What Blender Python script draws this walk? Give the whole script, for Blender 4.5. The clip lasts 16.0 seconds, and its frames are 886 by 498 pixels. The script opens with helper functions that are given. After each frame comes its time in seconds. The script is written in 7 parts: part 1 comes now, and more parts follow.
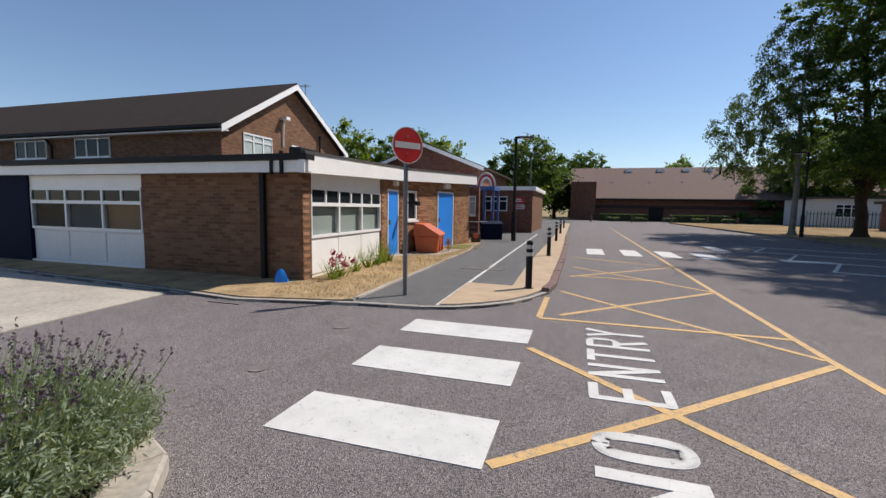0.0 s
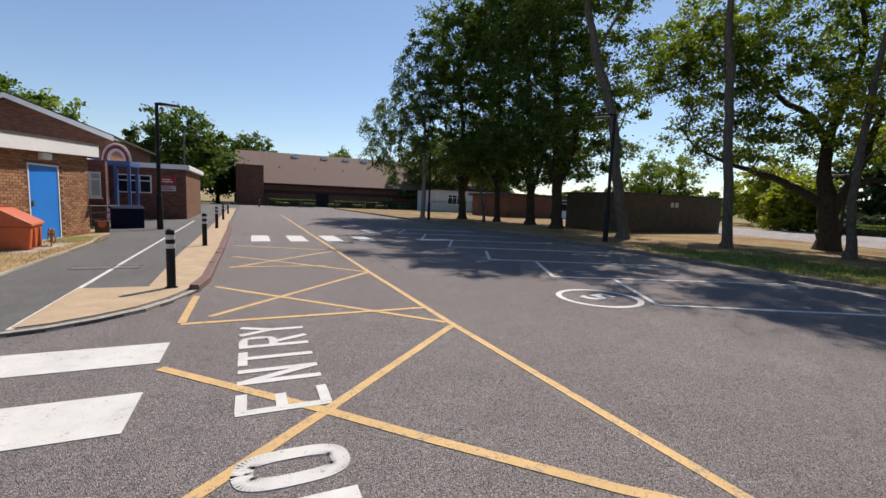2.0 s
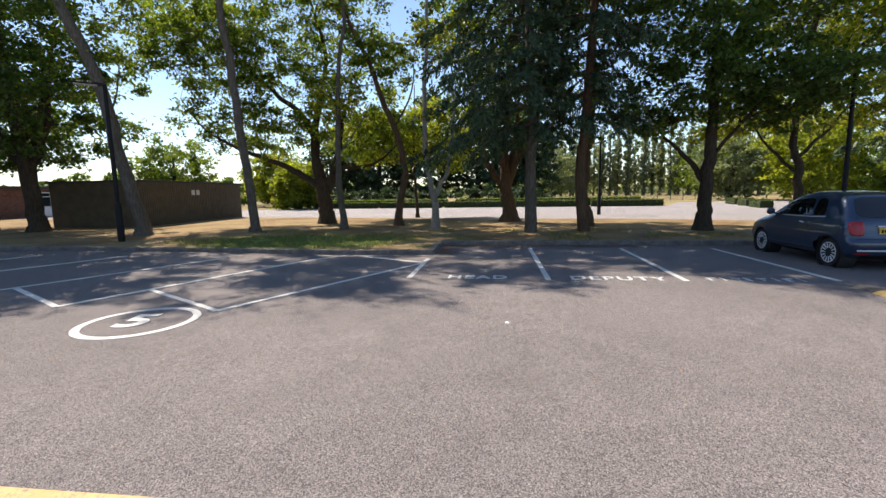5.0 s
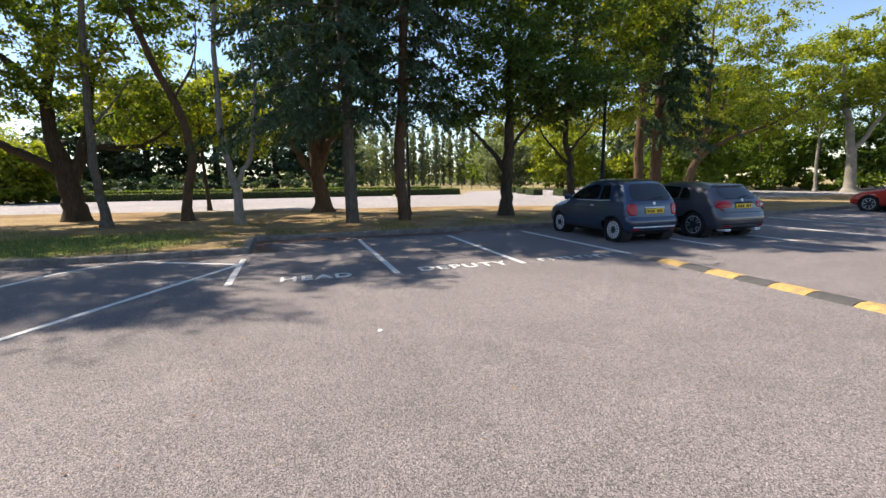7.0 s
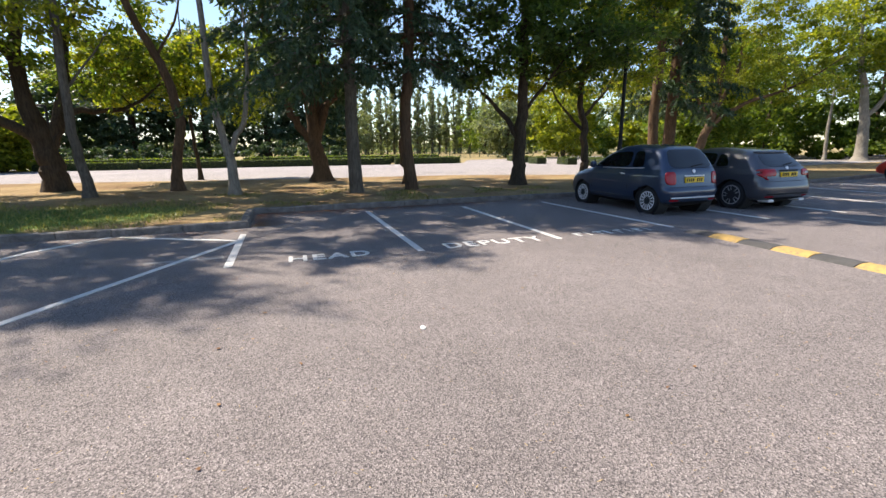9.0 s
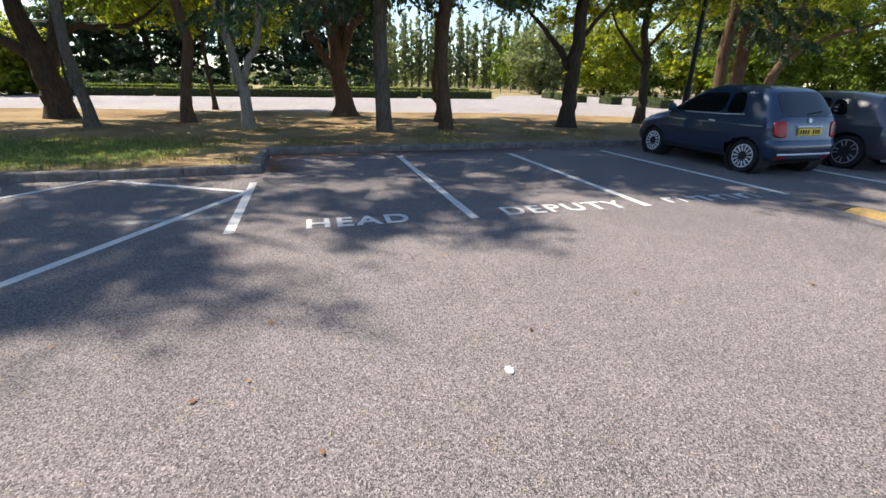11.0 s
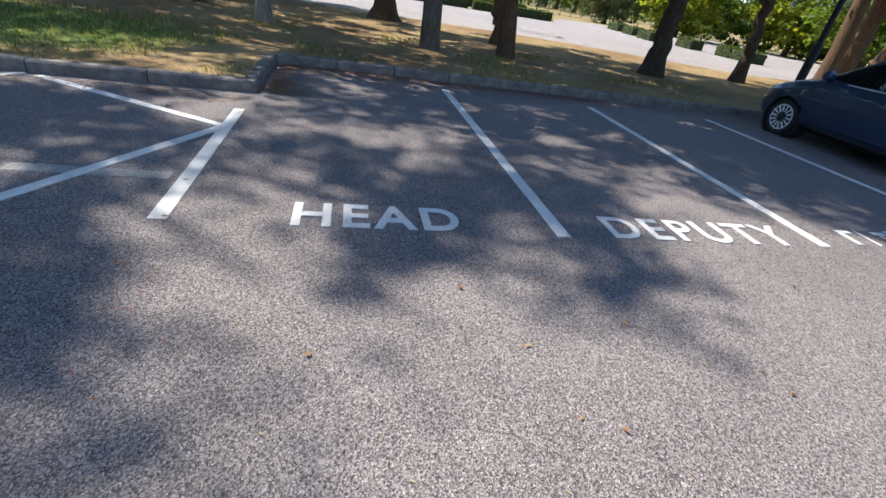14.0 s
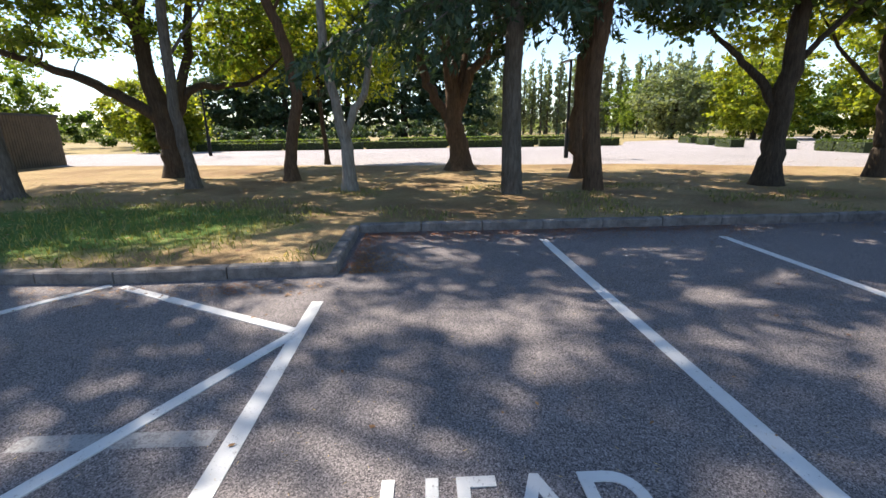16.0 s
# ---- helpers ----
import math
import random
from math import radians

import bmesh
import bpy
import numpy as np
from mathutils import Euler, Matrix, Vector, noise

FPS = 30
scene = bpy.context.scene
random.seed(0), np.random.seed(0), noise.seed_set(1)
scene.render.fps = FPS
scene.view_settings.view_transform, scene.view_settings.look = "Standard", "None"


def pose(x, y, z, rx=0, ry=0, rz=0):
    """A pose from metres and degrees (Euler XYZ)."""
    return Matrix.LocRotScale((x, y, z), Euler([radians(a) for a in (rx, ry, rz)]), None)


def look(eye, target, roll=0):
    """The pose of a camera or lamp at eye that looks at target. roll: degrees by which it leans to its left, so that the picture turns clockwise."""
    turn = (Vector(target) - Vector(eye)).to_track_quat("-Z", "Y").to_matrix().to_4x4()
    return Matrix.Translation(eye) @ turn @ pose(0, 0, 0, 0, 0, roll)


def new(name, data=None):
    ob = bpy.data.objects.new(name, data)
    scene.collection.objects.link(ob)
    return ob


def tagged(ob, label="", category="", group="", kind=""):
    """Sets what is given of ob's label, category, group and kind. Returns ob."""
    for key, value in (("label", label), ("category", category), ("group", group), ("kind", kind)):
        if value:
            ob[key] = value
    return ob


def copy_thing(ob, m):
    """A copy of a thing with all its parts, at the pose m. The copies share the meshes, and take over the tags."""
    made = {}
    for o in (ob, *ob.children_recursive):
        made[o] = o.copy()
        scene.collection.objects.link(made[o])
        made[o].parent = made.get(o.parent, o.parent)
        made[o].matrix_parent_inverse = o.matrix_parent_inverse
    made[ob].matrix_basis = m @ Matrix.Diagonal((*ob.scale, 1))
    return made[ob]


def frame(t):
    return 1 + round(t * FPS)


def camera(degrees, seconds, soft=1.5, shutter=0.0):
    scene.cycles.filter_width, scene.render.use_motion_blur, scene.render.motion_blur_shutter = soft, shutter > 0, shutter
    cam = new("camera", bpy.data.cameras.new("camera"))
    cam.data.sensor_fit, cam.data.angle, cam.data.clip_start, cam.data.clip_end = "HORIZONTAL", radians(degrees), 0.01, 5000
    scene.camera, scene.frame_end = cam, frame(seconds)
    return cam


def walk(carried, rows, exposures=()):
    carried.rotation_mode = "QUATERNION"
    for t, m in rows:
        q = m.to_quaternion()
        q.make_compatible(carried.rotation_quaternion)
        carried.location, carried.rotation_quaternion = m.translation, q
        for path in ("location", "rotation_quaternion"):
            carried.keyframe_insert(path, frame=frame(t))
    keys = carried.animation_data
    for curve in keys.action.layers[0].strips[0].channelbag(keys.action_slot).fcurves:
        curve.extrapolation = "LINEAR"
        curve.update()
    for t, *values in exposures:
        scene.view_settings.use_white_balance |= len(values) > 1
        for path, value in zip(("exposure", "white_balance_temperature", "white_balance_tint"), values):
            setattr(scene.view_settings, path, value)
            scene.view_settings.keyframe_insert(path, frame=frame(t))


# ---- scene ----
from mathutils.bvhtree import BVHTree

cam = camera(90.9, 16.0)
PATH = [
    (0, (-0.13, -0.055, 1.553), (-0.725, 1.845, 1.365), 0.9),
    (0.5, (-0.111, -0.001, 1.541), (-0.215, 1.989, 1.367), 2.0),
    (1, (-0.058, 0.108, 1.547), (-0.039, 2.099, 1.362), 1.3),
    (1.5, (0.041, 0.294, 1.558), (0.366, 2.258, 1.363), 1.3),
    (2, (0.114, 0.445, 1.545), (0.922, 2.262, 1.33), 2.2),
    (2.5, (0.124, 0.604, 1.539), (1.436, 2.098, 1.326), 1.7),
    (3, (0.096, 0.745, 1.597), (1.749, 1.845, 1.357), 0.8),
    (3.5, (0.221, 0.867, 1.58), (1.939, 1.86, 1.328), 1.0),
    (4, (0.42, 0.966, 1.592), (2.159, 1.92, 1.338), 0.8),
    (4.5, (0.538, 1.09, 1.602), (2.396, 1.784, 1.345), 0.9),
    (5, (0.641, 1.258, 1.634), (2.602, 1.555, 1.377), -1.0),
    (5.2, (0.762, 1.364, 1.612), (2.744, 1.429, 1.351), -0.9),
    (7.3, (1.711, 1.99, 1.537), (3.591, 1.392, 1.209), -0.6),
    (7.5, (1.793, 2.032, 1.521), (3.667, 1.425, 1.174), -0.5),
    (8, (2.056, 2.109, 1.519), (3.917, 1.484, 1.133), -1.1),
    (8.5, (2.321, 2.168, 1.505), (4.176, 1.553, 1.082), -1.1),
    (10.8, (4.004, 2.175, 1.472), (5.827, 1.678, 0.817), 1.1),
    (11, (4.16, 2.162, 1.478), (5.962, 1.671, 0.761), 0.9),
    (11.5, (4.521, 2.113, 1.472), (6.291, 1.636, 0.674), -0.5),
    (12, (4.869, 2.046, 1.455), (6.623, 1.601, 0.605), 1.7),
    (12.5, (5.209, 2.077, 1.432), (6.948, 1.65, 0.541), 3.8),
    (13, (5.559, 2.082, 1.447), (7.265, 1.652, 0.496), 5.2),
    (13.5, (5.911, 2.037, 1.433), (7.591, 1.619, 0.433), 7.2),
    (14, (6.239, 2.025, 1.425), (7.904, 1.614, 0.396), 9.3),
    (14.5, (6.57, 2.145, 1.41), (8.188, 1.712, 0.316), 7.8),
    (15, (6.891, 2.195, 1.409), (8.489, 1.819, 0.267), 5.0),
    (15.5, (7.198, 2.175, 1.485), (9.001, 2.092, 0.623), 2.6),
    (16, (7.495, 2.159, 1.487), (9.425, 2.123, 0.962), -1.0),
]
walk(cam, [(t, look(eye, at, roll)) for t, eye, at, roll in PATH], [(0.0, 0.05, 6560, 13), (1.5, 0.06, 6700, 13), (2.5, 0.2, 6950, 14), (3.5, 0.5, 7050, 13), (5.0, 0.75, 7050, 13), (7.5, 1.0, 7100, 13), (8.5, 1.05, 7100, 13), (11.0, 1.0, 6900, 12), (12.5, 0.95, 6750, 11), (14.5, 0.97, 6450, 10), (15.3, 1.14, 6600, 12), (16.0, 1.24, 6850, 13)])

# ---- world, sun ----
SUN_DIR = Vector((0.69, 0.72, 1.21)).normalized()
world = bpy.data.worlds.new("world")
scene.world = world
world.use_nodes = True
wn = world.node_tree
bg = wn.nodes["Background"]
sky = wn.nodes.new("ShaderNodeTexSky")
sky.sky_type = "NISHITA"
sky.sun_disc = False
sky.sun_elevation = math.asin(SUN_DIR.z)
sky.sun_rotation = math.atan2(SUN_DIR.x, SUN_DIR.y)
sky.air_density, sky.dust_density, sky.ozone_density = 1.05, 0.15, 4.2
wn.links.new(sky.outputs[0], bg.inputs[0])
bg.inputs[1].default_value = 0.115
sun = new("sun", bpy.data.lights.new("sun", "SUN"))
sun.data.energy, sun.data.angle, sun.data.color = 5.0, radians(0.53), (1.0, 0.94, 0.85)
sun.matrix_world = look(SUN_DIR * 60, (0, 0, 0))


# ---- materials ----
class Nodes:
    """A material under construction: short names for the nodes used here."""

    def __init__(self, name, rough=0.8, metal=0.0, spec=0.5):
        self.mat = bpy.data.materials.new(name)
        self.mat.use_nodes = True
        self.t = self.mat.node_tree
        self.b = self.t.nodes["Principled BSDF"]
        self.b.inputs["Roughness"].default_value = rough
        self.b.inputs["Metallic"].default_value = metal
        self.b.inputs["Specular IOR Level"].default_value = spec
        self.coord = self.t.nodes.new("ShaderNodeTexCoord").outputs["Object"]

    def put(self, socket, value):
        if isinstance(value, bpy.types.NodeSocket):
            self.t.links.new(value, socket)
        else:
            socket.default_value = value if not isinstance(value, tuple) or len(value) != 3 or socket.type != "RGBA" else (*value, 1)

    def node(self, kind, **inputs):
        n = self.t.nodes.new("ShaderNode" + kind)
        for k, v in inputs.items():
            self.put(n.inputs[k], v)
        return n

    def noise(self, scale, detail=4.0, rough=0.6, coord=None):
        n = self.node("TexNoise", Scale=scale, Detail=detail, Roughness=rough)
        self.put(n.inputs["Vector"], coord or self.coord)
        return n.outputs["Fac"]

    def vor(self, scale, out="Distance", feature="F1", coord=None):
        n = self.node("TexVoronoi", Scale=scale)
        n.feature = feature
        self.put(n.inputs["Vector"], coord or self.coord)
        return n.outputs[out]

    def ramp(self, fac, stops):
        n = self.t.nodes.new("ShaderNodeValToRGB")
        el = n.color_ramp.elements
        while len(el) < len(stops):
            el.new(0.5)
        for e, (p, c) in zip(el, stops):
            e.position = p
            e.color = (*c, 1) if isinstance(c, tuple) else (c, c, c, 1)
        self.put(n.inputs[0], fac)
        return n.outputs[0]

    def mix(self, fac, a, b, blend="MIX"):
        n = self.t.nodes.new("ShaderNodeMix")
        n.data_type, n.blend_type = "RGBA", blend
        self.put(n.inputs[0], fac)
        self.put(n.inputs[6], a)
        self.put(n.inputs[7], b)
        return n.outputs[2]

    def math(self, op, a, b=0.0):
        n = self.t.nodes.new("ShaderNodeMath")
        n.operation = op
        self.put(n.inputs[0], a)
        self.put(n.inputs[1], b)
        return n.outputs[0]

    def bump(self, height, strength=0.3, dist=0.01):
        n = self.node("Bump", Strength=strength, Distance=dist, Height=height)
        self.t.links.new(n.outputs[0], self.b.inputs["Normal"])

    def done(self, colour, rough=None):
        self.put(self.b.inputs["Base Color"], colour)
        if rough is not None:
            self.put(self.b.inputs["Roughness"], rough)
        return self.mat


def plain(name, colour, rough=0.6, metal=0.0, vary=0.12, scale=3.0, spec=0.5, bump=0.0):
    """Paint, metal or plastic with a little dirt at two scales."""
    n = Nodes(name, rough, metal, spec)
    dirt = n.mix(0.5, n.noise(scale), n.noise(scale * 14, 3))
    low = tuple(c * (1 - vary * 1.6) for c in colour)
    high = tuple(min(1, c * (1 + vary)) for c in colour)
    if bump:
        n.bump(n.noise(scale * 20, 3), bump, 0.004)
    return n.done(n.ramp(dirt, [(0.3, low), (0.7, high)]), n.ramp(dirt, [(0.3, max(0.03, rough - 0.08)), (0.7, min(1, rough + 0.08))]))


def asphalt(name, a, b, warm=1.0, crack=True):
    """Bound chippings: pale and dark grains in black binder, with patches."""
    n = Nodes(name, 0.9, spec=0.25)
    grain = n.vor(160, "Color")
    g = n.node("SeparateColor", Color=grain).outputs[0]
    fine = n.noise(60, 3, 0.7)
    big = n.noise(0.22, 5, 0.65)
    mid = n.noise(2.2, 5, 0.7)
    base = n.mix(n.ramp(g, [(0.05, 0.0), (0.95, 1.0)]), (a * 0.67 * warm, a * 0.67, a * 0.68), (b * 1.23 * warm, b * 1.18, b * 1.14))
    base = n.mix(n.math("GREATER_THAN", g, 0.93), base, (b * 1.5 * warm, b * 1.46, b * 1.4))
    base = n.mix(0.75, base, n.ramp(big, [(0.3, 0.78), (0.7, 1.08)]), "MULTIPLY")
    base = n.mix(0.6, base, n.ramp(mid, [(0.3, 0.8), (0.7, 1.12)]), "MULTIPLY")
    base = n.mix(0.35, base, n.ramp(fine, [(0.35, 0.55), (0.65, 1.3)]), "MULTIPLY")
    if crack:
        warp = n.node("VectorMath")
        n.put(warp.inputs[0], n.coord)
        n.put(warp.inputs[1], n.mix(1.0, (0, 0, 0), n.noise(1.2, 4)))
        line = n.ramp(n.vor(0.35, "Distance", "DISTANCE_TO_EDGE", warp.outputs[0]), [(0.0, 0.55), (0.006, 1.0)])
        base = n.mix(n.ramp(big, [(0.5, 0.0), (0.62, 0.6)]), base, line, "MULTIPLY")
    n.bump(n.mix(0.3, n.vor(160), fine), 0.85, 0.008)
    return n.done(base)


def road_paint(name, colour, under, wear=0.5):
    """Thermoplastic road paint, worn through to the chippings in places."""
    n = Nodes(name, 0.75, spec=0.3)
    worn = n.mix(0.5, n.noise(9, 6, 0.75), n.noise(70, 3, 0.7))
    grime = n.noise(2.5, 5, 0.7)
    c = n.mix(n.ramp(grime, [(0.3, 0.0), (0.75, 1.0)]), colour, tuple(v * 0.78 for v in colour))
    lo = 0.36 + 0.12 * wear
    c = n.mix(n.ramp(worn, [(lo - 0.05, 1.0), (lo + 0.03, 0.0)]), c, under)
    n.bump(n.noise(110, 3), 0.35, 0.005)
    return n.done(c)


def brickwork(name, tones, mortar):
    n = Nodes(name, 0.9, spec=0.2)
    geo = n.t.nodes.new("ShaderNodeNewGeometry")
    # courses run along the wall whichever way it faces: (x + y, z)
    sep = n.node("SeparateXYZ", Vector=n.coord)
    comb = n.node("CombineXYZ", X=n.math("ADD", sep.outputs[0], sep.outputs[1]), Y=sep.outputs[2])
    br = n.node("TexBrick", Vector=comb.outputs[0], Color1=(0, 0, 0), Color2=(1, 1, 1), Mortar=(0.5, 0.5, 0.5), Scale=1.0)
    br.inputs["Mortar Size"].default_value = 0.007
    br.inputs["Brick Width"].default_value = 0.225
    br.inputs["Row Height"].default_value = 0.075
    c = n.ramp(br.outputs[0], [(0.0, tones[0]), (0.5, tones[1]), (1.0, tones[2])])
    c = n.mix(0.5, c, n.ramp(n.noise(40, 4), [(0.3, 0.7), (0.7, 1.2)]), "MULTIPLY")
    c = n.mix(0.5, c, n.ramp(n.noise(0.8, 5), [(0.3, 0.75), (0.7, 1.15)]), "MULTIPLY")
    c = n.mix(br.outputs["Fac"], c, mortar)
    n.bump(n.mix(0.4, n.math("SUBTRACT", 1.0, br.outputs["Fac"]), n.noise(60, 3)), 0.5, 0.01)
    return n.done(c)


def leaf_material(name, dark, light, glow=0.4):
    n = Nodes(name, 0.55, spec=0.35)
    geo = n.t.nodes.new("ShaderNodeNewGeometry")
    r = geo.outputs["Random Per Island"]
    c = n.ramp(r, [(0.0, dark), (0.75, tuple((a + b) / 2 for a, b in zip(dark, light))), (1.0, light)])
    c = n.mix(0.6, c, n.ramp(n.noise(0.7, 3), [(0.3, 0.7), (0.7, 1.25)]), "MULTIPLY")
    n.put(n.b.inputs["Base Color"], c)
    tr = n.node("BsdfTranslucent", Color=n.mix(1.0, c, (1.9, 1.75, 0.6), "MULTIPLY"))
    mx = n.t.nodes.new("ShaderNodeMixShader")
    mx.inputs[0].default_value = glow
    n.t.links.new(n.b.outputs[0], mx.inputs[1])
    n.t.links.new(tr.outputs[0], mx.inputs[2])
    n.t.links.new(mx.outputs[0], n.t.nodes["Material Output"].inputs[0])
    return n.mat


def bark(name, a, b):
    n = Nodes(name, 0.95, spec=0.15)
    st = n.node("Mapping", Vector=n.coord, Scale=(9, 9, 1.6))
    f = n.noise(2.2, 6, 0.75, st.outputs[0])
    c = n.ramp(f, [(0.3, a), (0.7, b)])
    c = n.mix(0.5, c, n.ramp(n.noise(1.1, 4), [(0.3, 0.65), (0.7, 1.25)]), "MULTIPLY")
    n.bump(f, 0.9, 0.03)
    return n.done(c)


def verge_material():
    """Parched summer turf: straw, bare leaf litter and a greener stretch in the shade."""
    n = Nodes("dry_turf", 0.95, spec=0.1)
    big, mid, fine = n.noise(0.35, 5, 0.6), n.noise(2.8, 5, 0.7), n.noise(38, 4, 0.75)
    straw = n.ramp(fine, [(0.25, (0.13, 0.08, 0.032)), (0.5, (0.29, 0.205, 0.105)), (0.75, (0.46, 0.36, 0.21))])
    green = n.ramp(fine, [(0.25, (0.025, 0.06, 0.01)), (0.6, (0.08, 0.17, 0.03)), (0.8, (0.17, 0.26, 0.065))])
    litter = n.ramp(fine, [(0.3, (0.06, 0.03, 0.017)), (0.7, (0.2, 0.1, 0.055))])
    sep = n.node("SeparateXYZ", Vector=n.coord)
    dx = n.math("DIVIDE", n.math("SUBTRACT", sep.outputs[0], 14.3), 2.3)
    dy = n.math("DIVIDE", n.math("SUBTRACT", sep.outputs[1], 8.2), 4.2)
    d = n.math("ADD", n.math("MULTIPLY", dx, dx), n.math("MULTIPLY", dy, dy))
    d = n.math("ADD", d, n.math("MULTIPLY", n.math("SUBTRACT", mid, 0.5), 1.6))
    c = n.mix(n.ramp(big, [(0.45, 0.0), (0.62, 0.55)]), straw, litter)
    c = n.mix(n.ramp(mid, [(0.55, 0.0), (0.75, 0.5)]), c, green)
    c = n.mix(n.ramp(d, [(0.45, 0.9), (1.0, 0.0)]), c, green)
    n.bump(n.mix(0.5, fine, mid), 0.8, 0.03)
    return n.done(c)


ASPHALT = asphalt("car_park_asphalt", 0.092, 0.245, 1.09, crack=False)
PATH_ASPHALT = asphalt("path_asphalt", 0.10, 0.19, 0.98, crack=False)
COURT = asphalt("court_asphalt", 0.24, 0.35, 1.06, crack=False)
CONCRETE = plain("pale_concrete", (0.42, 0.38, 0.32), 0.9, vary=0.25, scale=1.2, bump=0.2)
KERB = plain("kerb_concrete", (0.19, 0.17, 0.155), 0.92, vary=0.6, scale=7, bump=0.7)
KERB_RED = plain("red_kerb", (0.19, 0.115, 0.1), 0.9, vary=0.3, scale=5, bump=0.4)
BUFF = plain("buff_paving", (0.46, 0.34, 0.22), 0.9, vary=0.2, scale=3, bump=0.3)
WHITE_LINE = road_paint("white_road_paint", (0.66, 0.65, 0.62), (0.2, 0.19, 0.185), 0.35)
FAINT_LINE = road_paint("faded_white_paint", (0.34, 0.33, 0.32), (0.18, 0.172, 0.168), 1.1)
YELLOW_LINE = road_paint("yellow_road_paint", (0.66, 0.43, 0.185), (0.24, 0.21, 0.18), 0.75)
TURF = verge_material()
FIELD = plain("dry_field_grass", (0.3, 0.24, 0.12), 0.95, vary=0.4, scale=0.12, spec=0.1)
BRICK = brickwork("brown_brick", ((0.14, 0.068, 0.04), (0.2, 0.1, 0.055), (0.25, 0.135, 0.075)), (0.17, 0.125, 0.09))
BRICK_RED = brickwork("red_brick", ((0.12, 0.045, 0.032), (0.18, 0.07, 0.045), (0.23, 0.1, 0.065)), (0.2, 0.15, 0.12))
WHITE = plain("white_paint", (0.86, 0.85, 0.83), 0.45, vary=0.06, scale=1.5)
UPVC = plain("white_upvc", (0.82, 0.82, 0.82), 0.3, vary=0.03, scale=2)
GREY_PANEL = plain("white_panel", (0.72, 0.72, 0.72), 0.4, vary=0.06, scale=1.1)
BLUE_DOOR = plain("blue_door_paint", (0.012, 0.235, 0.78), 0.45, vary=0.08, scale=1.4)
BLUE_DARK = plain("dark_blue_paint", (0.005, 0.009, 0.03), 0.75, vary=0.15, scale=1.4, spec=0.15)
BLUE_POST = plain("blue_steel", (0.05, 0.12, 0.33), 0.4, vary=0.1, scale=2)
ORANGE = plain("orange_plastic", (0.55, 0.12, 0.04), 0.5, vary=0.15, scale=2)
BLACK = plain("black_paint", (0.014, 0.014, 0.015), 0.55, vary=0.3, scale=6, spec=0.2)
FELT = plain("roof_felt", (0.06, 0.055, 0.05), 0.9, vary=0.3, scale=2, bump=0.3)
GREY_STEEL = plain("galvanised_grey", (0.2, 0.2, 0.21), 0.5, 0.6, vary=0.2, scale=6)
RED_SIGN = plain("red_sign_face", (0.5, 0.02, 0.02), 0.35, vary=0.06, scale=3)
GREY_SIGN = plain("grey_white_sign_face", (0.55, 0.52, 0.5), 0.35, vary=0.05, scale=3)
RUBBER = plain("black_rubber", (0.022, 0.022, 0.023), 0.85, vary=0.3, scale=8, bump=0.3)
WORN_RUBBER = plain("worn_black_rubber", (0.07, 0.068, 0.066), 0.85, vary=0.35, scale=7, bump=0.4)
YELLOW_RUBBER = road_paint("yellow_rubber", (0.52, 0.34, 0.11), (0.2, 0.16, 0.1), 0.95)
IRON = plain("cast_iron", (0.19, 0.17, 0.16), 0.8, 0.15, vary=0.35, scale=8, bump=0.5)
FENCE_WOOD = plain("creosoted_boards", (0.1, 0.075, 0.045), 0.9, vary=0.35, scale=2.5, bump=0.4)
WALL_PALE = plain("pale_render", (0.6, 0.6, 0.58), 0.8, vary=0.08, scale=0.8)
BARK_GREY = bark("grey_bark", (0.06, 0.05, 0.04), (0.19, 0.165, 0.135))
BARK_DARK = bark("dark_bark", (0.03, 0.022, 0.016), (0.1, 0.075, 0.052))
BARK_PALE = bark("pale_bark", (0.13, 0.115, 0.095), (0.36, 0.33, 0.28))
BARK_BROWN = bark("brown_bark", (0.055, 0.035, 0.022), (0.17, 0.11, 0.07))
LEAF_DARK = leaf_material("dark_green_leaves", (0.034, 0.07, 0.017), (0.12, 0.19, 0.042), 0.44)
LEAF_MID = leaf_material("green_leaves", (0.05, 0.1, 0.018), (0.19, 0.25, 0.045), 0.55)
LEAF_BRIGHT = leaf_material("yellow_green_leaves", (0.1, 0.15, 0.02), (0.3, 0.32, 0.045), 0.55)
LEAF_BIRCH = leaf_material("birch_leaves", (0.045, 0.085, 0.03), (0.12, 0.17, 0.06), 0.45)
LEAF_FIR = leaf_material("blue_green_needles", (0.022, 0.05, 0.028), (0.085, 0.135, 0.08), 0.28)
# grey-green leaves made paler, with the haze of distance put into the colour
LEAF_POPLAR_HAZE = leaf_material("hazed_grey_green_leaves", (0.11, 0.15, 0.1), (0.23, 0.27, 0.19), 0.45)
LEAF_HEDGE = leaf_material("clipped_hedge_leaves", (0.03, 0.06, 0.012), (0.13, 0.17, 0.04), 0.35)
LEAF_LAV = leaf_material("lavender_leaves", (0.15, 0.195, 0.125), (0.36, 0.42, 0.3), 0.3)
LAV_FLOWER = leaf_material("lavender_flowers", (0.075, 0.05, 0.085), (0.18, 0.13, 0.2), 0.25)
LITTER_RED = leaf_material("russet_leaves", (0.13, 0.035, 0.016), (0.3, 0.11, 0.05), 0.15)
LITTER = leaf_material("fallen_leaves", (0.12, 0.05, 0.02), (0.36, 0.2, 0.08), 0.15)
STRAW_BLADE = leaf_material("straw_blades", (0.33, 0.23, 0.12), (0.5, 0.38, 0.2), 0.2)
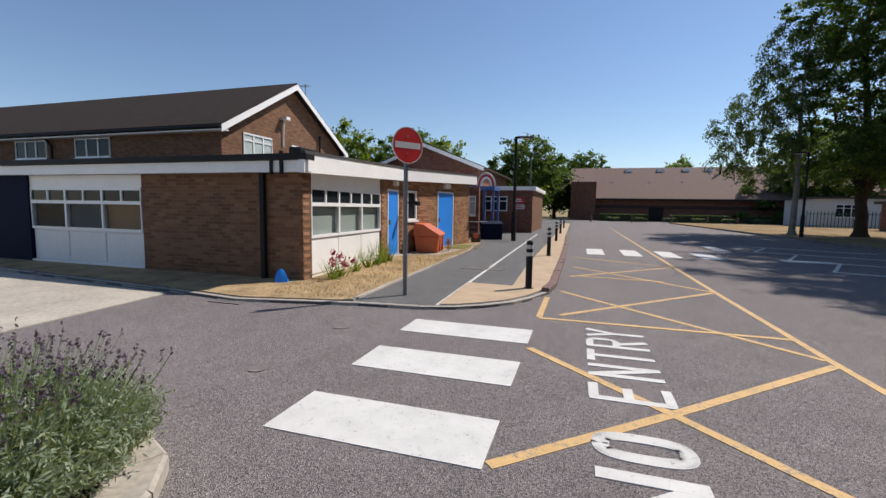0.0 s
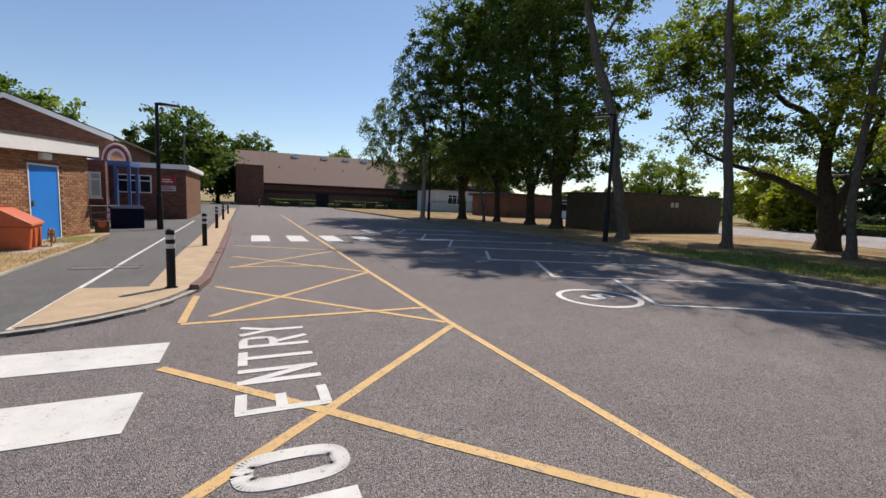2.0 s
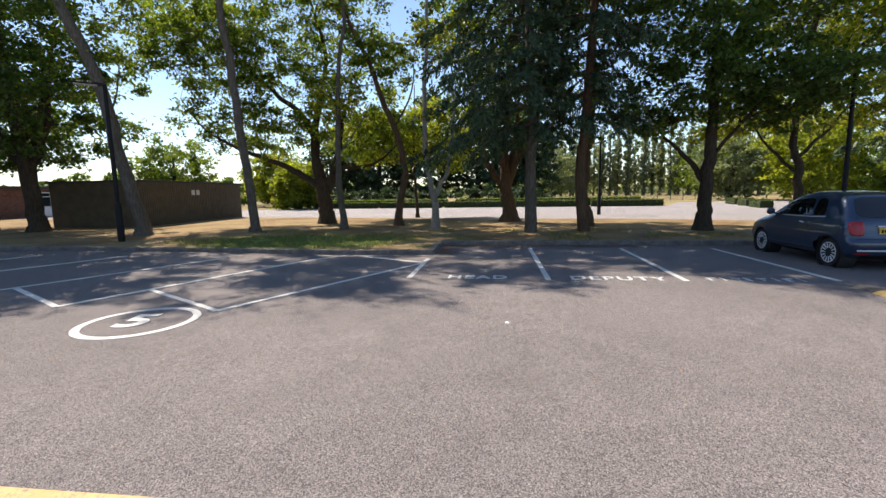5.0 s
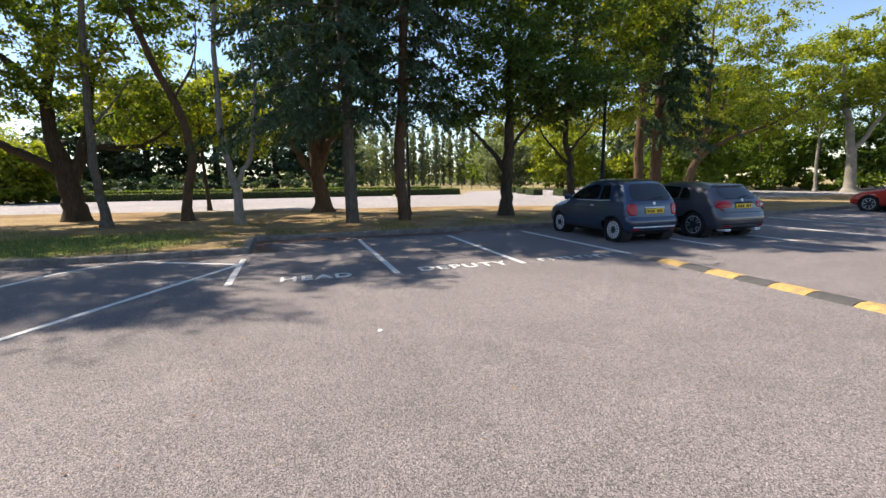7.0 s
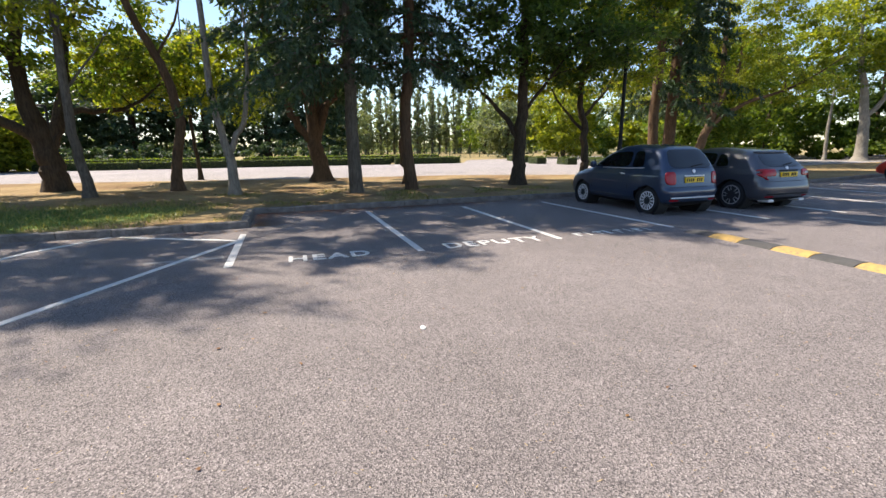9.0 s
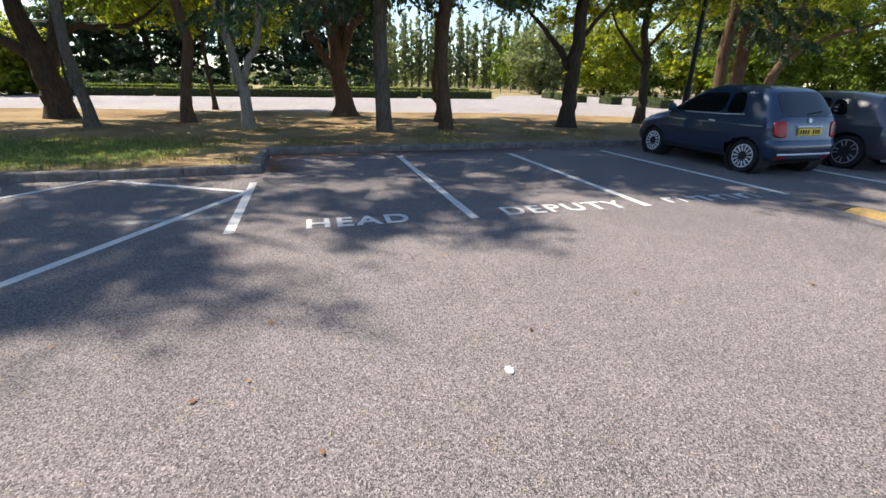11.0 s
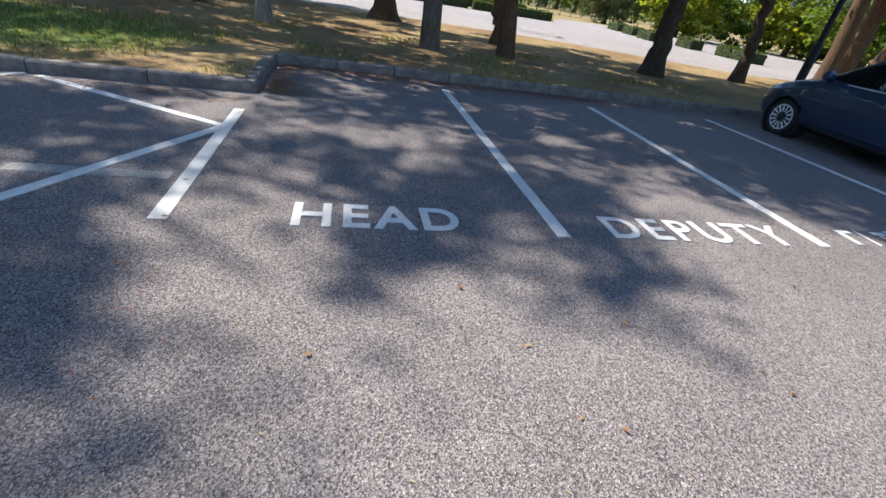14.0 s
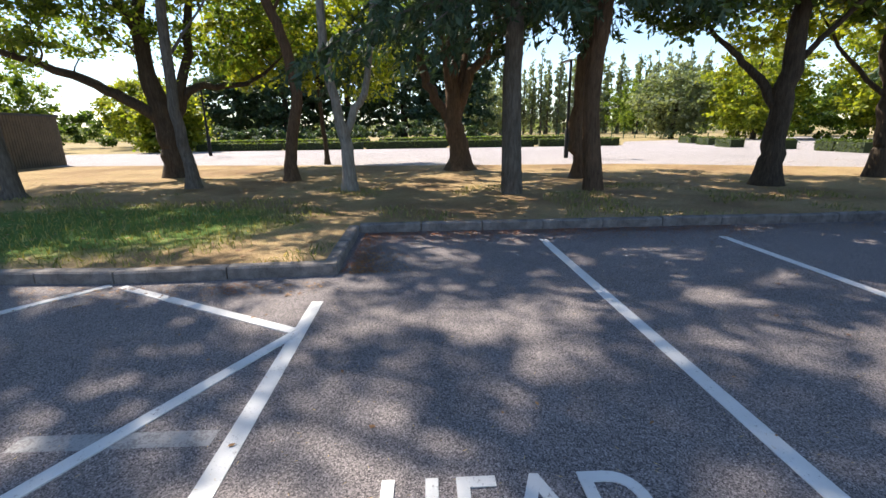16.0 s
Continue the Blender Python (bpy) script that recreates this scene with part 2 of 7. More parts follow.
BLADE = leaf_material("grass_blades", (0.07, 0.11, 0.025), (0.38, 0.32, 0.14), 0.3)
SOIL = plain("dry_soil", (0.09, 0.065, 0.045), 0.95, vary=0.4, scale=6, bump=0.6)
STRAW = plain("dead_lawn", (0.4, 0.29, 0.165), 0.95, vary=0.45, scale=1.6, spec=0.1, bump=0.7)
PATCH_GREEN = plain("green_lawn", (0.2, 0.2, 0.07), 0.95, vary=0.4, scale=4, spec=0.1, bump=0.7)


def glass_material(name, colour, rough=0.06, spec=0.15):
    n = Nodes(name, rough, spec=spec)
    return n.done(n.ramp(n.noise(0.9, 2), [(0.3, tuple(c * 0.8 for c in colour)), (0.7, colour)]))


GLASS_DARK = glass_material("dark_window_glass", (0.02, 0.026, 0.03))
GLASS_CAR = glass_material("tinted_car_glass", (0.006, 0.008, 0.01), 0.015, 0.9)
BLIND = plain("pale_vertical_blind", (0.42, 0.5, 0.47), 0.8, vary=0.12, scale=2)
CURTAIN = plain("tan_curtain", (0.46, 0.3, 0.16), 0.85, vary=0.15, scale=2)


def clear_glass():
    n = Nodes("window_pane", 0.02, spec=0.6)
    n.b.inputs["Base Color"].default_value = (0.02, 0.028, 0.03, 1)
    n.b.inputs["Alpha"].default_value = 0.22
    return n.mat


PANE = clear_glass()


# ---- shapes ----
class Geo:
    """Faces gathered for one mesh."""

    def __init__(self):
        self.v, self.f = [], []

    def add(self, verts, faces):
        k = len(self.v)
        self.v += [tuple(p) for p in verts]
        self.f += [tuple(i + k for i in f) for f in faces]
        return self

    def box(self, x0, y0, z0, x1, y1, z1, m=None):
        v = [(x, y, z) for z in (z0, z1) for x, y in ((x0, y0), (x1, y0), (x1, y1), (x0, y1))]
        if m is not None:
            v = [m @ Vector(p) for p in v]
        return self.add(v, [(3, 2, 1, 0), (4, 5, 6, 7), (0, 1, 5, 4), (1, 2, 6, 5), (2, 3, 7, 6), (3, 0, 4, 7)])

    def prism(self, poly, z0, z1):
        n = len(poly)
        area = sum(poly[i][0] * poly[(i + 1) % n][1] - poly[(i + 1) % n][0] * poly[i][1] for i in range(n))
        poly = poly if area > 0 else poly[::-1]
        lo = [z0(x, y) if callable(z0) else z0 for x, y in poly]
        hi = [z1(x, y) if callable(z1) else z1 for x, y in poly]
        v = [(x, y, z) for (x, y), z in zip(poly, lo)] + [(x, y, z) for (x, y), z in zip(poly, hi)]
        return self.add(v, [tuple(range(n))[::-1], tuple(range(n, 2 * n))] + [(i, (i + 1) % n, n + (i + 1) % n, n + i) for i in range(n)])

    def tube(self, points, radii, n=8, caps=True):
        pts = [Vector(p) for p in points]
        rings = []
        side = None
        for i, p in enumerate(pts):
            d = (pts[min(i + 1, len(pts) - 1)] - pts[max(i - 1, 0)]).normalized()
            if side is None:
                side = d.orthogonal().normalized()
            side = (side - d * side.dot(d)).normalized()
            up = d.cross(side)
            r = radii[i] if isinstance(radii, (list, tuple)) else radii
            rings.append([p + side * (r * math.cos(a)) + up * (r * math.sin(a)) for a in (2 * math.pi * j / n for j in range(n))])
        v = [p for ring in rings for p in ring]
        f = [(i * n + j, i * n + (j + 1) % n, (i + 1) * n + (j + 1) % n, (i + 1) * n + j) for i in range(len(pts) - 1) for j in range(n)]
        if caps:
            f += [tuple(range(n))[::-1], tuple(range((len(pts) - 1) * n, len(pts) * n))]
        return self.add(v, f)

    def disc(self, centre, axis, r, thick, n=32, r_in=0.0):
        """A round plate, or a ring when r_in is given."""
        c, a = Vector(centre), Vector(axis).normalized()
        if r_in <= 0:
            return self.tube([c, c + a * thick], [r, r], n)
        s = a.orthogonal().normalized()
        u = a.cross(s)
        v = []
        for rr, h in ((r_in, 0), (r, 0), (r, thick), (r_in, thick)):
            v += [c + a * h + s * (rr * math.cos(2 * math.pi * j / n)) + u * (rr * math.sin(2 * math.pi * j / n)) for j in range(n)]
        return self.add(v, [(k * n + j, ((k + 1) % 4) * n + j, ((k + 1) % 4) * n + (j + 1) % n, k * n + (j + 1) % n) for k in range(4) for j in range(n)])

    def loft(self, rings, close=True, caps=True):
        n = len(rings[0])
        v = [p for r in rings for p in r]
        f = [(i * n + j, i * n + (j + 1) % n, (i + 1) * n + (j + 1) % n, (i + 1) * n + j) for i in range(len(rings) - 1) for j in range(n if close else n - 1)]
        if caps:
            f += [tuple(range(n))[::-1], tuple(range((len(rings) - 1) * n, len(rings) * n))]
        return self.add(v, f)

    def ribbon(self, pts, width, z0, z1):
        """A painted line along points, as a thin slab."""
        pts = [Vector(p) for p in pts]
        left, right = [], []
        for i, p in enumerate(pts):
            d = (pts[min(i + 1, len(pts) - 1)] - pts[max(i - 1, 0)]).normalized()
            nrm = Vector((-d.y, d.x)) * width / 2
            left.append(p + nrm)
            right.append(p - nrm)
        return self.prism([(p.x, p.y) for p in right + left[::-1]], z0, z1)


def part(name, geo, material, parent=None, label="", bevel=0.0, smooth=False):
    """Links the faces as one mesh object, under a thing or a part where one is given."""
    me = bpy.data.meshes.new(name)
    me.from_pydata([tuple(p) for p in geo.v], [], geo.f)
    me.materials.append(material)
    ob = new(name, me)
    if parent is not None:
        ob.parent = parent
    if label:
        tagged(ob, label)
    if smooth:
        me.polygons.foreach_set("use_smooth", [True] * len(me.polygons))
        me.set_sharp_from_angle(angle=radians(40))
    if bevel:
        mod = ob.modifiers.new("bevel", "BEVEL")
        mod.width, mod.segments, mod.limit_method = bevel, 2, "ANGLE"
    return ob


def thing(name, label, category, at=(0, 0, 0), turn=0.0, group="", kind=""):
    """An Empty at a thing's base."""
    ob = new(name)
    ob.empty_display_size = 0.2
    ob.matrix_basis = pose(*at, 0, 0, turn)
    return tagged(ob, label, category, group, kind)


def structure(ob, label="", category=""):
    return tagged(ob, label, category, "", "structure")


def quads(name, v, material, parent=None, label="", kind=""):
    """One mesh of loose four-cornered leaves from an array (n, 4, 3)."""
    v = np.asarray(v, dtype=np.float32)
    n = len(v)
    me = bpy.data.meshes.new(name)
    me.vertices.add(n * 4)
    me.vertices.foreach_set("co", v.reshape(-1))
    me.loops.add(n * 4)
    me.loops.foreach_set("vertex_index", np.arange(n * 4, dtype=np.int32))
    me.polygons.add(n)
    me.polygons.foreach_set("loop_start", np.arange(0, n * 4, 4, dtype=np.int32))
    me.update(calc_edges=True)
    me.materials.append(material)
    ob = new(name, me)
    if parent is not None:
        ob.parent = parent
    return tagged(ob, label, "", "", kind)


rng = np.random.default_rng(7)


def leaves_at(centres, size, droop=0.0, slim=0.55):
    """Diamond leaves about the given points, turned at random; droop hangs them down."""
    n = len(centres)
    d = rng.normal(size=(n, 3))
    d[:, 2] = d[:, 2] * 0.7 - droop * 1.6
    d /= np.linalg.norm(d, axis=1, keepdims=True) + 1e-9
    s = np.cross(d, rng.normal(size=(n, 3)))
    s /= np.linalg.norm(s, axis=1, keepdims=True) + 1e-9
    ln = (size * rng.uniform(0.6, 1.35, n))[:, None]
    a = centres - d * ln / 2
    b = centres + s * ln * slim / 2
    c = centres + d * ln / 2
    e = centres - s * ln * slim / 2
    return np.stack([a, b, c, e], 1)


def leaf_quads(c, way, size, slim=0.6, tilt=0.55):
    """Flat leaves at c that point along way and face mostly up."""
    n = len(c)
    d = way + rng.normal(size=(n, 3)) * 0.75
    up_ = np.array([0.0, 0.0, 1.0]) + rng.normal(size=(n, 3)) * tilt
    s = np.cross(d, up_)
    s /= np.linalg.norm(s, axis=1, keepdims=True) + 1e-9
    d /= np.linalg.norm(d, axis=1, keepdims=True) + 1e-9
    ln = (size * rng.uniform(0.6, 1.4, n))[:, None]
    return np.stack([c - d * ln / 2, c + s * ln * slim / 2 + d * ln * 0.08, c + d * ln / 2, c - s * ln * slim / 2 + d * ln * 0.08], 1)


def smooth_path(points, per=4):
    """A rounded run through points (x, y, z, r)."""
    p = [np.array(q, float) for q in points]
    p = [2 * p[0] - p[1]] + p + [2 * p[-1] - p[-2]]
    out = []
    for i in range(1, len(p) - 2):
        for k in range(per):
            t = k / per
            out.append(0.5 * (2 * p[i] + (p[i + 1] - p[i - 1]) * t + (2 * p[i - 1] - 5 * p[i] + 4 * p[i + 1] - p[i + 2]) * t * t + (3 * p[i] - p[i - 1] - 3 * p[i + 1] + p[i + 2]) * t ** 3))
    out.append(p[-2])
    return out


def gnarl(path, amount):
    """Small bends in a limb, its ends kept."""
    for q in path[1:-1]:
        if q[2] > 0.7:
            q[:3] += rng.normal(size=3) * amount * min(1.0, q[3] * 6)
    return path


def tree(name, label, at, trunk, crown, leaf, wood, limbs=(), pads=90, per=190, size=0.16, spread=0.75, flat=0.34, droop=0.0, start=0.3, category="tree", group="", flare=1.9):
    """A broadleaved tree: flared trunk and limbs along given points (x, y, z, radius) about the foot, boughs that grow from
    them to the leaf pads of the crown's ellipsoids (x, y, z, rx, ry, rz), twigs in each pad and leaves along the twigs."""
    ob = thing(name, label, category, at, 0, group)
    x0, y0, z0, r0 = trunk[0]
    foot = [(x0, y0, -0.18, r0 * flare), (x0, y0, 0.12, r0 * (1 + (flare - 1) * 0.42)), (x0, y0, 0.55, r0 * 1.03)]
    run = gnarl(smooth_path(foot + [p for p in trunk if p[2] > 0.8]), 0.03)
    g = Geo().tube([q[:3] for q in run], [max(0.012, q[3]) for q in run], 14)
    part("trunk", g, wood, ob, smooth=True)
    low = max(q[2] for q in run) * start
    bones = [q for q in run if q[2] > low]
    for k, path in enumerate(limbs):
        lb = gnarl(smooth_path(path), 0.05)
        part("limb", Geo().tube([q[:3] for q in lb], [max(0.012, q[3]) for q in lb], 9), wood, ob, smooth=True)
        bones += lb[2:]
    vol = np.array([(e[3] * e[4] * e[5]) ** 0.8 for e in crown])
    centres = []
    for i in rng.choice(len(crown), pads, p=vol / vol.sum()):
        ex, ey, ez, rx, ry, rz = crown[i]
        best = None
        for _ in range(4):
            d = rng.normal(size=3)
            d /= np.linalg.norm(d)
            r = rng.uniform(0.25, 1.0) ** 0.5 * rng.uniform(0.85, 1.15)
            c = np.array([ex + d[0] * rx * r, ey + d[1] * ry * r, ez + d[2] * rz * r])
            gap = min((np.linalg.norm(c - o) for o in centres), default=9.0)
            if best is None or gap > best[0]:
                best = (gap, c)
        centres.append(best[1])
    B = np.array([b for b in bones])
    centres.sort(key=lambda c: np.min(np.linalg.norm(B[:, :3] - c, axis=1)))
    boughs = Geo()
    cs, ws = [], []
    for c in centres:
        d = np.linalg.norm(B[:, :3] - c, axis=1) + 0.9 * np.maximum(0.0, B[:, 2] - c[2] + 0.35)
        q = B[np.argmin(d)]
        ln = np.linalg.norm(c - q[:3])
        r = max(0.012, min(q[3] * 0.62, 0.014 + 0.016 * ln))
        bow_ = rng.normal(size=3) * 0.07 * ln + np.array([0, 0, 0.09 * ln])
        run_ = [np.array([*(q[:3] + (c - q[:3]) * t + bow_ * math.sin(t * math.pi)), r * (1 - 0.72 * t)]) for t in (0, 0.3, 0.6, 0.85, 1.0)]
        boughs.tube([p[:3] for p in run_], [p[3] for p in run_], 5, caps=False)
        B = np.vstack([B, run_[2:]])
        out = c - q[:3]
        sp = spread * rng.uniform(0.6, 1.35)
        for _ in range(7):
            w = rng.normal(size=3) * np.array([1, 1, flat]) + out / (ln + 0.3) * 0.45
            w *= sp / (np.linalg.norm(w) + 1e-9) * rng.uniform(0.6, 1.3)
            w[2] -= droop * rng.uniform(0.4, 1.6)
            tip = c + w
            boughs.tube([c, c + w * 0.5 + np.array([0, 0, 0.05]), tip], [0.011, 0.007, 0.003], 3, caps=False)
            m = max(3, int(per / 7 * rng.uniform(0.6, 1.4)))
            t = rng.uniform(0.1, 1.08, m)[:, None]
            cs.append(c + w * t + rng.normal(size=(m, 3)) * np.array([0.16, 0.16, 0.09]) * sp / 0.75)
            ws.append(np.tile(w / (np.linalg.norm(w) + 1e-9) + np.array([0, 0, -0.25 - droop]), (m, 1)))
    tagged(part("bough", boughs, wood, ob, smooth=True), kind="stuff")
    quads("crown", leaf_quads(np.concatenate(cs), np.concatenate(ws), size, 0.62), leaf, ob, kind="stuff")
    return ob


def far_tree(name, label, at, height, girth, crown, leaf, wood, pads, per, size, spread=0.9, flat=0.5, start=0.15, group=""):
    """A straight-stemmed tree for the distance."""
    sway = float(rng.uniform(-0.3, 0.3))
    return tree(name, label, at, [(0, 0, 0, girth), (sway * 0.4, 0, height * 0.3, girth * 0.8), (sway, sway, height * 0.65, girth * 0.5), (0, sway, height * 0.95, 0.03)], crown, leaf, wood, (), pads, per, size, spread, flat, 0.0, start, "tree", group, 1.5)


def conifer(name, label, at, trunk, first, reach, leaf, wood, tiers=20, sag=0.35, per=8, sprays=13, needles=13, lean_out=(0, 0), size=0.2, bare=1.0):
    """A spruce-like tree: straight trunk, tiers of boughs that arch and sag, each hung with drooping sprays of needles."""
    ob = thing(name, label, "tree", at)
    run = smooth_path([(0, 0, -0.15, trunk[0][3] * 1.5), (0, 0, 0.2, trunk[0][3] * 1.12)] + [p for p in trunk if p[2] > 0.5])
    part("trunk", Geo().tube([q[:3] for q in run], [max(0.02, q[3]) for q in run], 14), wood, ob, smooth=True)
    height = run[-1][2]
    zs = np.array([q[2] for q in run])
    boughs, cs, ws = Geo(), [], []
    bias = np.array([*lean_out, 0.0])
    for i in range(tiers):
        k = i / (tiers - 1)
        z = first + (height - 0.3 - first) * k ** 0.95
        foot = np.array([np.interp(z, zs, [q[0] for q in run]), np.interp(z, zs, [q[1] for q in run]), z])
        r = reach * (1 - k) ** 0.7 + 0.35
        for j in range(per):
            a = 2 * math.pi * (j + rng.uniform(-0.35, 0.35)) / per + i * 1.3
            way = np.array([math.cos(a), math.sin(a), 0.0])
            ln = r * rng.uniform(0.55, 1.1) * (1 + max(-0.45, float(way @ bias)) * (1 - k))
            end = foot + way * ln + np.array([0, 0, -sag * ln * rng.uniform(0.5, 1.15)])
            mid = (foot + end) / 2 + np.array([0, 0, 0.14 * ln])
            pts = [(1 - s) ** 2 * foot + 2 * s * (1 - s) * mid + s * s * end for s in (0, 0.25, 0.5, 0.75, 1.0)]
            boughs.tube(pts, [0.04, 0.032, 0.024, 0.015, 0.006], 4, caps=False)
            across = np.array([-way[1], way[0], 0.0])
            m = max(5, int(sprays * ln / reach * 1.1))
            for s in rng.uniform(0.2, 1.0, m):
                b = (1 - s) ** 2 * foot + 2 * s * (1 - s) * mid + s * s * end
                sl = rng.uniform(0.3, 0.75) * (1.15 - 0.5 * s) * min(1.2, ln)
                w = (across * rng.choice([-1, 1]) * rng.uniform(0.3, 1.0) + way * 0.55 + np.array([0, 0, -rng.uniform(0.25, 1.15)]))
                w *= sl / np.linalg.norm(w)
                q = int(needles * rng.uniform(0.7, 1.3))
                t = rng.uniform(0, 1.0, q)[:, None]
                cs.append(b + w * t + np.array([0, 0, -0.22 * sl]) * t * t + rng.normal(size=(q, 3)) * 0.035)
                ws.append(np.tile(w / sl + np.array([0, 0, -0.3]), (q, 1)))
    tagged(part("bough", boughs, wood, ob), kind="stuff")
    c, w = np.concatenate(cs), np.concatenate(ws)
    quads("crown", leaf_quads(c, w, size, 0.3, 0.8), leaf, ob, kind="stuff")
    return ob


# ---- ground ----
def up(geo_name, poly, z0, z1, material, label, category="ground"):
    return structure(part(geo_name, Geo().prism(poly, z0, z1), material), label, category)


up("ground", [(-900, -900), (900, -900), (900, 900), (-900, 900)], -0.4, -0.06, FIELD, "parched summer grassland running to the horizon")
up("road", [(-45, -70), (40, -70), (40, 78), (-45, 78)], -0.06, 0.0, ASPHALT, "sunlit grey asphalt of the school car park", "car park")

VERGE_Z = 0.11
KERB_LINE = [(10.6, 62), (11.4, 44), (12.1, 24), (12.5, 16.5), (12.3, 10), (11.95, 7.2), (11.85, 5.5), (11.98, 3.22)]
KERB_BACK = [(11.98, 3.22), (13.98, 3.3), (14.0, 0.5), (14.05, -6.0), (14.4, -16.8), (15.6, -24), (18, -40)]
up("verge", [(x + 0.1, y + 0.1) for x, y in KERB_LINE + KERB_BACK[1:]] + [(24, -40), (21.5, -12), (24.6, -5.6), (26.0, 3.8), (28.6, 14.5), (30, 26), (30, 62)], 0.0, VERGE_Z, TURF, "parched grass verge strewn with leaf litter under trees", "verge")
up("sports_court", [(24, -40), (21.5, -12), (24.6, -5.6), (26.0, 3.8), (28.6, 14.5), (30, 26), (58, 26), (45, 20), (44.5, 2), (43, -13), (52, -17), (60, -40)], 0.0, 0.10, COURT, "wide sunlit pale asphalt court beyond the trees", "court")
up("far_path", [(30, 26), (30, 62), (36, 62), (44, 30), (44, 26)], 0.0, 0.095, COURT, "pale sunlit path beside the school buildings", "path")
up("far_lawn", [(45, 20), (44.5, 2), (43, -13), (52, -17), (60, -40), (140, -80), (140, 60), (58, 26)], 0.0, 0.09, FIELD, "dry yellow playing field", "field")

# pavement by the school building
KERB_P = [(-45, 5.1), (-13, 6.25), (-7.0, 5.75), (-5.4, 5.55), (-4.25, 5.8), (-3.4, 5.98), (-2.45, 6.08), (-1.9, 6.28), (-1.49, 6.57), (-1.12, 6.95), (-0.87, 7.4), (-0.62, 8.1), (-0.53, 8.9), (-0.53, 14), (-0.63, 21.5), (-0.76, 25.7), (-1.05, 53), (-1.1, 72)]
up("pavement", KERB_P + [(-9, 72), (-9, 33), (-45, 33)], 0.0, 0.04, PATH_ASPHALT, "grey tarmac footpath beside the school", "pavement")
up("lawn", [(-45, 5.3), (-13, 6.45), (-7.0, 5.9), (-5.4, 5.7), (-4.25, 5.95), (-3.62, 6.1), (-3.7, 8.6), (-3.95, 15.3), (-4.15, 16.6), (-4.2, 18.4), (-4.9, 20.2), (-45, 20)], 0.0, 0.055, STRAW, "dead straw-coloured lawn strip against the wall", "lawn")
up("slab_path", [(-5.6, 12.2), (-4.35, 13.1), (-4.2, 15.2), (-5.3, 15.3)], 0.0, 0.062, CONCRETE, "pale concrete slab outside the blue doors", "path")
up("lawn_patch", [(-5.0, 15.5), (-4.2, 15.45), (-4.25, 17.4), (-4.9, 17.2)], 0.0, 0.064, PATCH_GREEN, "small patch of greener lawn", "lawn")
up("forecourt", [(-45, -3), (-6.2, -3), (-6.6, 3.2), (-6.9, 5.62), (-13, 6.2), (-45, 5.05)], 0.0, 0.012, CONCRETE, "pale concrete drive in full sun", "drive")
up("buff_paving", [(-2.2, 6.35), (-1.9, 6.48), (-1.58, 6.73), (-1.24, 7.08), (-1.0, 7.52), (-0.76, 8.2), (-0.68, 8.9), (-0.68, 14), (-0.78, 21.5), (-0.9, 25.7), (-1.2, 50), (-1.9, 50), (-1.5, 21), (-1.47, 12.7), (-1.35, 8.45), (-2.25, 8.5)], 0.0, 0.052, BUFF, "buff tactile paving along the kerb", "paving")
kp = structure(part("path_edging", Geo().ribbon([(-3.58, 6.1), (-3.66, 8.6), (-3.91, 15.3), (-4.12, 16.6)], 0.06, 0.0, 0.075), CONCRETE), "thin concrete edging between lawn and footpath", "edging")


def along(points, step):
    """Even stretches along a broken line: (start, end) pairs."""
    out, carry = [], []
    for a, b in zip(points, points[1:]):
        a, b = Vector(a), Vector(b)
        n = max(1, round((b - a).length / step))
        out += [(a.lerp(b, i / n), a.lerp(b, (i + 1) / n)) for i in range(n)]
    return out


def kerb_run(name, label, points, material, top, wide, inside, step=0.915, gap=0.012):
    root = structure(thing(name, label, "kerb"), label, "kerb")
    bank = {}
    for a, b in along(points, step):
        d = b - a
        ln = round(d.length, 2)
        if ln not in bank:
            h = ln / 2 - gap / 2
            y0, y1 = (0.0, wide) if inside > 0 else (-wide, 0.0)
            g = Geo()
            ring = [(y0, -0.06), (y1, -0.06), (y1, top), (y0 + 0.022 if inside > 0 else y0, top), (y0, top - 0.02)] if inside > 0 else [(y0, -0.06), (y1, -0.06), (y1, top - 0.02), (y1 - 0.022, top), (y0, top)]
            g.loft([[Vector((s * h, p, q)) for p, q in ring] for s in (-1, 1)])
            me = bpy.data.meshes.new("kerb_stone")
            me.from_pydata([tuple(p) for p in g.v], [], g.f)
            me.materials.append(material)
            bank[ln] = me
        k = new("kerb_stone", bank[ln])
        k.parent = root
        m = (a + b) / 2
        k.matrix_basis = pose(m.x, m.y, float(rng.uniform(-0.006, 0.006)), 0, float(rng.uniform(-0.4, 0.4)), math.degrees(math.atan2(d.y, d.x)) + float(rng.uniform(-0.5, 0.5)))
    return root


kerb_run("verge_kerb", "weathered grey concrete kerb round the parking bays", KERB_LINE[1:] + KERB_BACK[1:6], KERB, 0.135, 0.14, 1)
kerb_run("pavement_kerb", "flush pale kerb round the pavement corner", KERB_P[1:12], CONCRETE, 0.046, 0.09, 1)
kerb_run("red_kerb", "dark red raised kerb along the footpath", KERB_P[11:16], KERB_RED, 0.11, 0.14, 1)


# ---- road markings ----
def marking(name, label, lines, width, material, z=0.004):
    """Each painted line is a mesh of its own under the marking."""
    root = structure(thing(name, label, "road marking"), label, "road marking")
    for k, pts in enumerate(lines):
        part("line", Geo().ribbon(pts, width, -0.02, z + 0.0006 * (k % 5)), material, root)
    return root


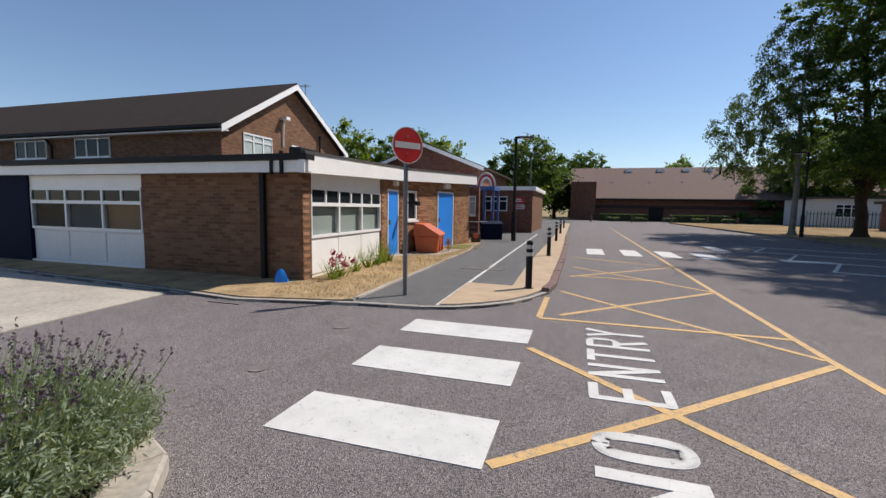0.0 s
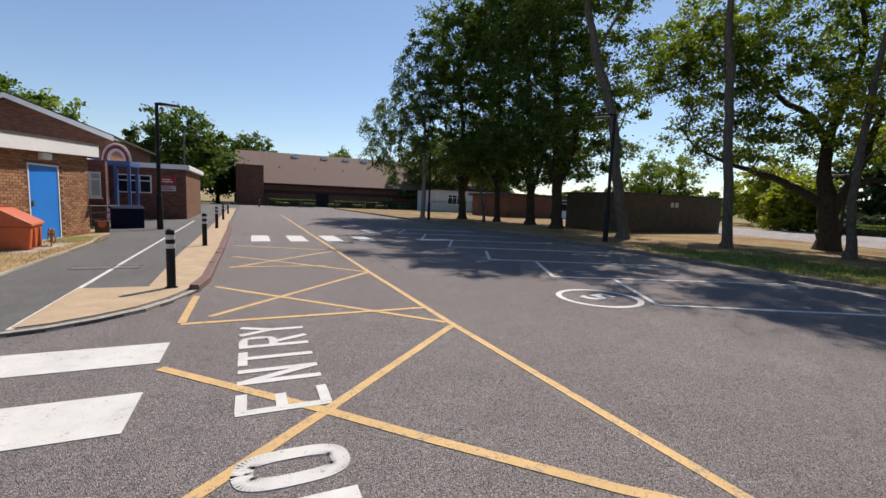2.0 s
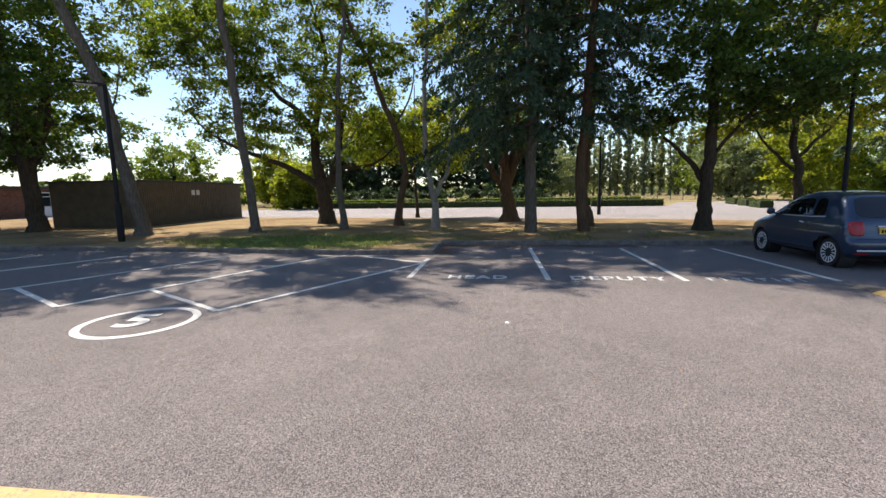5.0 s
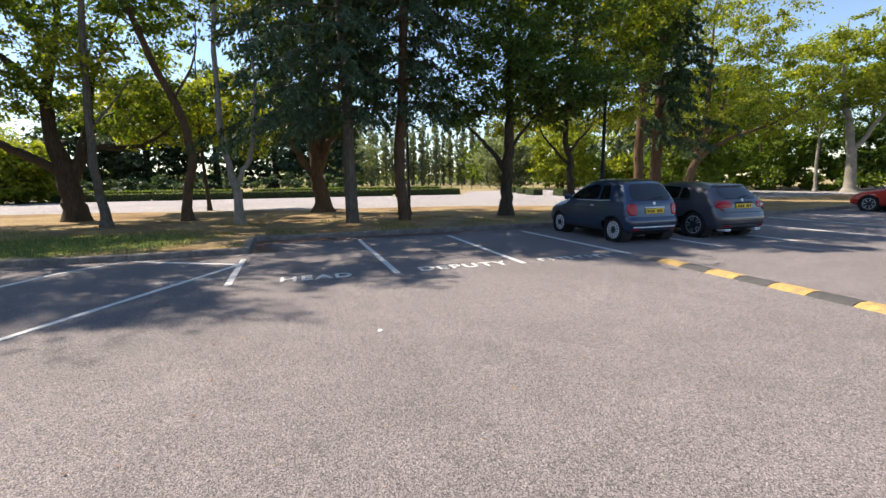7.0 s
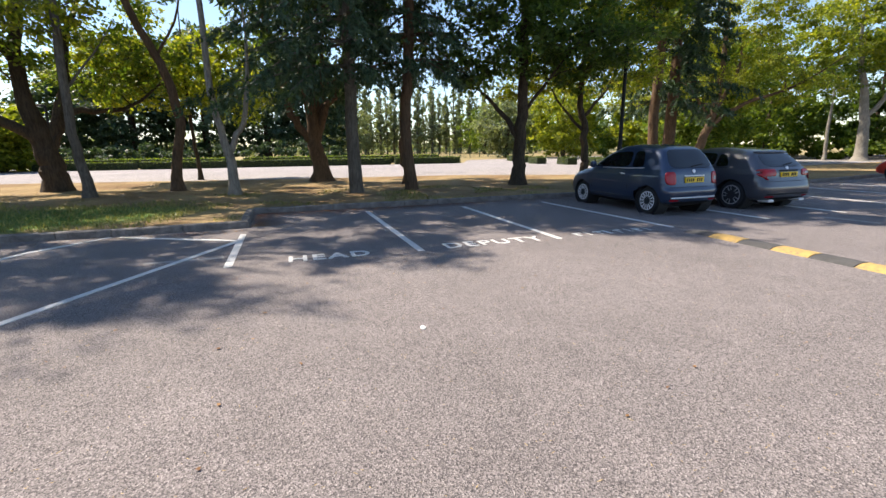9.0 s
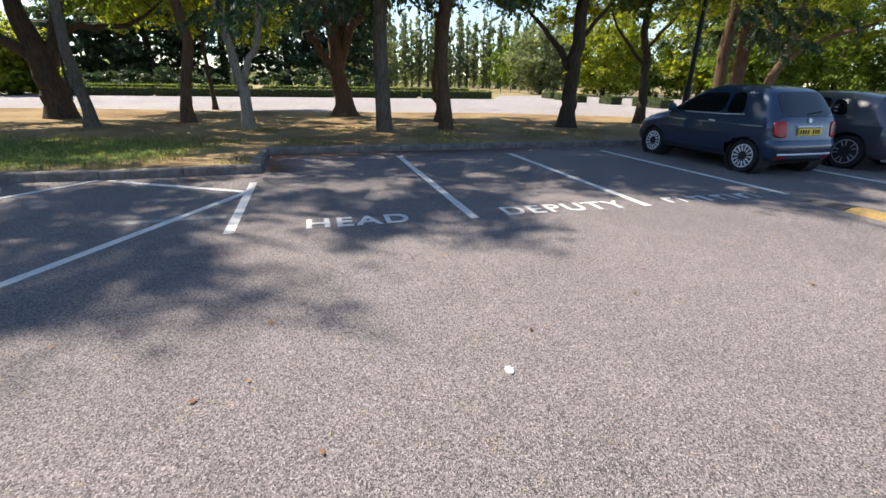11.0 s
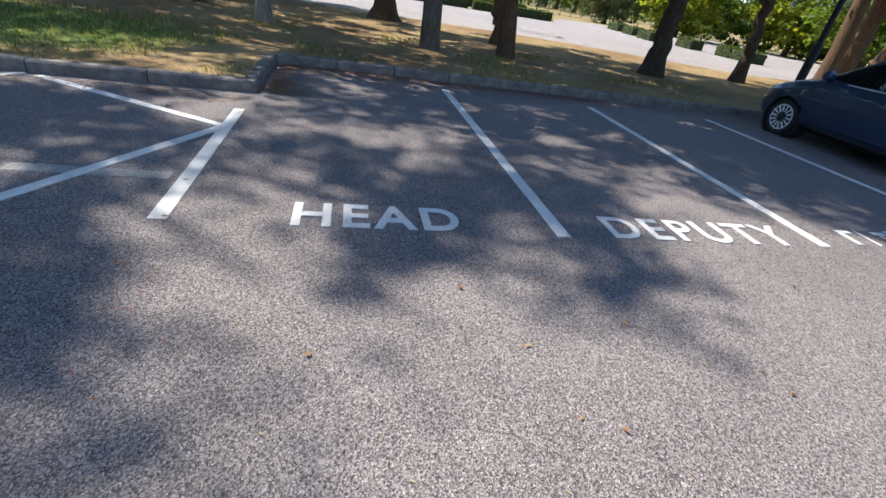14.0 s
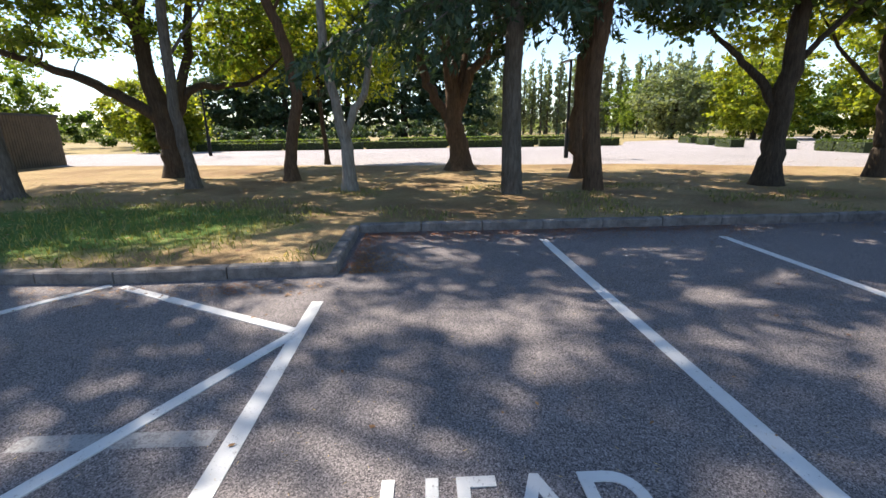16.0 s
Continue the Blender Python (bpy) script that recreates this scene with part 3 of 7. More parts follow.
marking("yellow_box_marking", "yellow cross-hatched keep-clear marking worn by traffic", [
    [(2.66, -6), (2.58, 1.69), (2.46, 5.4), (2.42, 9.4), (2.4, 39)],
    [(-0.6, 2.43), (0.61, 3.54), (1.3, 4.2), (2.42, 5.27)],
    [(-0.62, 4.79), (0.61, 3.54), (1.19, 2.91), (1.97, 2.1), (2.5, 1.63)],
    [(-0.64, 6.22), (2.4, 6.23)],
    [(-0.64, 6.27), (-0.63, 7.78)],
    [(-0.36, 6.5), (2.36, 9.4)],
    [(-0.42, 8.45), (2.41, 5.45)],
    [(-0.3, 10.45), (2.36, 13.3)],
    [(-0.28, 12.35), (2.38, 9.45)],
    [(-0.3, 10.6), (1.7, 10.45)],
    [(-0.35, 14.9), (2.36, 13.35)],
    [(2.5, 1.66), (-0.6, -1.1)],
    [(2.52, 1.6), (2.05, -0.2)],
], 0.09, YELLOW_LINE)


def slabs(name, label, rects, material):
    root = structure(thing(name, label, "road marking"), label, "road marking")
    for k, (x0, y0, x1, y1, skew) in enumerate(rects):
        part("stripe", Geo().prism([(x0, y0), (x1, y0), (x1 + skew, y1), (x0 + skew, y1)], -0.02, 0.0065), material, root)
    return root


slabs("zebra_crossing", "worn white zebra stripes across the side road", [(-2.2, 2.37, -0.63, 3.0, 0), (-2.22, 3.65, -0.65, 4.29, 0), (-2.25, 4.93, -0.65, 5.53, 0)], WHITE_LINE)
slabs("far_zebra_crossing", "white zebra stripes crossing the main drive", [(0.14 + 1.23 * i, 16.1, 0.74 + 1.23 * i, 18.4, 0) for i in range(4)] + [(5.1, 19.6, 5.6, 22.2, 0), (6.2, 16.4, 7.6, 17.0, 0)], WHITE_LINE)
marking("bay_markings", "white parking bay lines on the asphalt", [
    [(8.77, 3.17), (11.23, 3.24)], [(8.77, 0.525), (13.36, 0.66)], [(8.8, -1.875), (13.28, -1.83)], [(8.94, -4.39), (13.34, -4.2)],
    [(8.99, -6.9), (13.3, -6.85)], [(8.98, -9.25), (13.4, -9.1)], [(8.9, -11.9), (13.5, -11.9)], [(9.0, -14.63), (13.6, -14.6)], [(9.0, -17.3), (13.8, -17.3)],
], 0.105, WHITE_LINE)
marking("angled_bay_markings", "white lines of the angled parking bays", [
    [(6.2, 5.41), (10.58, 3.25)], [(10.62, 3.27), (11.75, 5.35)], [(6.2, 5.41), (7.42, 7.6)], [(6.19, 8.09), (10.81, 6.24), (11.8, 5.5)],
    [(6.19, 8.09), (7.32, 10.3)], [(6.2, 10.9), (7.14, 12.8)], [(6.2, 10.9), (11.2, 8.7)], [(6.4, 14.08), (7.68, 16.57)], [(6.4, 14.08), (11.4, 11.9)],
    [(6.5, 17.0), (7.6, 19.3)], [(6.5, 17.0), (11.4, 14.9)], [(6.5, 20.05), (7.6, 22.3)], [(6.5, 20.05), (11.2, 18)], [(6.5, 23.2), (11, 21.2)],
], 0.09, WHITE_LINE, 0.0075)
marking("old_markings", "ghosts of faded white bay lines", [[(9.4, 4.3), (9.41, 3.3)], [(7.83, -8.24), (8.82, -8.15)]], 0.12, FAINT_LINE, 0.0012)


def lettering(name, label, text, x0, y0, x1, y1, turn, material, bold=0.03, parent=None, z=0.0085, space=1.0):
    """Painted words, fitted to the box given in metres along the reading way and across it."""
    cu = bpy.data.curves.new(name, "FONT")
    cu.body, cu.offset, cu.resolution_u, cu.extrude = text, bold, 6, 0.0
    cu.space_character = space
    tmp = bpy.data.objects.new("tmp", cu)
    scene.collection.objects.link(tmp)
    me = bpy.data.meshes.new_from_object(tmp.evaluated_get(bpy.context.evaluated_depsgraph_get()))
    bpy.data.objects.remove(tmp)
    co = np.array([v.co[:] for v in me.vertices])
    lo, hi = co.min(0), co.max(0)
    w, h = math.hypot(x1 - x0, y1 - y0), turn
    way = Vector((x1 - x0, y1 - y0)).normalized()
    side = Vector((-way.y, way.x))
    for v in me.vertices:
        a, b = (v.co.x - lo[0]) / (hi[0] - lo[0]) * w, (v.co.y - lo[1]) / (hi[1] - lo[1]) * h
        v.co = (x0 + way.x * a + side.x * b, y0 + way.y * a + side.y * b, z)
    me.polygons.foreach_set("use_smooth", [False] * len(me.polygons))
    me.materials.append(material)
    ob = new(name, me)
    mod = ob.modifiers.new("thick", "SOLIDIFY")
    mod.thickness = 0.006
    if parent is not None:
        ob.parent = parent
        return ob
    return structure(ob, label, "road lettering")


lettering("head_lettering", "white painted word HEAD in a parking bay", "HEAD", 8.755, 2.41, 8.775, 1.28, 0.33, WHITE_LINE, 0.022, space=1.18)
lettering("deputy_lettering", "white painted word DEPUTY in a parking bay", "DEPUTY", 8.78, 0.1, 8.78, -1.6, 0.34, WHITE_LINE, 0.017, space=1.2)


def strokes(name, label, letters, top, foot, wide, material):
    """Stretched letters on the drive, read along +y: each is a mesh of joined strokes, given as (start, end, runs in a unit box)."""
    root = structure(thing(name, label, "road lettering"), label, "road lettering")
    for y0, y1, runs in letters:
        g = Geo()
        for k, run in enumerate(runs):
            pts = [(foot + (top - foot) * v, y0 + (y1 - y0) * u) for u, v in run]
            if len(pts) > 3:
                pts = [(q[0], q[1]) for q in smooth_path([(x, y, 0, 0) for x, y in pts], 6)]
            for a_, b_ in zip(pts, pts[1:]):
                g.ribbon([a_, b_], wide, -0.02, 0.0065 + 0.0004 * k)
            if len(pts) > 3:
                for x, y in pts:
                    g.disc((x, y, -0.02), (0, 0, 1), wide / 2, 0.0262, 12)
        part("letter", g, material, root)
    return root


ROUND_O = [(0.5, 1.0), (0.85, 0.94), (1.0, 0.72), (1.0, 0.28), (0.85, 0.06), (0.5, 0.0), (0.15, 0.06), (0.0, 0.28), (0.0, 0.72), (0.15, 0.94), (0.5, 1.0)]
strokes("no_lettering", "white painted word NO stretched along the drive", [
    (2.15, 2.575, [[(0, -0.07), (0, 1.07)], [(0, 1.0), (1, 0.0)], [(1, -0.07), (1, 1.07)]]),
    (2.805, 3.055, [ROUND_O])], 0.055, 0.595, 0.112, WHITE_LINE)
strokes("entry_lettering", "white painted word ENTRY stretched along the drive", [
    (3.68, 3.98, [[(0, -0.06), (0, 1.06)], [(0, 1.0), (1.05, 1.0)], [(0, 0.53), (0.85, 0.53)], [(0, 0.0), (1.05, 0.0)]]),
    (4.225, 4.475, [[(0, -0.06), (0, 1.06)], [(0, 1.0), (1, 0.0)], [(1, -0.06), (1, 1.06)]]),
    (4.62, 4.99, [[(0, 1.0), (1, 1.0)], [(0.5, 1.0), (0.5, -0.06)]]),
    (5.15, 5.42, [[(0, -0.06), (0, 1.06)], [(0, 1.0), (0.7, 1.0), (1.0, 0.9), (1.0, 0.62), (0.7, 0.52), (0, 0.52)], [(0.4, 0.52), (1.0, -0.06)]]),
    (5.56, 5.86, [[(0, 1.06), (0.5, 0.52)], [(1, 1.06), (0.5, 0.52)], [(0.5, 0.56), (0.5, -0.06)]])], 0.04, 0.635, 0.082, WHITE_LINE)
ring = structure(thing("speed_roundel", "white painted circle with the number 5", "road marking"), "white painted circle with the number 5", "road marking")
part("ring", Geo().disc((5.6, 6.1, -0.02), (0, 0, 1), 0.72, 0.026, 48, 0.62), WHITE_LINE, ring)
five = lettering("number", "", "5", 5.3, 6.28, 5.38, 5.92, 0.62, WHITE_LINE, 0.03, ring)
third = structure(thing("worn_lettering", "worn white painted word in a shaded bay", "road lettering"), "", "")
for i in range(8):
    part("stroke", Geo().box(8.86, -2.36 - 0.21 * i, -0.02, 9.1 + 0.05 * (i % 2), -2.3 - 0.21 * i - 0.04 * (i % 3), 0.006), WHITE_LINE, third)
    if i % 2 == 0:
        part("stroke", Geo().box(9.06, -2.3 - 0.21 * i - 0.16, -0.02, 9.11, -2.3 - 0.21 * i, 0.0075), WHITE_LINE, third)
marking("footpath_line", "white dividing line on the shared footpath", [[(-2.2, 6.3), (-2.3, 11.1), (-2.43, 18.1), (-2.6, 27)]], 0.06, WHITE_LINE, 0.046)

for x, y, r in ((-3.02, 4.82, 0.1), (-3.0, 3.26, 0.085)):
    mh = thing("manhole_cover", "round rusty cast-iron drain cover set in asphalt", "manhole cover", (x, y, 0))
    part("frame", Geo().disc((0, 0, -0.02), (0, 0, 1), r * 1.16, 0.022, 32, r * 1.04), KERB, mh)
    part("lid", Geo().disc((0, 0, -0.02), (0, 0, 1), r, 0.026, 32), IRON, mh)
grate = thing("drain_grate", "rusty iron drain grate in the footpath", "drain", (-2.42, 10.66, 0.04))
for i in range(12):
    part("bar", Geo().box(-0.5 + 0.085 * i, -0.18, -0.03, -0.46 + 0.085 * i, 0.18, 0.008), IRON, grate)
for s in (-0.2, 0.2):
    part("frame", Geo().box(-0.55, s - 0.02, -0.03, 0.56, s + 0.02, 0.009), IRON, grate)
grate2 = thing("drain_grate", "iron gully grate beside the lawn", "drain", (-5.45, 5.6, 0.0))
for i in range(8):
    part("bar", Geo().box(-0.26 + 0.066 * i, -0.2, -0.03, -0.225 + 0.066 * i, 0.2, 0.012), IRON, grate2)
for s in (-0.22, 0.22):
    part("frame", Geo().box(-0.3, s - 0.02, -0.03, 0.3, s + 0.02, 0.013), IRON, grate2)


# ---- speed hump ----
hump = thing("speed_hump", "yellow and black rubber speed hump across the drive", "speed hump", (0, 0, 0))
for i in range(16):
    x1 = 8.56 - 0.515 * i
    prof = [(-0.21, 0.0), (-0.15, 0.028), (-0.07, 0.05), (0.07, 0.05), (0.15, 0.028), (0.21, 0.0)]
    g = Geo().loft([[Vector((xx, -4.42 + p, q * 0.85 if i else q * (0.2 if xx > x1 - 0.1 else 0.85))) for p, q in prof + [(0.21, -0.03), (-0.21, -0.03)]] for xx in (x1, x1 - 0.25, x1 - 0.5)])
    seg = part("segment", g, YELLOW_RUBBER if i % 2 == 1 else WORN_RUBBER, hump, "yellow rubber segment" if i % 2 == 1 else "black rubber segment", bevel=0.004)


# ---- school building, single storey ----
BLUE_GREY = plain("blue_grey_curtain", (0.13, 0.15, 0.17), 0.8, vary=0.3, scale=2)
def slope(y):
    """The fascia climbs gently along the front."""
    return 0.035 * max(0.0, y - 7.3)


C0, C1, C2 = (-5.4, 7.4), (-5.62, 12.8), (-4.75, 18.4)
school = thing("school_building", "single-storey brown brick school building with white fascia", "building")


def wall_on(p, q, s0, s1, z0, z1, thick, name, material, out=0.0, parent=school, label="", bevel=0.0):
    """A slab on the wall line from p to q, between s0 and s1 metres along it, its face out metres proud."""
    a, b = Vector(p), Vector(q)
    d = (b - a).normalized()
    n = Vector((d.y, -d.x))
    corners = [a + d * s0 + n * out, a + d * s1 + n * out, a + d * s1 + n * (out - thick), a + d * s0 + n * (out - thick)]
    return part(name, Geo().prism([(c.x, c.y) for c in corners], z0, z1), material, parent, label, bevel)


def casement(p, q, s0, s1, z0, z1, lights, out, parent, back=BLIND, split=0.72, backs=None, frame_w=0.06):
    """A row of white lights with a small light over each, set in the wall line."""
    win = wall_on(p, q, s0, s1, z0, z0 + frame_w, 0.09, "window", UPVC, out, parent, "white framed window")
    wall_on(p, q, s0, s1, z1 - frame_w, z1, 0.09, "head", UPVC, out, win)
    zt = z0 + (z1 - z0) * split
    wall_on(p, q, s0, s1, zt - 0.04, zt + 0.04, 0.1, "transom", UPVC, out + 0.005, win)
    wd = (s1 - s0) / lights
    for i in range(lights + 1):
        c = s0 + wd * i
        w = frame_w / 2
        wall_on(p, q, max(s0, c - w), min(s1, c + w), z0, z1, 0.095, "mullion", UPVC, out + 0.002, win)
        if i < lights:
            m = s0 + wd * (i + 0.5)
            wall_on(p, q, m - 0.025, m + 0.025, zt, z1, 0.09, "mullion", UPVC, out + 0.001, win)
            for k in range(2):
                a = s0 + wd * (i + 0.5 * k)
                wall_on(p, q, a + 0.02, a + wd * 0.5 - 0.02, zt + 0.03, z1 - 0.03, 0.02, "pane", GLASS_DARK, out - 0.03, win)
            wall_on(p, q, s0 + wd * i, s0 + wd * (i + 1), z0, zt, 0.012, "pane", PANE, out - 0.035, win).visible_shadow = False
            wall_on(p, q, s0 + wd * i + 0.02, s0 + wd * (i + 1) - 0.02, z0, zt, 0.02, "blind", (backs or [back] * lights)[i], out - 0.12, win)
    return win


def door(p, q, s0, s1, z0, z1, parent, colour=BLUE_DOOR, out=0.02, frame=UPVC):
    d = wall_on(p, q, s0 + 0.05, s1 - 0.05, z0 + 0.02, z1 - 0.05, 0.05, "door", colour, out, parent, "flush blue painted door")
    wall_on(p, q, s0, s0 + 0.05, z0, z1, 0.1, "frame", frame, out + 0.02, d)
    wall_on(p, q, s1 - 0.05, s1, z0, z1, 0.1, "frame", frame, out + 0.02, d)
    wall_on(p, q, s0, s1, z1 - 0.05, z1, 0.1, "frame", frame, out + 0.025, d)
    wall_on(p, q, s0 + 0.1, s0 + 0.14, z0 + 0.95, z0 + 1.1, 0.05, "handle", GREY_STEEL, out + 0.06, d, "steel handle")
    wall_on(p, q, s0, s1, z0 - 0.02, z0 + 0.02, 0.14, "threshold", CONCRETE, out + 0.05, d)
    return d


BASE = 0.03
# wall lines run so that the outside is on the right of the way from p to q
S0, S1 = (-45.0, 7.4), C0
E0, E1 = C0, C1
F0, F1 = C1, C2
# south front: brick, a panelled window bay, a dark blue stretch
ls = 39.6
L = lambda x: x + 45.0
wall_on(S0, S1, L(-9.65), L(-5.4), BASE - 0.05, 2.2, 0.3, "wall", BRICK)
# added dark sheet behind the bay, standing in for the unlit room
wall_on(S0, S1, L(-13.45), L(-9.65), BASE - 0.05, 2.2, 0.1, "wall", BLUE_DARK, -0.6)
wall_on(S0, S1, L(-13.45), L(-9.65), BASE - 0.05, 0.9, 0.2, "wall", GREY_PANEL, -0.06, label="white panelled bay under the windows")
for i in range(3):
    wall_on(S0, S1, L(-13.4 + 1.26 * i), L(-13.4 + 1.26 * (i + 1) - 0.03), 0.14, 0.84, 0.05, "panel", GREY_PANEL, -0.035, bevel=0.006)
wall_on(S0, S1, L(-13.45), L(-9.65), 0.02, 0.1, 0.1, "sill", WHITE, 0.03)
casement(S0, S1, L(-13.42), L(-9.68), 0.88, 1.9, 3, 0.0, school, split=0.66, backs=[GLASS_DARK, BLUE_GREY, CURTAIN])
wall_on(S0, S1, L(-13.45), L(-9.65), 1.9, 2.2, 0.06, "panel", WHITE, -0.02)
wall_on(S0, S1, L(-18.5), L(-13.45), BASE - 0.05, 2.2, 0.25, "wall", BLUE_DARK, 0.03, label="dark blue painted wall panel")
wall_on(S0, S1, 0, L(-18.5), BASE - 0.05, 2.2, 0.3, "wall", BRICK)
wall_on(S0, S1, 0, 39.9, 2.2, 2.42, 0.14, "fascia", WHITE, 0.22, label="white fascia board")
wall_on(S0, S1, 0, 39.9, 2.42, 2.55, 0.3, "roof_edge", BLACK, 0.3, label="black gutter and roof edge", bevel=0.02)
wall_on(S0, S1, L(-6.35), L(-6.24), 0.0, 2.42, 0.09, "downpipe", BLACK, 0.11, label="black rainwater pipe", bevel=0.02)
wall_on(S0, S1, L(-5.72), L(-5.66), 2.15, 2.6, 0.05, "downpipe", BLACK, 0.27)
wall_on(S0, S1, L(-5.95), L(-5.9), 2.15, 2.5, 0.05, "downpipe", BLACK, 0.27)
# east front, first stretch: window bay between brick piers, then the first door
wall_on(E0, E1, 0.0, 0.3, BASE - 0.05, 2.25, 0.3, "wall", BRICK)
wall_on(E0, E1, 0.3, 3.92, BASE - 0.05, 0.9, 0.2, "wall", WHITE, -0.05, label="white panel below the windows")
for i in range(3):
    wall_on(E0, E1, 0.33 + 1.19 * i, 0.33 + 1.19 * (i + 1) - 0.03, 0.12, 0.84, 0.05, "panel", WHITE, -0.03, bevel=0.006)
casement(E0, E1, 0.32, 3.88, 0.88, 1.95, 3, 0.0, school, split=0.66)
wall_on(E0, E1, 0.3, 3.92, 1.95, 2.4, 0.06, "panel", WHITE, -0.03)
wall_on(E0, E1, 0.3, 3.92, 0.9, 2.3, 0.1, "wall", BLIND, -0.3)
wall_on(E0, E1, 3.92, 4.38, BASE - 0.05, 2.4, 0.3, "wall", BRICK)
wall_on(E0, E1, 4.38, 5.26, 2.08, 2.4, 0.3, "wall", BRICK)
wall_on(E0, E1, 5.26, 5.404, BASE - 0.05, 2.4, 0.3, "wall", BRICK)
door(E0, E1, 4.38, 5.26, 0.08, 2.08, school, out=0.0)
# east front, second stretch: small window, brick, second door
LF = math.dist(F0, F1)
SW0, SW1, FD0, FD1 = 0.46, 1.1, 2.63, 4.02
for s0, s1, z0, z1 in ((0.0, SW0, BASE - 0.05, 2.62), (SW0, SW1, BASE - 0.05, 1.12), (SW0, SW1, 2.1, 2.62), (SW1, FD0, BASE - 0.05, 2.62), (FD0, FD1, 2.16, 2.62), (FD1, LF, BASE - 0.05, 2.62)):
    wall_on(F0, F1, s0, s1, z0, z1, 0.3, "wall", BRICK)
sw = wall_on(F0, F1, SW0 - 0.03, SW1 + 0.03, 1.06, 1.13, 0.16, "window", UPVC, 0.06, label="small white casement with a deep sill")
for s0, s1, z0, z1 in ((SW0, SW0 + 0.07, 1.12, 2.1), (SW1 - 0.07, SW1, 1.12, 2.1), (SW0, SW1, 2.03, 2.1), (SW0, SW1, 1.68, 1.74), (SW0, SW1, 1.12, 1.18)):
    wall_on(F0, F1, s0, s1, z0, z1, 0.08, "frame", UPVC, 0.0, sw)
wall_on(F0, F1, SW0 + 0.05, SW1 - 0.05, 1.15, 2.06, 0.02, "pane", GLASS_DARK, -0.05, sw)
door(F0, F1, FD0, FD1, 0.06, 2.16, school, out=0.0)
wall_on(F0, F1, FD0 + 0.45, FD0 + 0.85, 2.28, 2.46, 0.14, "lamp_box", WHITE, 0.16, label="pale bulkhead lamp over the door", bevel=0.02)
wall_on(E0, E1, 4.75, 5.0, 2.2, 2.34, 0.12, "lamp_box", WHITE, 0.14, label="pale bulkhead lamp over the door", bevel=0.02)


def fascia(p, q, z_at, deep, out, thick, name, material, label=""):
    a, b = Vector(p), Vector(q)
    d = (b - a).normalized()
    n = Vector((d.y, -d.x))
    cs = [a + n * out, b + n * out, b + n * (out - thick), a + n * (out - thick)]
    return part(name, Geo().prism([(c.x, c.y) for c in cs], lambda x, y: z_at(y), lambda x, y: z_at(y) + deep), material, school, label)


fascia((-5.4, 7.1), C1, lambda y: 2.18 + slope(y), 0.36, 0.26, 0.12, "fascia", WHITE, "deep white fascia board")
fascia(C1, (-4.72, 18.6), lambda y: 2.18 + slope(y), 0.36, 0.26, 0.12, "fascia", WHITE, "deep white fascia board")
fascia((-5.4, 7.1), C1, lambda y: 2.54 + slope(y), 0.05, 0.28, 0.3, "roof_edge", FELT, "grey roof edge trim")
fascia(C1, (-4.72, 18.6), lambda y: 2.54 + slope(y), 0.05, 0.28, 0.3, "roof_edge", FELT, "grey roof edge trim")
part("roof", Geo().prism([(-45, 7.2), (-5.45, 7.2), (-5.67, 12.8), (-4.8, 18.55), (-45, 18.55)], lambda x, y: 2.2 + slope(y), lambda x, y: 2.52 + slope(y)), FELT, school, "flat felt roof")
part("wall", Geo().box(-45, 18.2, -0.02, -4.78, 18.5, 2.7), BRICK, school)
vent = thing("roof_upstand", "black capped corner of the roof edge", "roof edge", (-5.3, 7.15, 2.5))
part("cap", Geo().box(-0.18, -0.05, 0, 0.08, 0.5, 0.16), BLACK, vent, bevel=0.02)
bar = thing("security_camera", "small black wall camera on a bracket", "camera", (-5.3, 12.95, 1.7))
part("body", Geo().tube([(0.05, 0, 0), (0.32, -0.12, -0.03)], [0.07, 0.07], 12), BLACK, bar)
part("bracket", Geo().box(-0.2, -0.03, -0.04, 0.06, 0.03, 0.04), BLACK, bar)


# facing bricks on the sunlit front: those by the doors one by one, the rest joined


def sunlit_brick_tone():
    n = Nodes("sunlit_facing_brick_tones", 0.9, spec=0.2)
    info = n.t.nodes.new("ShaderNodeObjectInfo")
    geo = n.t.nodes.new("ShaderNodeNewGeometry")
    r = n.math("FRACT", n.math("ADD", info.outputs["Random"], geo.outputs["Random Per Island"]))
    # random tones, all lighter than BRICK: the front's sunlight is in the colour
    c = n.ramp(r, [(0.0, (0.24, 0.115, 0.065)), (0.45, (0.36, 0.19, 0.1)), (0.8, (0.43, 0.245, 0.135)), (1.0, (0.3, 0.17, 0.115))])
    c = n.mix(0.5, c, n.ramp(n.noise(30, 4), [(0.3, 0.7), (0.7, 1.2)]), "MULTIPLY")
    n.bump(n.noise(70, 3), 0.4, 0.004)
    return n.done(c)


SUNLIT_BRICK_TONES = sunlit_brick_tone()
brick_mesh = bpy.data.meshes.new("brick")
_b = Geo().loft([[Vector((sx * a, o, sz * b)) for sx, sz in ((-1, -1), (1, -1), (1, 1), (-1, 1))] for a, b, o in ((0.1075, 0.0325, 0.0), (0.1075, 0.0325, -0.009), (0.104, 0.029, -0.013))])
brick_mesh.from_pydata([tuple(p) for p in _b.v], [], _b.f)
brick_mesh.materials.append(SUNLIT_BRICK_TONES)
brick_count = [0]


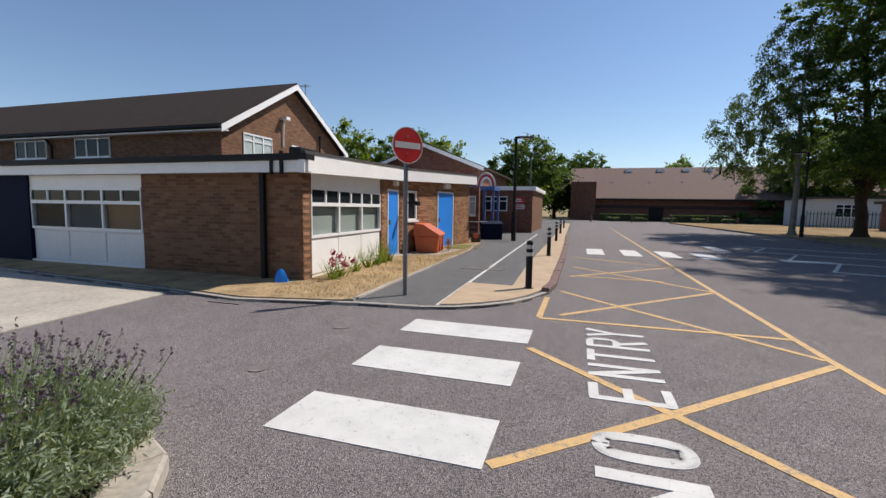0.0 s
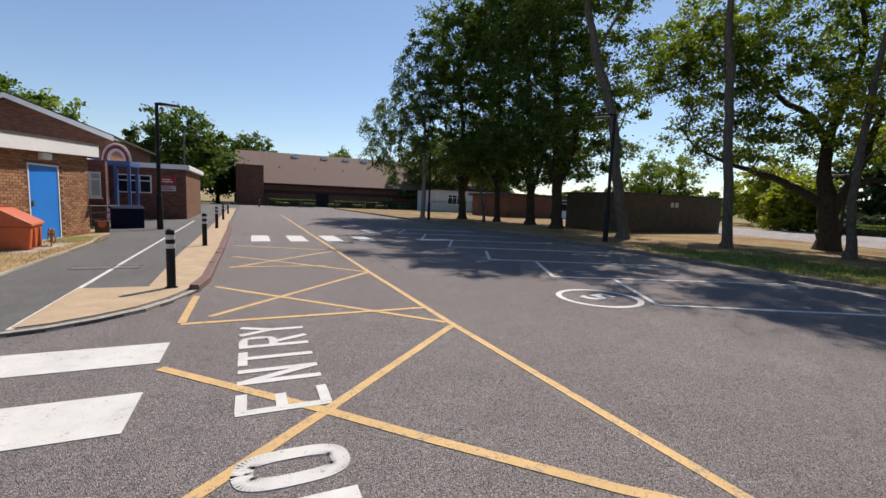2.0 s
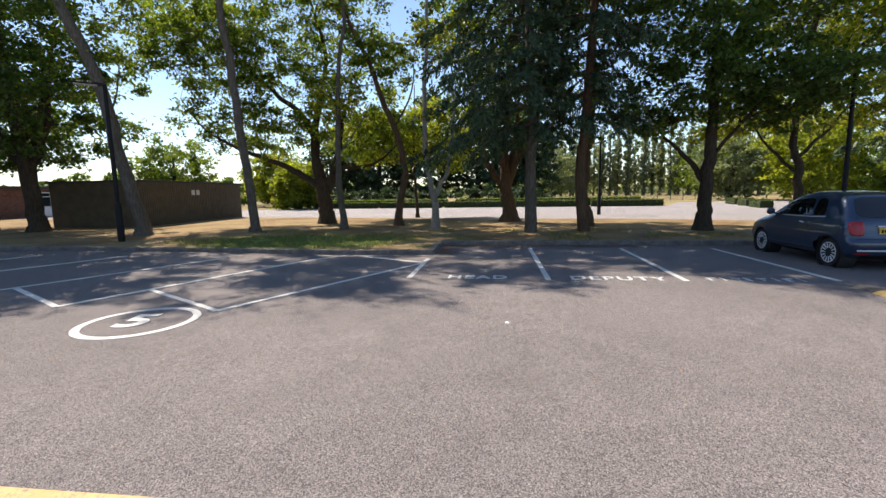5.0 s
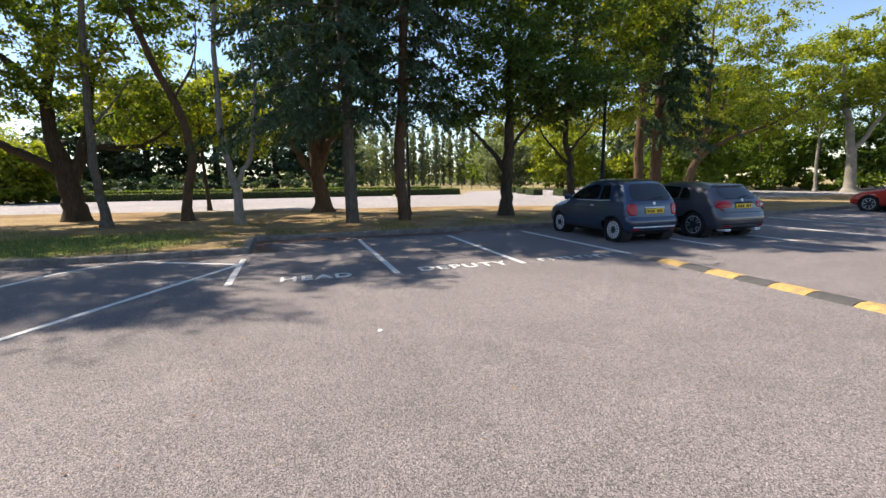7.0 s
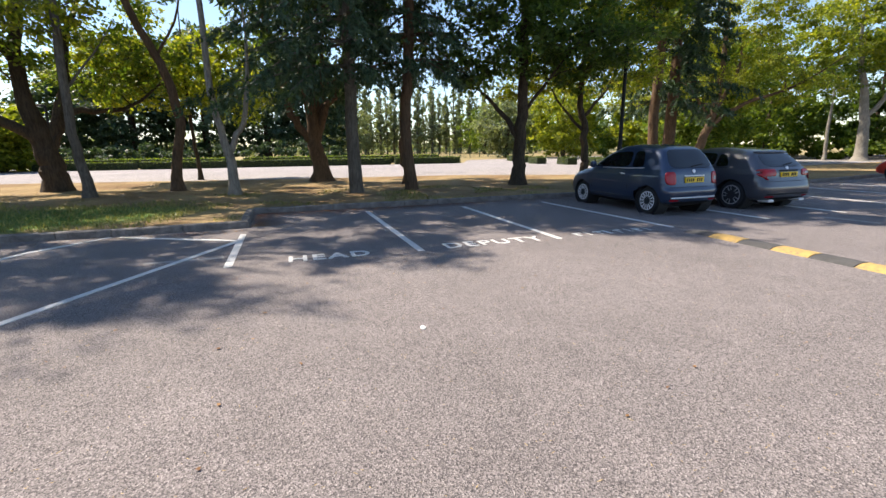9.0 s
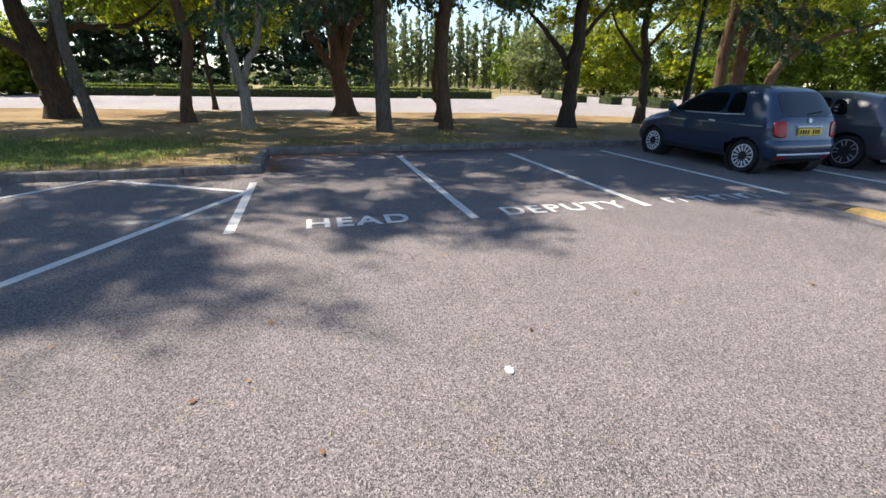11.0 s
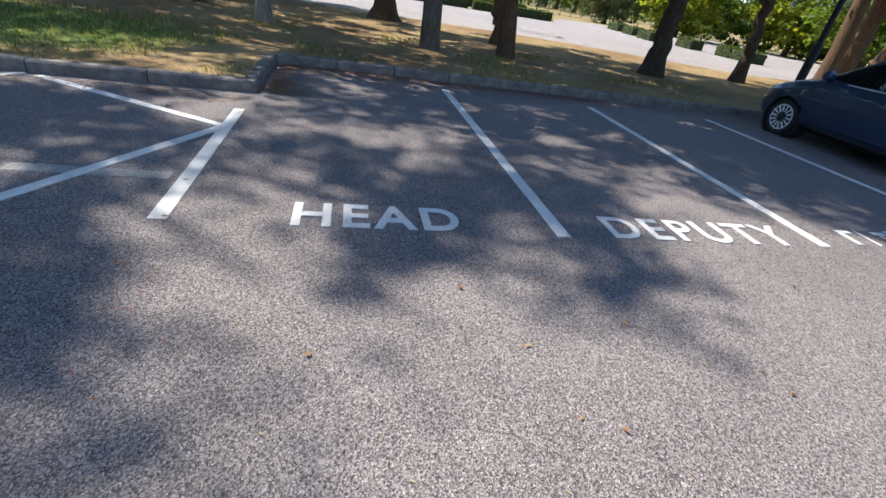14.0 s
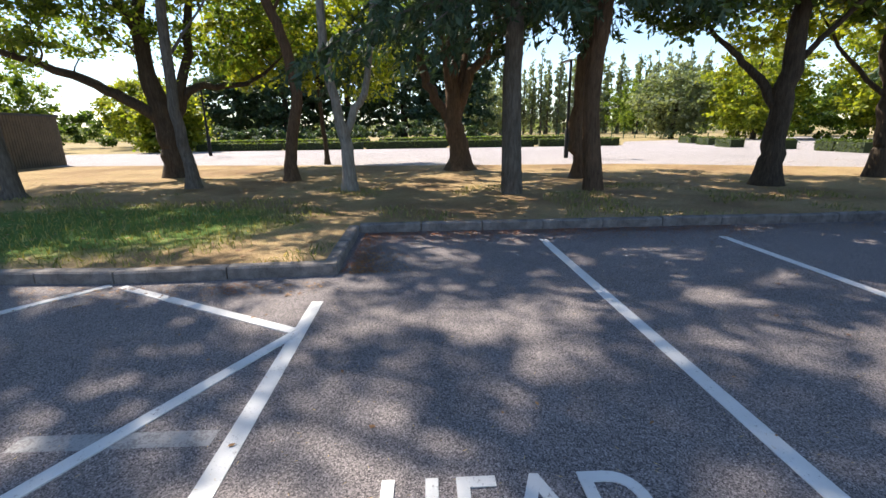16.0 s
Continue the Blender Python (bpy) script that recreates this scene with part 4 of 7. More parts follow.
def brick_facing(p, q, s0, s1, z0, z1, holes, rest):
    a, b = Vector(p), Vector(q)
    d = (b - a).normalized()
    n = Vector((d.y, -d.x))
    turn = math.degrees(math.atan2(d.y, d.x))
    for row in range(int((z1 - z0) / 0.075)):
        z = z0 + 0.0375 + 0.075 * row
        s = s0 + (0.1125 if row % 2 else 0.0) + 0.1125
        while s + 0.1075 <= s1:
            if not any(h0 - 0.1 < s < h1 + 0.1 and k0 - 0.03 < z < k1 + 0.03 for h0, h1, k0, k1 in holes):
                c = a + d * s + n * float(rng.uniform(-0.001, 0.002))
                if brick_count[0] < 300 and z > 0.3:
                    ob = new("brick", brick_mesh)
                    ob.parent = school
                    ob.matrix_basis = pose(c.x, c.y, z, 0, 0, turn)
                    brick_count[0] += 1
                else:
                    m = pose(c.x, c.y, z, 0, 0, turn)
                    rest.add([m @ Vector(v) for v in _b.v], _b.f)
            s += 0.225


rest = Geo()
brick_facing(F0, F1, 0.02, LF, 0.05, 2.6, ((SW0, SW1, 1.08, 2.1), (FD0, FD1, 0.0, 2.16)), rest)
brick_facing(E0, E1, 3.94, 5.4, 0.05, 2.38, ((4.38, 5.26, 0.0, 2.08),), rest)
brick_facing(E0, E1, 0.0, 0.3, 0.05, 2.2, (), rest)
tagged(part("brick_rest", rest, SUNLIT_BRICK_TONES, school), kind="stuff")


# ---- set-back entrance, blue canopy, entrance block ----
entrance = thing("entrance_block", "brown brick entrance wing with white windows and flat roof", "building")
part("wall", Geo().box(-7.2, 19.0, 0, -6.9, 28.6, 2.7), BRICK_RED, entrance)
part("wall", Geo().box(-6.9, 28.4, 0, -3.1, 28.7, 2.75), BRICK_RED, entrance)
part("wall", Geo().box(-3.4, 28.7, 0, -3.1, 36, 2.75), BRICK, entrance)
part("roof", Geo().box(-12, 28.2, 2.75, -2.9, 36.2, 3.0), WHITE, entrance, "pale flat roof with a white edge")
part("roof", Geo().box(-12, 18.5, 2.65, -6.6, 28.2, 2.9), WHITE, entrance)
ewin = part("window", Geo().box(-6.3, 28.33, 1.4, -4.7, 28.4, 1.46).box(-6.3, 28.33, 2.3, -4.7, 28.4, 2.36).box(-6.3, 28.335, 1.4, -6.24, 28.4, 2.36).box(-4.76, 28.335, 1.4, -4.7, 28.4, 2.36).box(-5.78, 28.335, 1.4, -5.72, 28.4, 2.36).box(-5.25, 28.335, 1.4, -5.2, 28.4, 2.36).box(-6.3, 28.336, 2.02, -4.7, 28.4, 2.07), UPVC, entrance, "white casement window")
part("pane", Geo().box(-6.25, 28.37, 1.44, -4.75, 28.398, 2.32), GLASS_DARK, ewin)
part("wall", Geo().box(-7.2, 22.0, 0, -5.15, 22.3, 2.65), BRICK_RED, entrance)
for z, c in ((1.95, RED_SIGN), (1.55, GREY_SIGN)):
    sg = thing("wall_sign", "red and white school notice board on brick", "sign", (-3.95, 28.37, z))
    part("board", Geo().box(-0.36, -0.02, 0, 0.36, 0.03, 0.36 if c is RED_SIGN else 0.3), c, sg)
    for k in range(2):
        part("writing_bar", Geo().box(-0.28, -0.026, 0.08 + 0.12 * k, 0.24 - 0.1 * k, -0.018, 0.13 + 0.12 * k), WHITE if c is RED_SIGN else RED_SIGN, sg)
canopy = thing("entrance_canopy", "blue steel entrance canopy with an arched rainbow sign", "canopy", (-5.3, 24.2, 0.04))
for dx, dy in ((-0.35, 0), (0.0, -0.1), (0.45, 0.1), (0.45, 1.6), (-0.35, 1.6)):
    part("post", Geo().box(dx - 0.06, dy - 0.06, 0, dx + 0.06, dy + 0.06, 2.75), BLUE_POST, canopy, bevel=0.01)
part("beam", Geo().box(-1.6, -0.12, 2.55, 0.55, 1.7, 2.75), BLUE_POST, canopy)
for k, c in enumerate((GREY_SIGN, RED_SIGN, WHITE)):
    arch = [(0.05 + (0.5 - 0.1 * k) * math.cos(a), 0.0 - 0.02 * k, 2.75 + (0.72 - 0.12 * k) * math.sin(a)) for a in np.linspace(0, math.pi, 13)]
    part("arch", Geo().tube(arch, 0.06, 6), c, canopy, smooth=True)
rail = thing("hand_rail", "grey steel railing beside the entrance", "railing", (-5.7, 20.4, 0.04))
for i in range(4):
    part("post", Geo().tube([(0.38 * i, 0.3 * i, 0), (0.38 * i, 0.3 * i, 0.85)], 0.022, 8), GREY_STEEL, rail)
for z in (0.35, 0.6, 0.85):
    part("rail", Geo().tube([(0, 0, z), (1.14, 0.9, z)], 0.022, 8), GREY_STEEL, rail)
bins = thing("storage_bin", "blue lidded storage bin by the entrance", "bin", (-4.35, 21.4, 0.04), 20)
part("body", Geo().box(-0.5, -0.4, 0, 0.5, 0.4, 0.75), BLUE_DARK, bins, bevel=0.03)
part("lid", Geo().prism([(-0.55, -0.45), (0.55, -0.45), (0.55, 0.45), (-0.55, 0.45)], 0.75, lambda x, y: 0.9 - 0.12 * (y < 0)), BLUE_DARK, bins, bevel=0.03)
pot = thing("planter_box", "small wooden planter on the lawn edge", "planter", (-4.55, 18.9, 0.05), 15)
part("box", Geo().box(-0.2, -0.16, 0, 0.2, 0.16, 0.4), FENCE_WOOD, pot, bevel=0.02)
part("face", Geo().disc((0.0, -0.17, 0.3), (0, -1, 0), 0.12, 0.03, 16), ORANGE, pot)

# orange grit bin by the wall
grit = thing("grit_bin", "faded orange plastic grit bin with sloping lid", "grit bin", (-5.0, 13.95, 0.06), 8)
part("body", Geo().loft([[Vector((sx * (0.36 + 0.05 * k), sy * (0.5 + 0.05 * k), z)) for sx, sy in ((-1, -1), (1, -1), (1, 1), (-1, 1))] for k, z in ((0, 0), (0.5, 0.25), (1.0, 0.55))]), ORANGE, grit, bevel=0.03)
part("lid", Geo().loft([[Vector((x, s * 0.6, z)) for x, z in ((-0.44, 0.55), (0.46, 0.55), (0.44, 0.62), (-0.1, 0.95), (-0.42, 0.97))] for s in (-1, 1)]), ORANGE, grit, "sloping orange lid", bevel=0.03)
for k in (-0.25, 0.25):
    part("rib", Geo().box(0.36, k - 0.05, 0.05, 0.43, k + 0.05, 0.5), ORANGE, grit, bevel=0.01)
owl = thing("garden_ornament", "small rusty metal butterfly ornament beside the bin", "ornament", (-4.5, 14.5, 0.06), 35)
for s in (-1, 1):
    part("wing", Geo().disc((0, s * 0.14, 0.2), (1, 0, 0), 0.13, 0.02, 16, 0.08), YELLOW_RUBBER, owl)
    part("wing", Geo().disc((0, s * 0.12, 0.34), (1, 0, 0), 0.1, 0.02, 16, 0.06), YELLOW_RUBBER, owl)
part("stake", Geo().tube([(0, 0, 0), (0, 0, 0.4)], 0.015, 6), IRON, owl)


# ---- two-storey house behind, and the second gable ----
def gabled(name, label, x0, x1, y0, y1, eave, ridge, along_x, brick, roof_mat, over=0.4, base=0.0):
    """A brick house with a pitched roof, white barge boards, verge and gutter."""
    ob = thing(name, label, "house")
    if along_x:
        ym = (y0 + y1) / 2
        part("wall", Geo().loft([[Vector((x, y0, base)), Vector((x, y1, base)), Vector((x, y1, eave)), Vector((x, ym, ridge)), Vector((x, y0, eave))] for x in (x0, x1)]), brick, ob)
        k = (ridge - eave) / (ym - y0)
        for s, ya in ((-1, y0), (1, y1)):
            e = eave - k * over + 0.06
            part("roof", Geo().loft([[Vector((x, ym, ridge + 0.08)), Vector((x, ym, ridge + 0.24)), Vector((x, ya + s * over, e + 0.16)), Vector((x, ya + s * over, e))] for x in (x0 - over, x1 + over)]), roof_mat, ob, "dark tiled roof slope")
            part("gutter", Geo().tube([(x0 - over, ya + s * (over + 0.06), e + 0.02), (x1 + over, ya + s * (over + 0.06), e + 0.02)], 0.07, 8), BLACK, ob, "black gutter")
            part("soffit", Geo().box(x0 - over, min(ya, ya + s * over), e - 0.12, x1 + over, max(ya, ya + s * over), e - 0.06), WHITE, ob)
            for xe, o in ((x1 + over, 0.03), (x0 - over, -0.03)):
                part("bargeboard", Geo().loft([[Vector((xe + d, ym, ridge - 0.12)), Vector((xe + d, ym, ridge + 0.17)), Vector((xe + d, ya + s * over, e + 0.1)), Vector((xe + d, ya + s * over, e - 0.2))] for d in (0, o)]), WHITE, ob, "white barge board")
    else:
        xm = (x0 + x1) / 2
        part("wall", Geo().loft([[Vector((x0, y, base)), Vector((x1, y, base)), Vector((x1, y, eave)), Vector((xm, y, ridge)), Vector((x0, y, eave))] for y in (y0, y1)]), brick, ob)
        k = (ridge - eave) / (xm - x0)
        for s, xa in ((-1, x0), (1, x1)):
            e = eave - k * over + 0.06
            part("roof", Geo().loft([[Vector((xm, y, ridge + 0.08)), Vector((xm, y, ridge + 0.24)), Vector((xa + s * over, y, e + 0.16)), Vector((xa + s * over, y, e))] for y in (y0 - over, y1 + over)]), roof_mat, ob, "dark tiled roof slope")
            part("bargeboard", Geo().loft([[Vector((xm, y0 - over + d, ridge - 0.1)), Vector((xm, y0 - over + d, ridge + 0.17)), Vector((xa + s * over, y0 - over + d, e + 0.1)), Vector((xa + s * over, y0 - over + d, e - 0.18))] for d in (-0.03, 0)]), WHITE, ob, "white barge board")
    return ob


def window_box(parent, axis, at, a0, a1, z0, z1, lights, sign, back=GLASS_DARK):
    """A white casement window on a wall square to x or y."""
    def bx(u0, v0, u1, v1, d0, d1):
        if axis == "x":
            return (min(at + d0 * sign, at + d1 * sign), u0, v0, max(at + d0 * sign, at + d1 * sign), u1, v1)
        return (u0, min(at + d0 * sign, at + d1 * sign), v0, u1, max(at + d0 * sign, at + d1 * sign), v1)
    g = Geo().box(*bx(a0, z0, a1, z0 + 0.07, -0.02, 0.06)).box(*bx(a0, z1 - 0.07, a1, z1, -0.02, 0.06))
    zt = z0 + (z1 - z0) * 0.68
    g.box(*bx(a0, zt, a1, zt + 0.06, -0.02, 0.055))
    for i in range(lights + 1):
        c = a0 + (a1 - a0) * i / lights
        g.box(*bx(max(a0, c - 0.04), z0, min(a1, c + 0.04), z1, -0.02, 0.058))
    win = part("window", g, UPVC, parent, "white framed casement window")
    part("pane", Geo().box(*bx(a0 + 0.03, z0 + 0.03, a1 - 0.03, z1 - 0.03, -0.01, 0.02)), back, win)
    part("sill", Geo().box(*bx(a0 - 0.05, z0 - 0.06, a1 + 0.05, z0, -0.02, 0.1)), UPVC, win)
    return win


TILE = plain("dark_roof_tiles", (0.045, 0.034, 0.027), 0.9, vary=0.4, scale=5, bump=0.5, spec=0.15)
window_box(entrance, "y", 22.0, -6.0, -5.3, 1.2, 2.2, 2, -1, BLIND)
TILE_BROWN = plain("brown_roof_tiles", (0.19, 0.125, 0.1), 0.9, vary=0.16, scale=2.2, bump=0.4)
house = gabled("two_storey_house", "two-storey brown brick wing with dark tiled gable roof", -60, -15, 15.3, 24.9, 4.95, 7.7, True, BRICK, TILE)
window_box(house, "x", -15, 16.55, 18.5, 3.72, 4.85, 3, 1, BLIND)
window_box(house, "x", -15, 20.05, 21.3, 3.6, 4.75, 2, 1, BLIND)
for a in (-23.9, -28.3, -35, -41):
    window_box(house, "y", 15.3, a, a + 2.35, 3.7, 4.98, 3, -1)
part("downpipe", Geo().tube([(-26.0, 15.15, 4.85), (-25.4, 15.15, 4.3), (-25.4, 15.15, 2.4)], 0.06, 8), BLACK, house, "black rainwater pipe")
part("downpipe", Geo().tube([(-14.9, 22.6, 5.6), (-14.9, 22.6, 2.4)], 0.06, 8), BLACK, house, "black rainwater pipe")
part("cowl", Geo().box(-15.0, 19.2, 5.9, -14.6, 19.5, 6.05).tube([(-14.9, 19.35, 5.9), (-14.95, 19.35, 4.6)], 0.04, 6), WHITE, house, "white wall lamp on the gable")
aerial = thing("roof_aerial", "thin television aerial on the roof ridge", "aerial", (-16.0, 22.85, 7.35))
part("mast", Geo().tube([(0, 0, 0), (0, 0, 1.35)], 0.02, 6), GREY_STEEL, aerial)
for i in range(5):
    part("element", Geo().tube([(-0.25 + 0.12 * i, -0.22, 1.25), (-0.25 + 0.12 * i, 0.22, 1.25)], 0.012, 5), GREY_STEEL, aerial)
part("boom", Geo().tube([(-0.35, 0, 1.25), (0.35, 0, 1.25)], 0.014, 5), GREY_STEEL, aerial)
annex = gabled("school_annex", "brick school hall with a dark gable roof", -15.6, -7.4, 31.5, 44, 4.55, 6.15, False, BRICK_RED, TILE, 0.5)

# ---- long hall at the end of the drive ----
hall = thing("sports_hall", "long red-brick hall with a deep brown tiled roof", "building")
HY = 72.0
part("wall", Geo().box(2.0, HY, -0.05, 46, HY + 16, 3.4), BRICK_RED, hall)
part("wall", Geo().box(-1.7, HY - 1.0, -0.05, 2.0, HY + 16, 5.9), BRICK_RED, hall, "taller brick end bay")
part("roof", Geo().loft([[Vector((x, HY - 0.7, 3.1)), Vector((x, HY - 0.7, 3.4)), Vector((x, HY + 8, 8.7)), Vector((x, HY + 16.5, 3.4)), Vector((x, HY + 16.5, 3.1))] for x in (1.8, 46.5)]), TILE_BROWN, hall, "deep brown tiled roof")
part("roof", Geo().loft([[Vector((x, HY + 2.9, 5.6)), Vector((x, HY + 2.9, 5.85)), Vector((x, HY + 8, 8.7)), Vector((x, HY + 16.5, 3.4)), Vector((x, HY + 16.5, 3.1))] for x in (-2.0, 1.8)]), TILE_BROWN, hall)
part("gutter", Geo().box(1.8, HY - 0.82, 3.12, 46.5, HY - 0.7, 3.3), BLACK, hall)
part("band", Geo().box(2.0, HY - 0.06, 1.9, 46, HY, 2.4), plain("dark_timber_band", (0.05, 0.02, 0.015), 0.7, vary=0.2), hall)
for i, x in enumerate((7.2, 12.0, 15.7, 18.9, 26.0)):
    part("rooflight", Geo().box(x - 0.55, HY + 6.75, 7.9, x + 0.55, HY + 7.45, 8.42), UPVC, hall, "bright roof light")
for x in (4.5, 10.0, 14.6, 22.0):
    part("vent", Geo().box(x - 0.15, HY + 3.6, 5.9, x + 0.15, HY + 3.9, 6.2), UPVC, hall)
part("flue", Geo().tube([(20.2, HY + 6.0, 7.0), (20.2, HY + 6.0, 8.9)], 0.16, 8), BLACK, hall, "dark flue pipe")
part("door", Geo().box(9.6, HY - 0.08, 0, 11.6, HY, 2.1), BLACK, hall)


# ---- buildings behind the verge ----
low = thing("classroom_block", "low brick classroom block with white windows", "building")
part("wall", Geo().box(26, 41.6, 0, 44, 50, 2.5), BRICK_RED, low)
part("roof", Geo().box(25.6, 41.2, 2.5, 44.4, 50.4, 2.75), FELT, low)
for a, w in ((33.3, 3.3), (38.1, 1.9)):
    window_box(low, "y", 41.6, a, a + w, 0.95, 2.25, 4 if w > 2 else 2, -1)
    part("panel", Geo().box(a, 41.55, 0.15, a + w, 41.6, 0.95), WHITE, low)
white_house = thing("rendered_building", "pale rendered school building behind a fence", "building")
part("wall", Geo().box(24.5, 58, 0, 36.5, 66, 3.2), WALL_PALE, white_house)
part("roof", Geo().box(24.2, 57.7, 3.2, 36.8, 66.3, 3.4), FELT, white_house)
window_box(white_house, "y", 58, 26.2, 29.0, 1.2, 2.6, 4, -1)
shed = thing("timber_store", "dark weatherboarded store with a flat roof", "shed")
SA, SB = Vector((20.9, 20.3)), Vector((30.6, 20.9))
d = (SB - SA).normalized()
n = Vector((-d.y, d.x))
cs = [SA, SB, SB + n * 5, SA + n * 5]
part("wall", Geo().prism([(c.x, c.y) for c in cs], 0.0, 2.45), FENCE_WOOD, shed)
for i in range(64):
    a = SA + d * (0.152 * i)
    b = SA + d * (0.152 * i + 0.142)
    part("board", Geo().prism([(a.x, a.y - 0.035), (b.x, b.y - 0.022), (b.x, b.y + 0.02), (a.x, a.y + 0.02)], 0.08, 2.44), FENCE_WOOD, shed)
part("roof", Geo().prism([(c.x + (c.x - 25.7) * 0.02, c.y + (c.y - 23) * 0.03) for c in cs], 2.45, 2.56), FELT, shed)
for k in (0, 0.45):
    c = SA + d * (4.2 + k)
    part("notice", Geo().box(c.x, c.y - 0.06, 1.75, c.x + 0.26, c.y - 0.03, 2.05), GREY_SIGN, shed, "small white notice")


# ---- street furniture ----
sign = thing("no_entry_sign", "round red no entry sign on a grey post", "road sign", (-2.97, 6.85, 0.04))
part("post", Geo().tube([(0, 0, -0.1), (0, 0, 2.82)], 0.038, 16), GREY_STEEL, sign, smooth=True)
face = Vector((0.82, -0.57, 0)).normalized()
along_face = Vector((0.57, 0.82, 0)).normalized()
plate = part("plate", Geo().disc(Vector((0, 0, 2.54)) + face * 0.045, face, 0.3, 0.012, 48), RED_SIGN, sign, "round red sign face", bevel=0.003)
part("rim", Geo().disc(Vector((0, 0, 2.54)) + face * 0.05, face, 0.302, 0.01, 48, 0.288), GREY_SIGN, plate)
part("bar", Geo().loft([[Vector((0, 0, 2.54 + z)) + face * f + along_face * s for f, z in ((0.05, -0.05), (0.061, -0.05), (0.061, 0.05), (0.05, 0.05))] for s in (-0.25, 0.25)]), GREY_SIGN, plate, "white bar")
for z in (2.4, 2.68):
    part("clip", Geo().tube([(0, 0, z - 0.02), (0, 0, z + 0.02)], 0.046, 12).box(-0.05, -0.05, z - 0.015, 0.05, 0, z + 0.015), GREY_STEEL, sign)

boll = thing("bollard", "black steel bollard with white reflective bands", "bollard", (-1.02, 8.29, 0.05), 0, "bollards along the footpath")
part("post", Geo().tube([(0, 0, -0.05), (0, 0, 0.86), (0, 0, 0.9), (0, 0, 0.92)], [0.062, 0.062, 0.055, 0.03], 20), BLACK, boll, smooth=True)
for z in (0.62, 0.76):
    part("band", Geo().disc((0, 0, z), (0, 0, 1), 0.064, 0.07, 20, 0.055), GREY_SIGN, boll, "worn white reflective band", smooth=True)
part("collar", Geo().disc((0, 0, 0), (0, 0, 1), 0.09, 0.012, 20), BLACK, boll)
for x, y in ((-1.07, 14.47), (-1.2, 21.5), (-1.3, 28.5), (-1.4, 37)):
    copy_thing(boll, pose(x, y, 0.05))


def street_lamp(at, h, way, arm=0.75, cable=True):
    ob = thing("street_lamp", "slim black steel car park lamp post", "street lamp", at)
    part("base", Geo().tube([(0, 0, -0.1), (0, 0, 1.3), (0, 0, 1.38)], [0.11, 0.11, 0.075], 16), BLACK, ob, smooth=True)
    part("post", Geo().tube([(0, 0, 1.3), (0, 0, h)], [0.075, 0.06], 12), BLACK, ob, smooth=True)
    w = Vector((*way, 0)).normalized()
    s = Vector((-w.y, w.x, 0))
    head = part("lamp_head", Geo().loft([[w * a + s * (b * ws) + Vector((0, 0, h - 0.02 + z * zs)) for b, z in ((-1, 0), (1, 0), (1, 0.6), (0.5, 1), (-0.5, 1), (-1, 0.6))] for a, ws, zs in ((-0.06, 0.06, 0.07), (0.15, 0.11, 0.1), (arm, 0.13, 0.07), (arm + 0.05, 0.1, 0.03))]), BLACK, ob, "flat black lantern", bevel=0.01)
    part("lens", Geo().loft([[w * a + s * (b * 0.1) + Vector((0, 0, h - 0.035 + z)) for b, z in ((-1, 0), (1, 0), (1, 0.02), (-1, 0.02))] for a in (0.2, arm - 0.03)]), GREY_SIGN, head)
    return ob


street_lamp((-3.13, 20.66, 0.04), 4.8, (1, 0.1))
street_lamp((14.1, 14.75, VERGE_Z), 5.3, (-0.7, 0.7), 0.85)
street_lamp((12.9, 32.2, VERGE_Z), 5.1, (-1, 0.2))
street_lamp((17.05, -9.75, VERGE_Z), 5.35, (-0.62, -0.78))
street_lamp((37.6, 17.0, 0.1), 4.3, (-0.4, 1), 0.9)
street_lamp((29.0, -4.3, 0.1), 4.4, (1, 0.2))
old = thing("swan_neck_lamp", "tall grey swan-neck street lamp", "street lamp", (-5.2, 46, 0.04))
part("post", Geo().tube([(0, 0, 0), (0, 0, 6.6), (0.15, 0, 7.1), (0.6, 0, 7.35), (1.0, 0, 7.1), (1.05, 0, 6.8)], [0.08, 0.055, 0.05, 0.05, 0.05, 0.05], 8), GREY_STEEL, old, smooth=True)
part("lantern", Geo().tube([(1.05, 0, 6.8), (1.05, 0, 6.6), (1.05, 0, 6.45)], [0.08, 0.2, 0.1], 12), GREY_STEEL, old)
for x, y in ((1.2, 62.5), (6.4, 63), (11.2, 63), (15.2, 62.6), (18.4, 62.4), (24, 61.5)):
    pb = thing("timber_bollard", "short dark timber bollard at the end of the drive", "bollard", (x, y, 0), 0, "timber bollards before the hall")
    part("shaft", Geo().tube([(0, 0, -0.05), (0, 0, 0.85), (0, 0, 0.95)], [0.11, 0.11, 0.05], 8), FENCE_WOOD, pb)
post = thing("timber_post", "short dark wooden post on the court edge", "post", (29.2, 1.2, 0.1))
part("shaft", Geo().tube([(0, 0, 0), (0, 0, 0.6)], 0.06, 8), FENCE_WOOD, post)


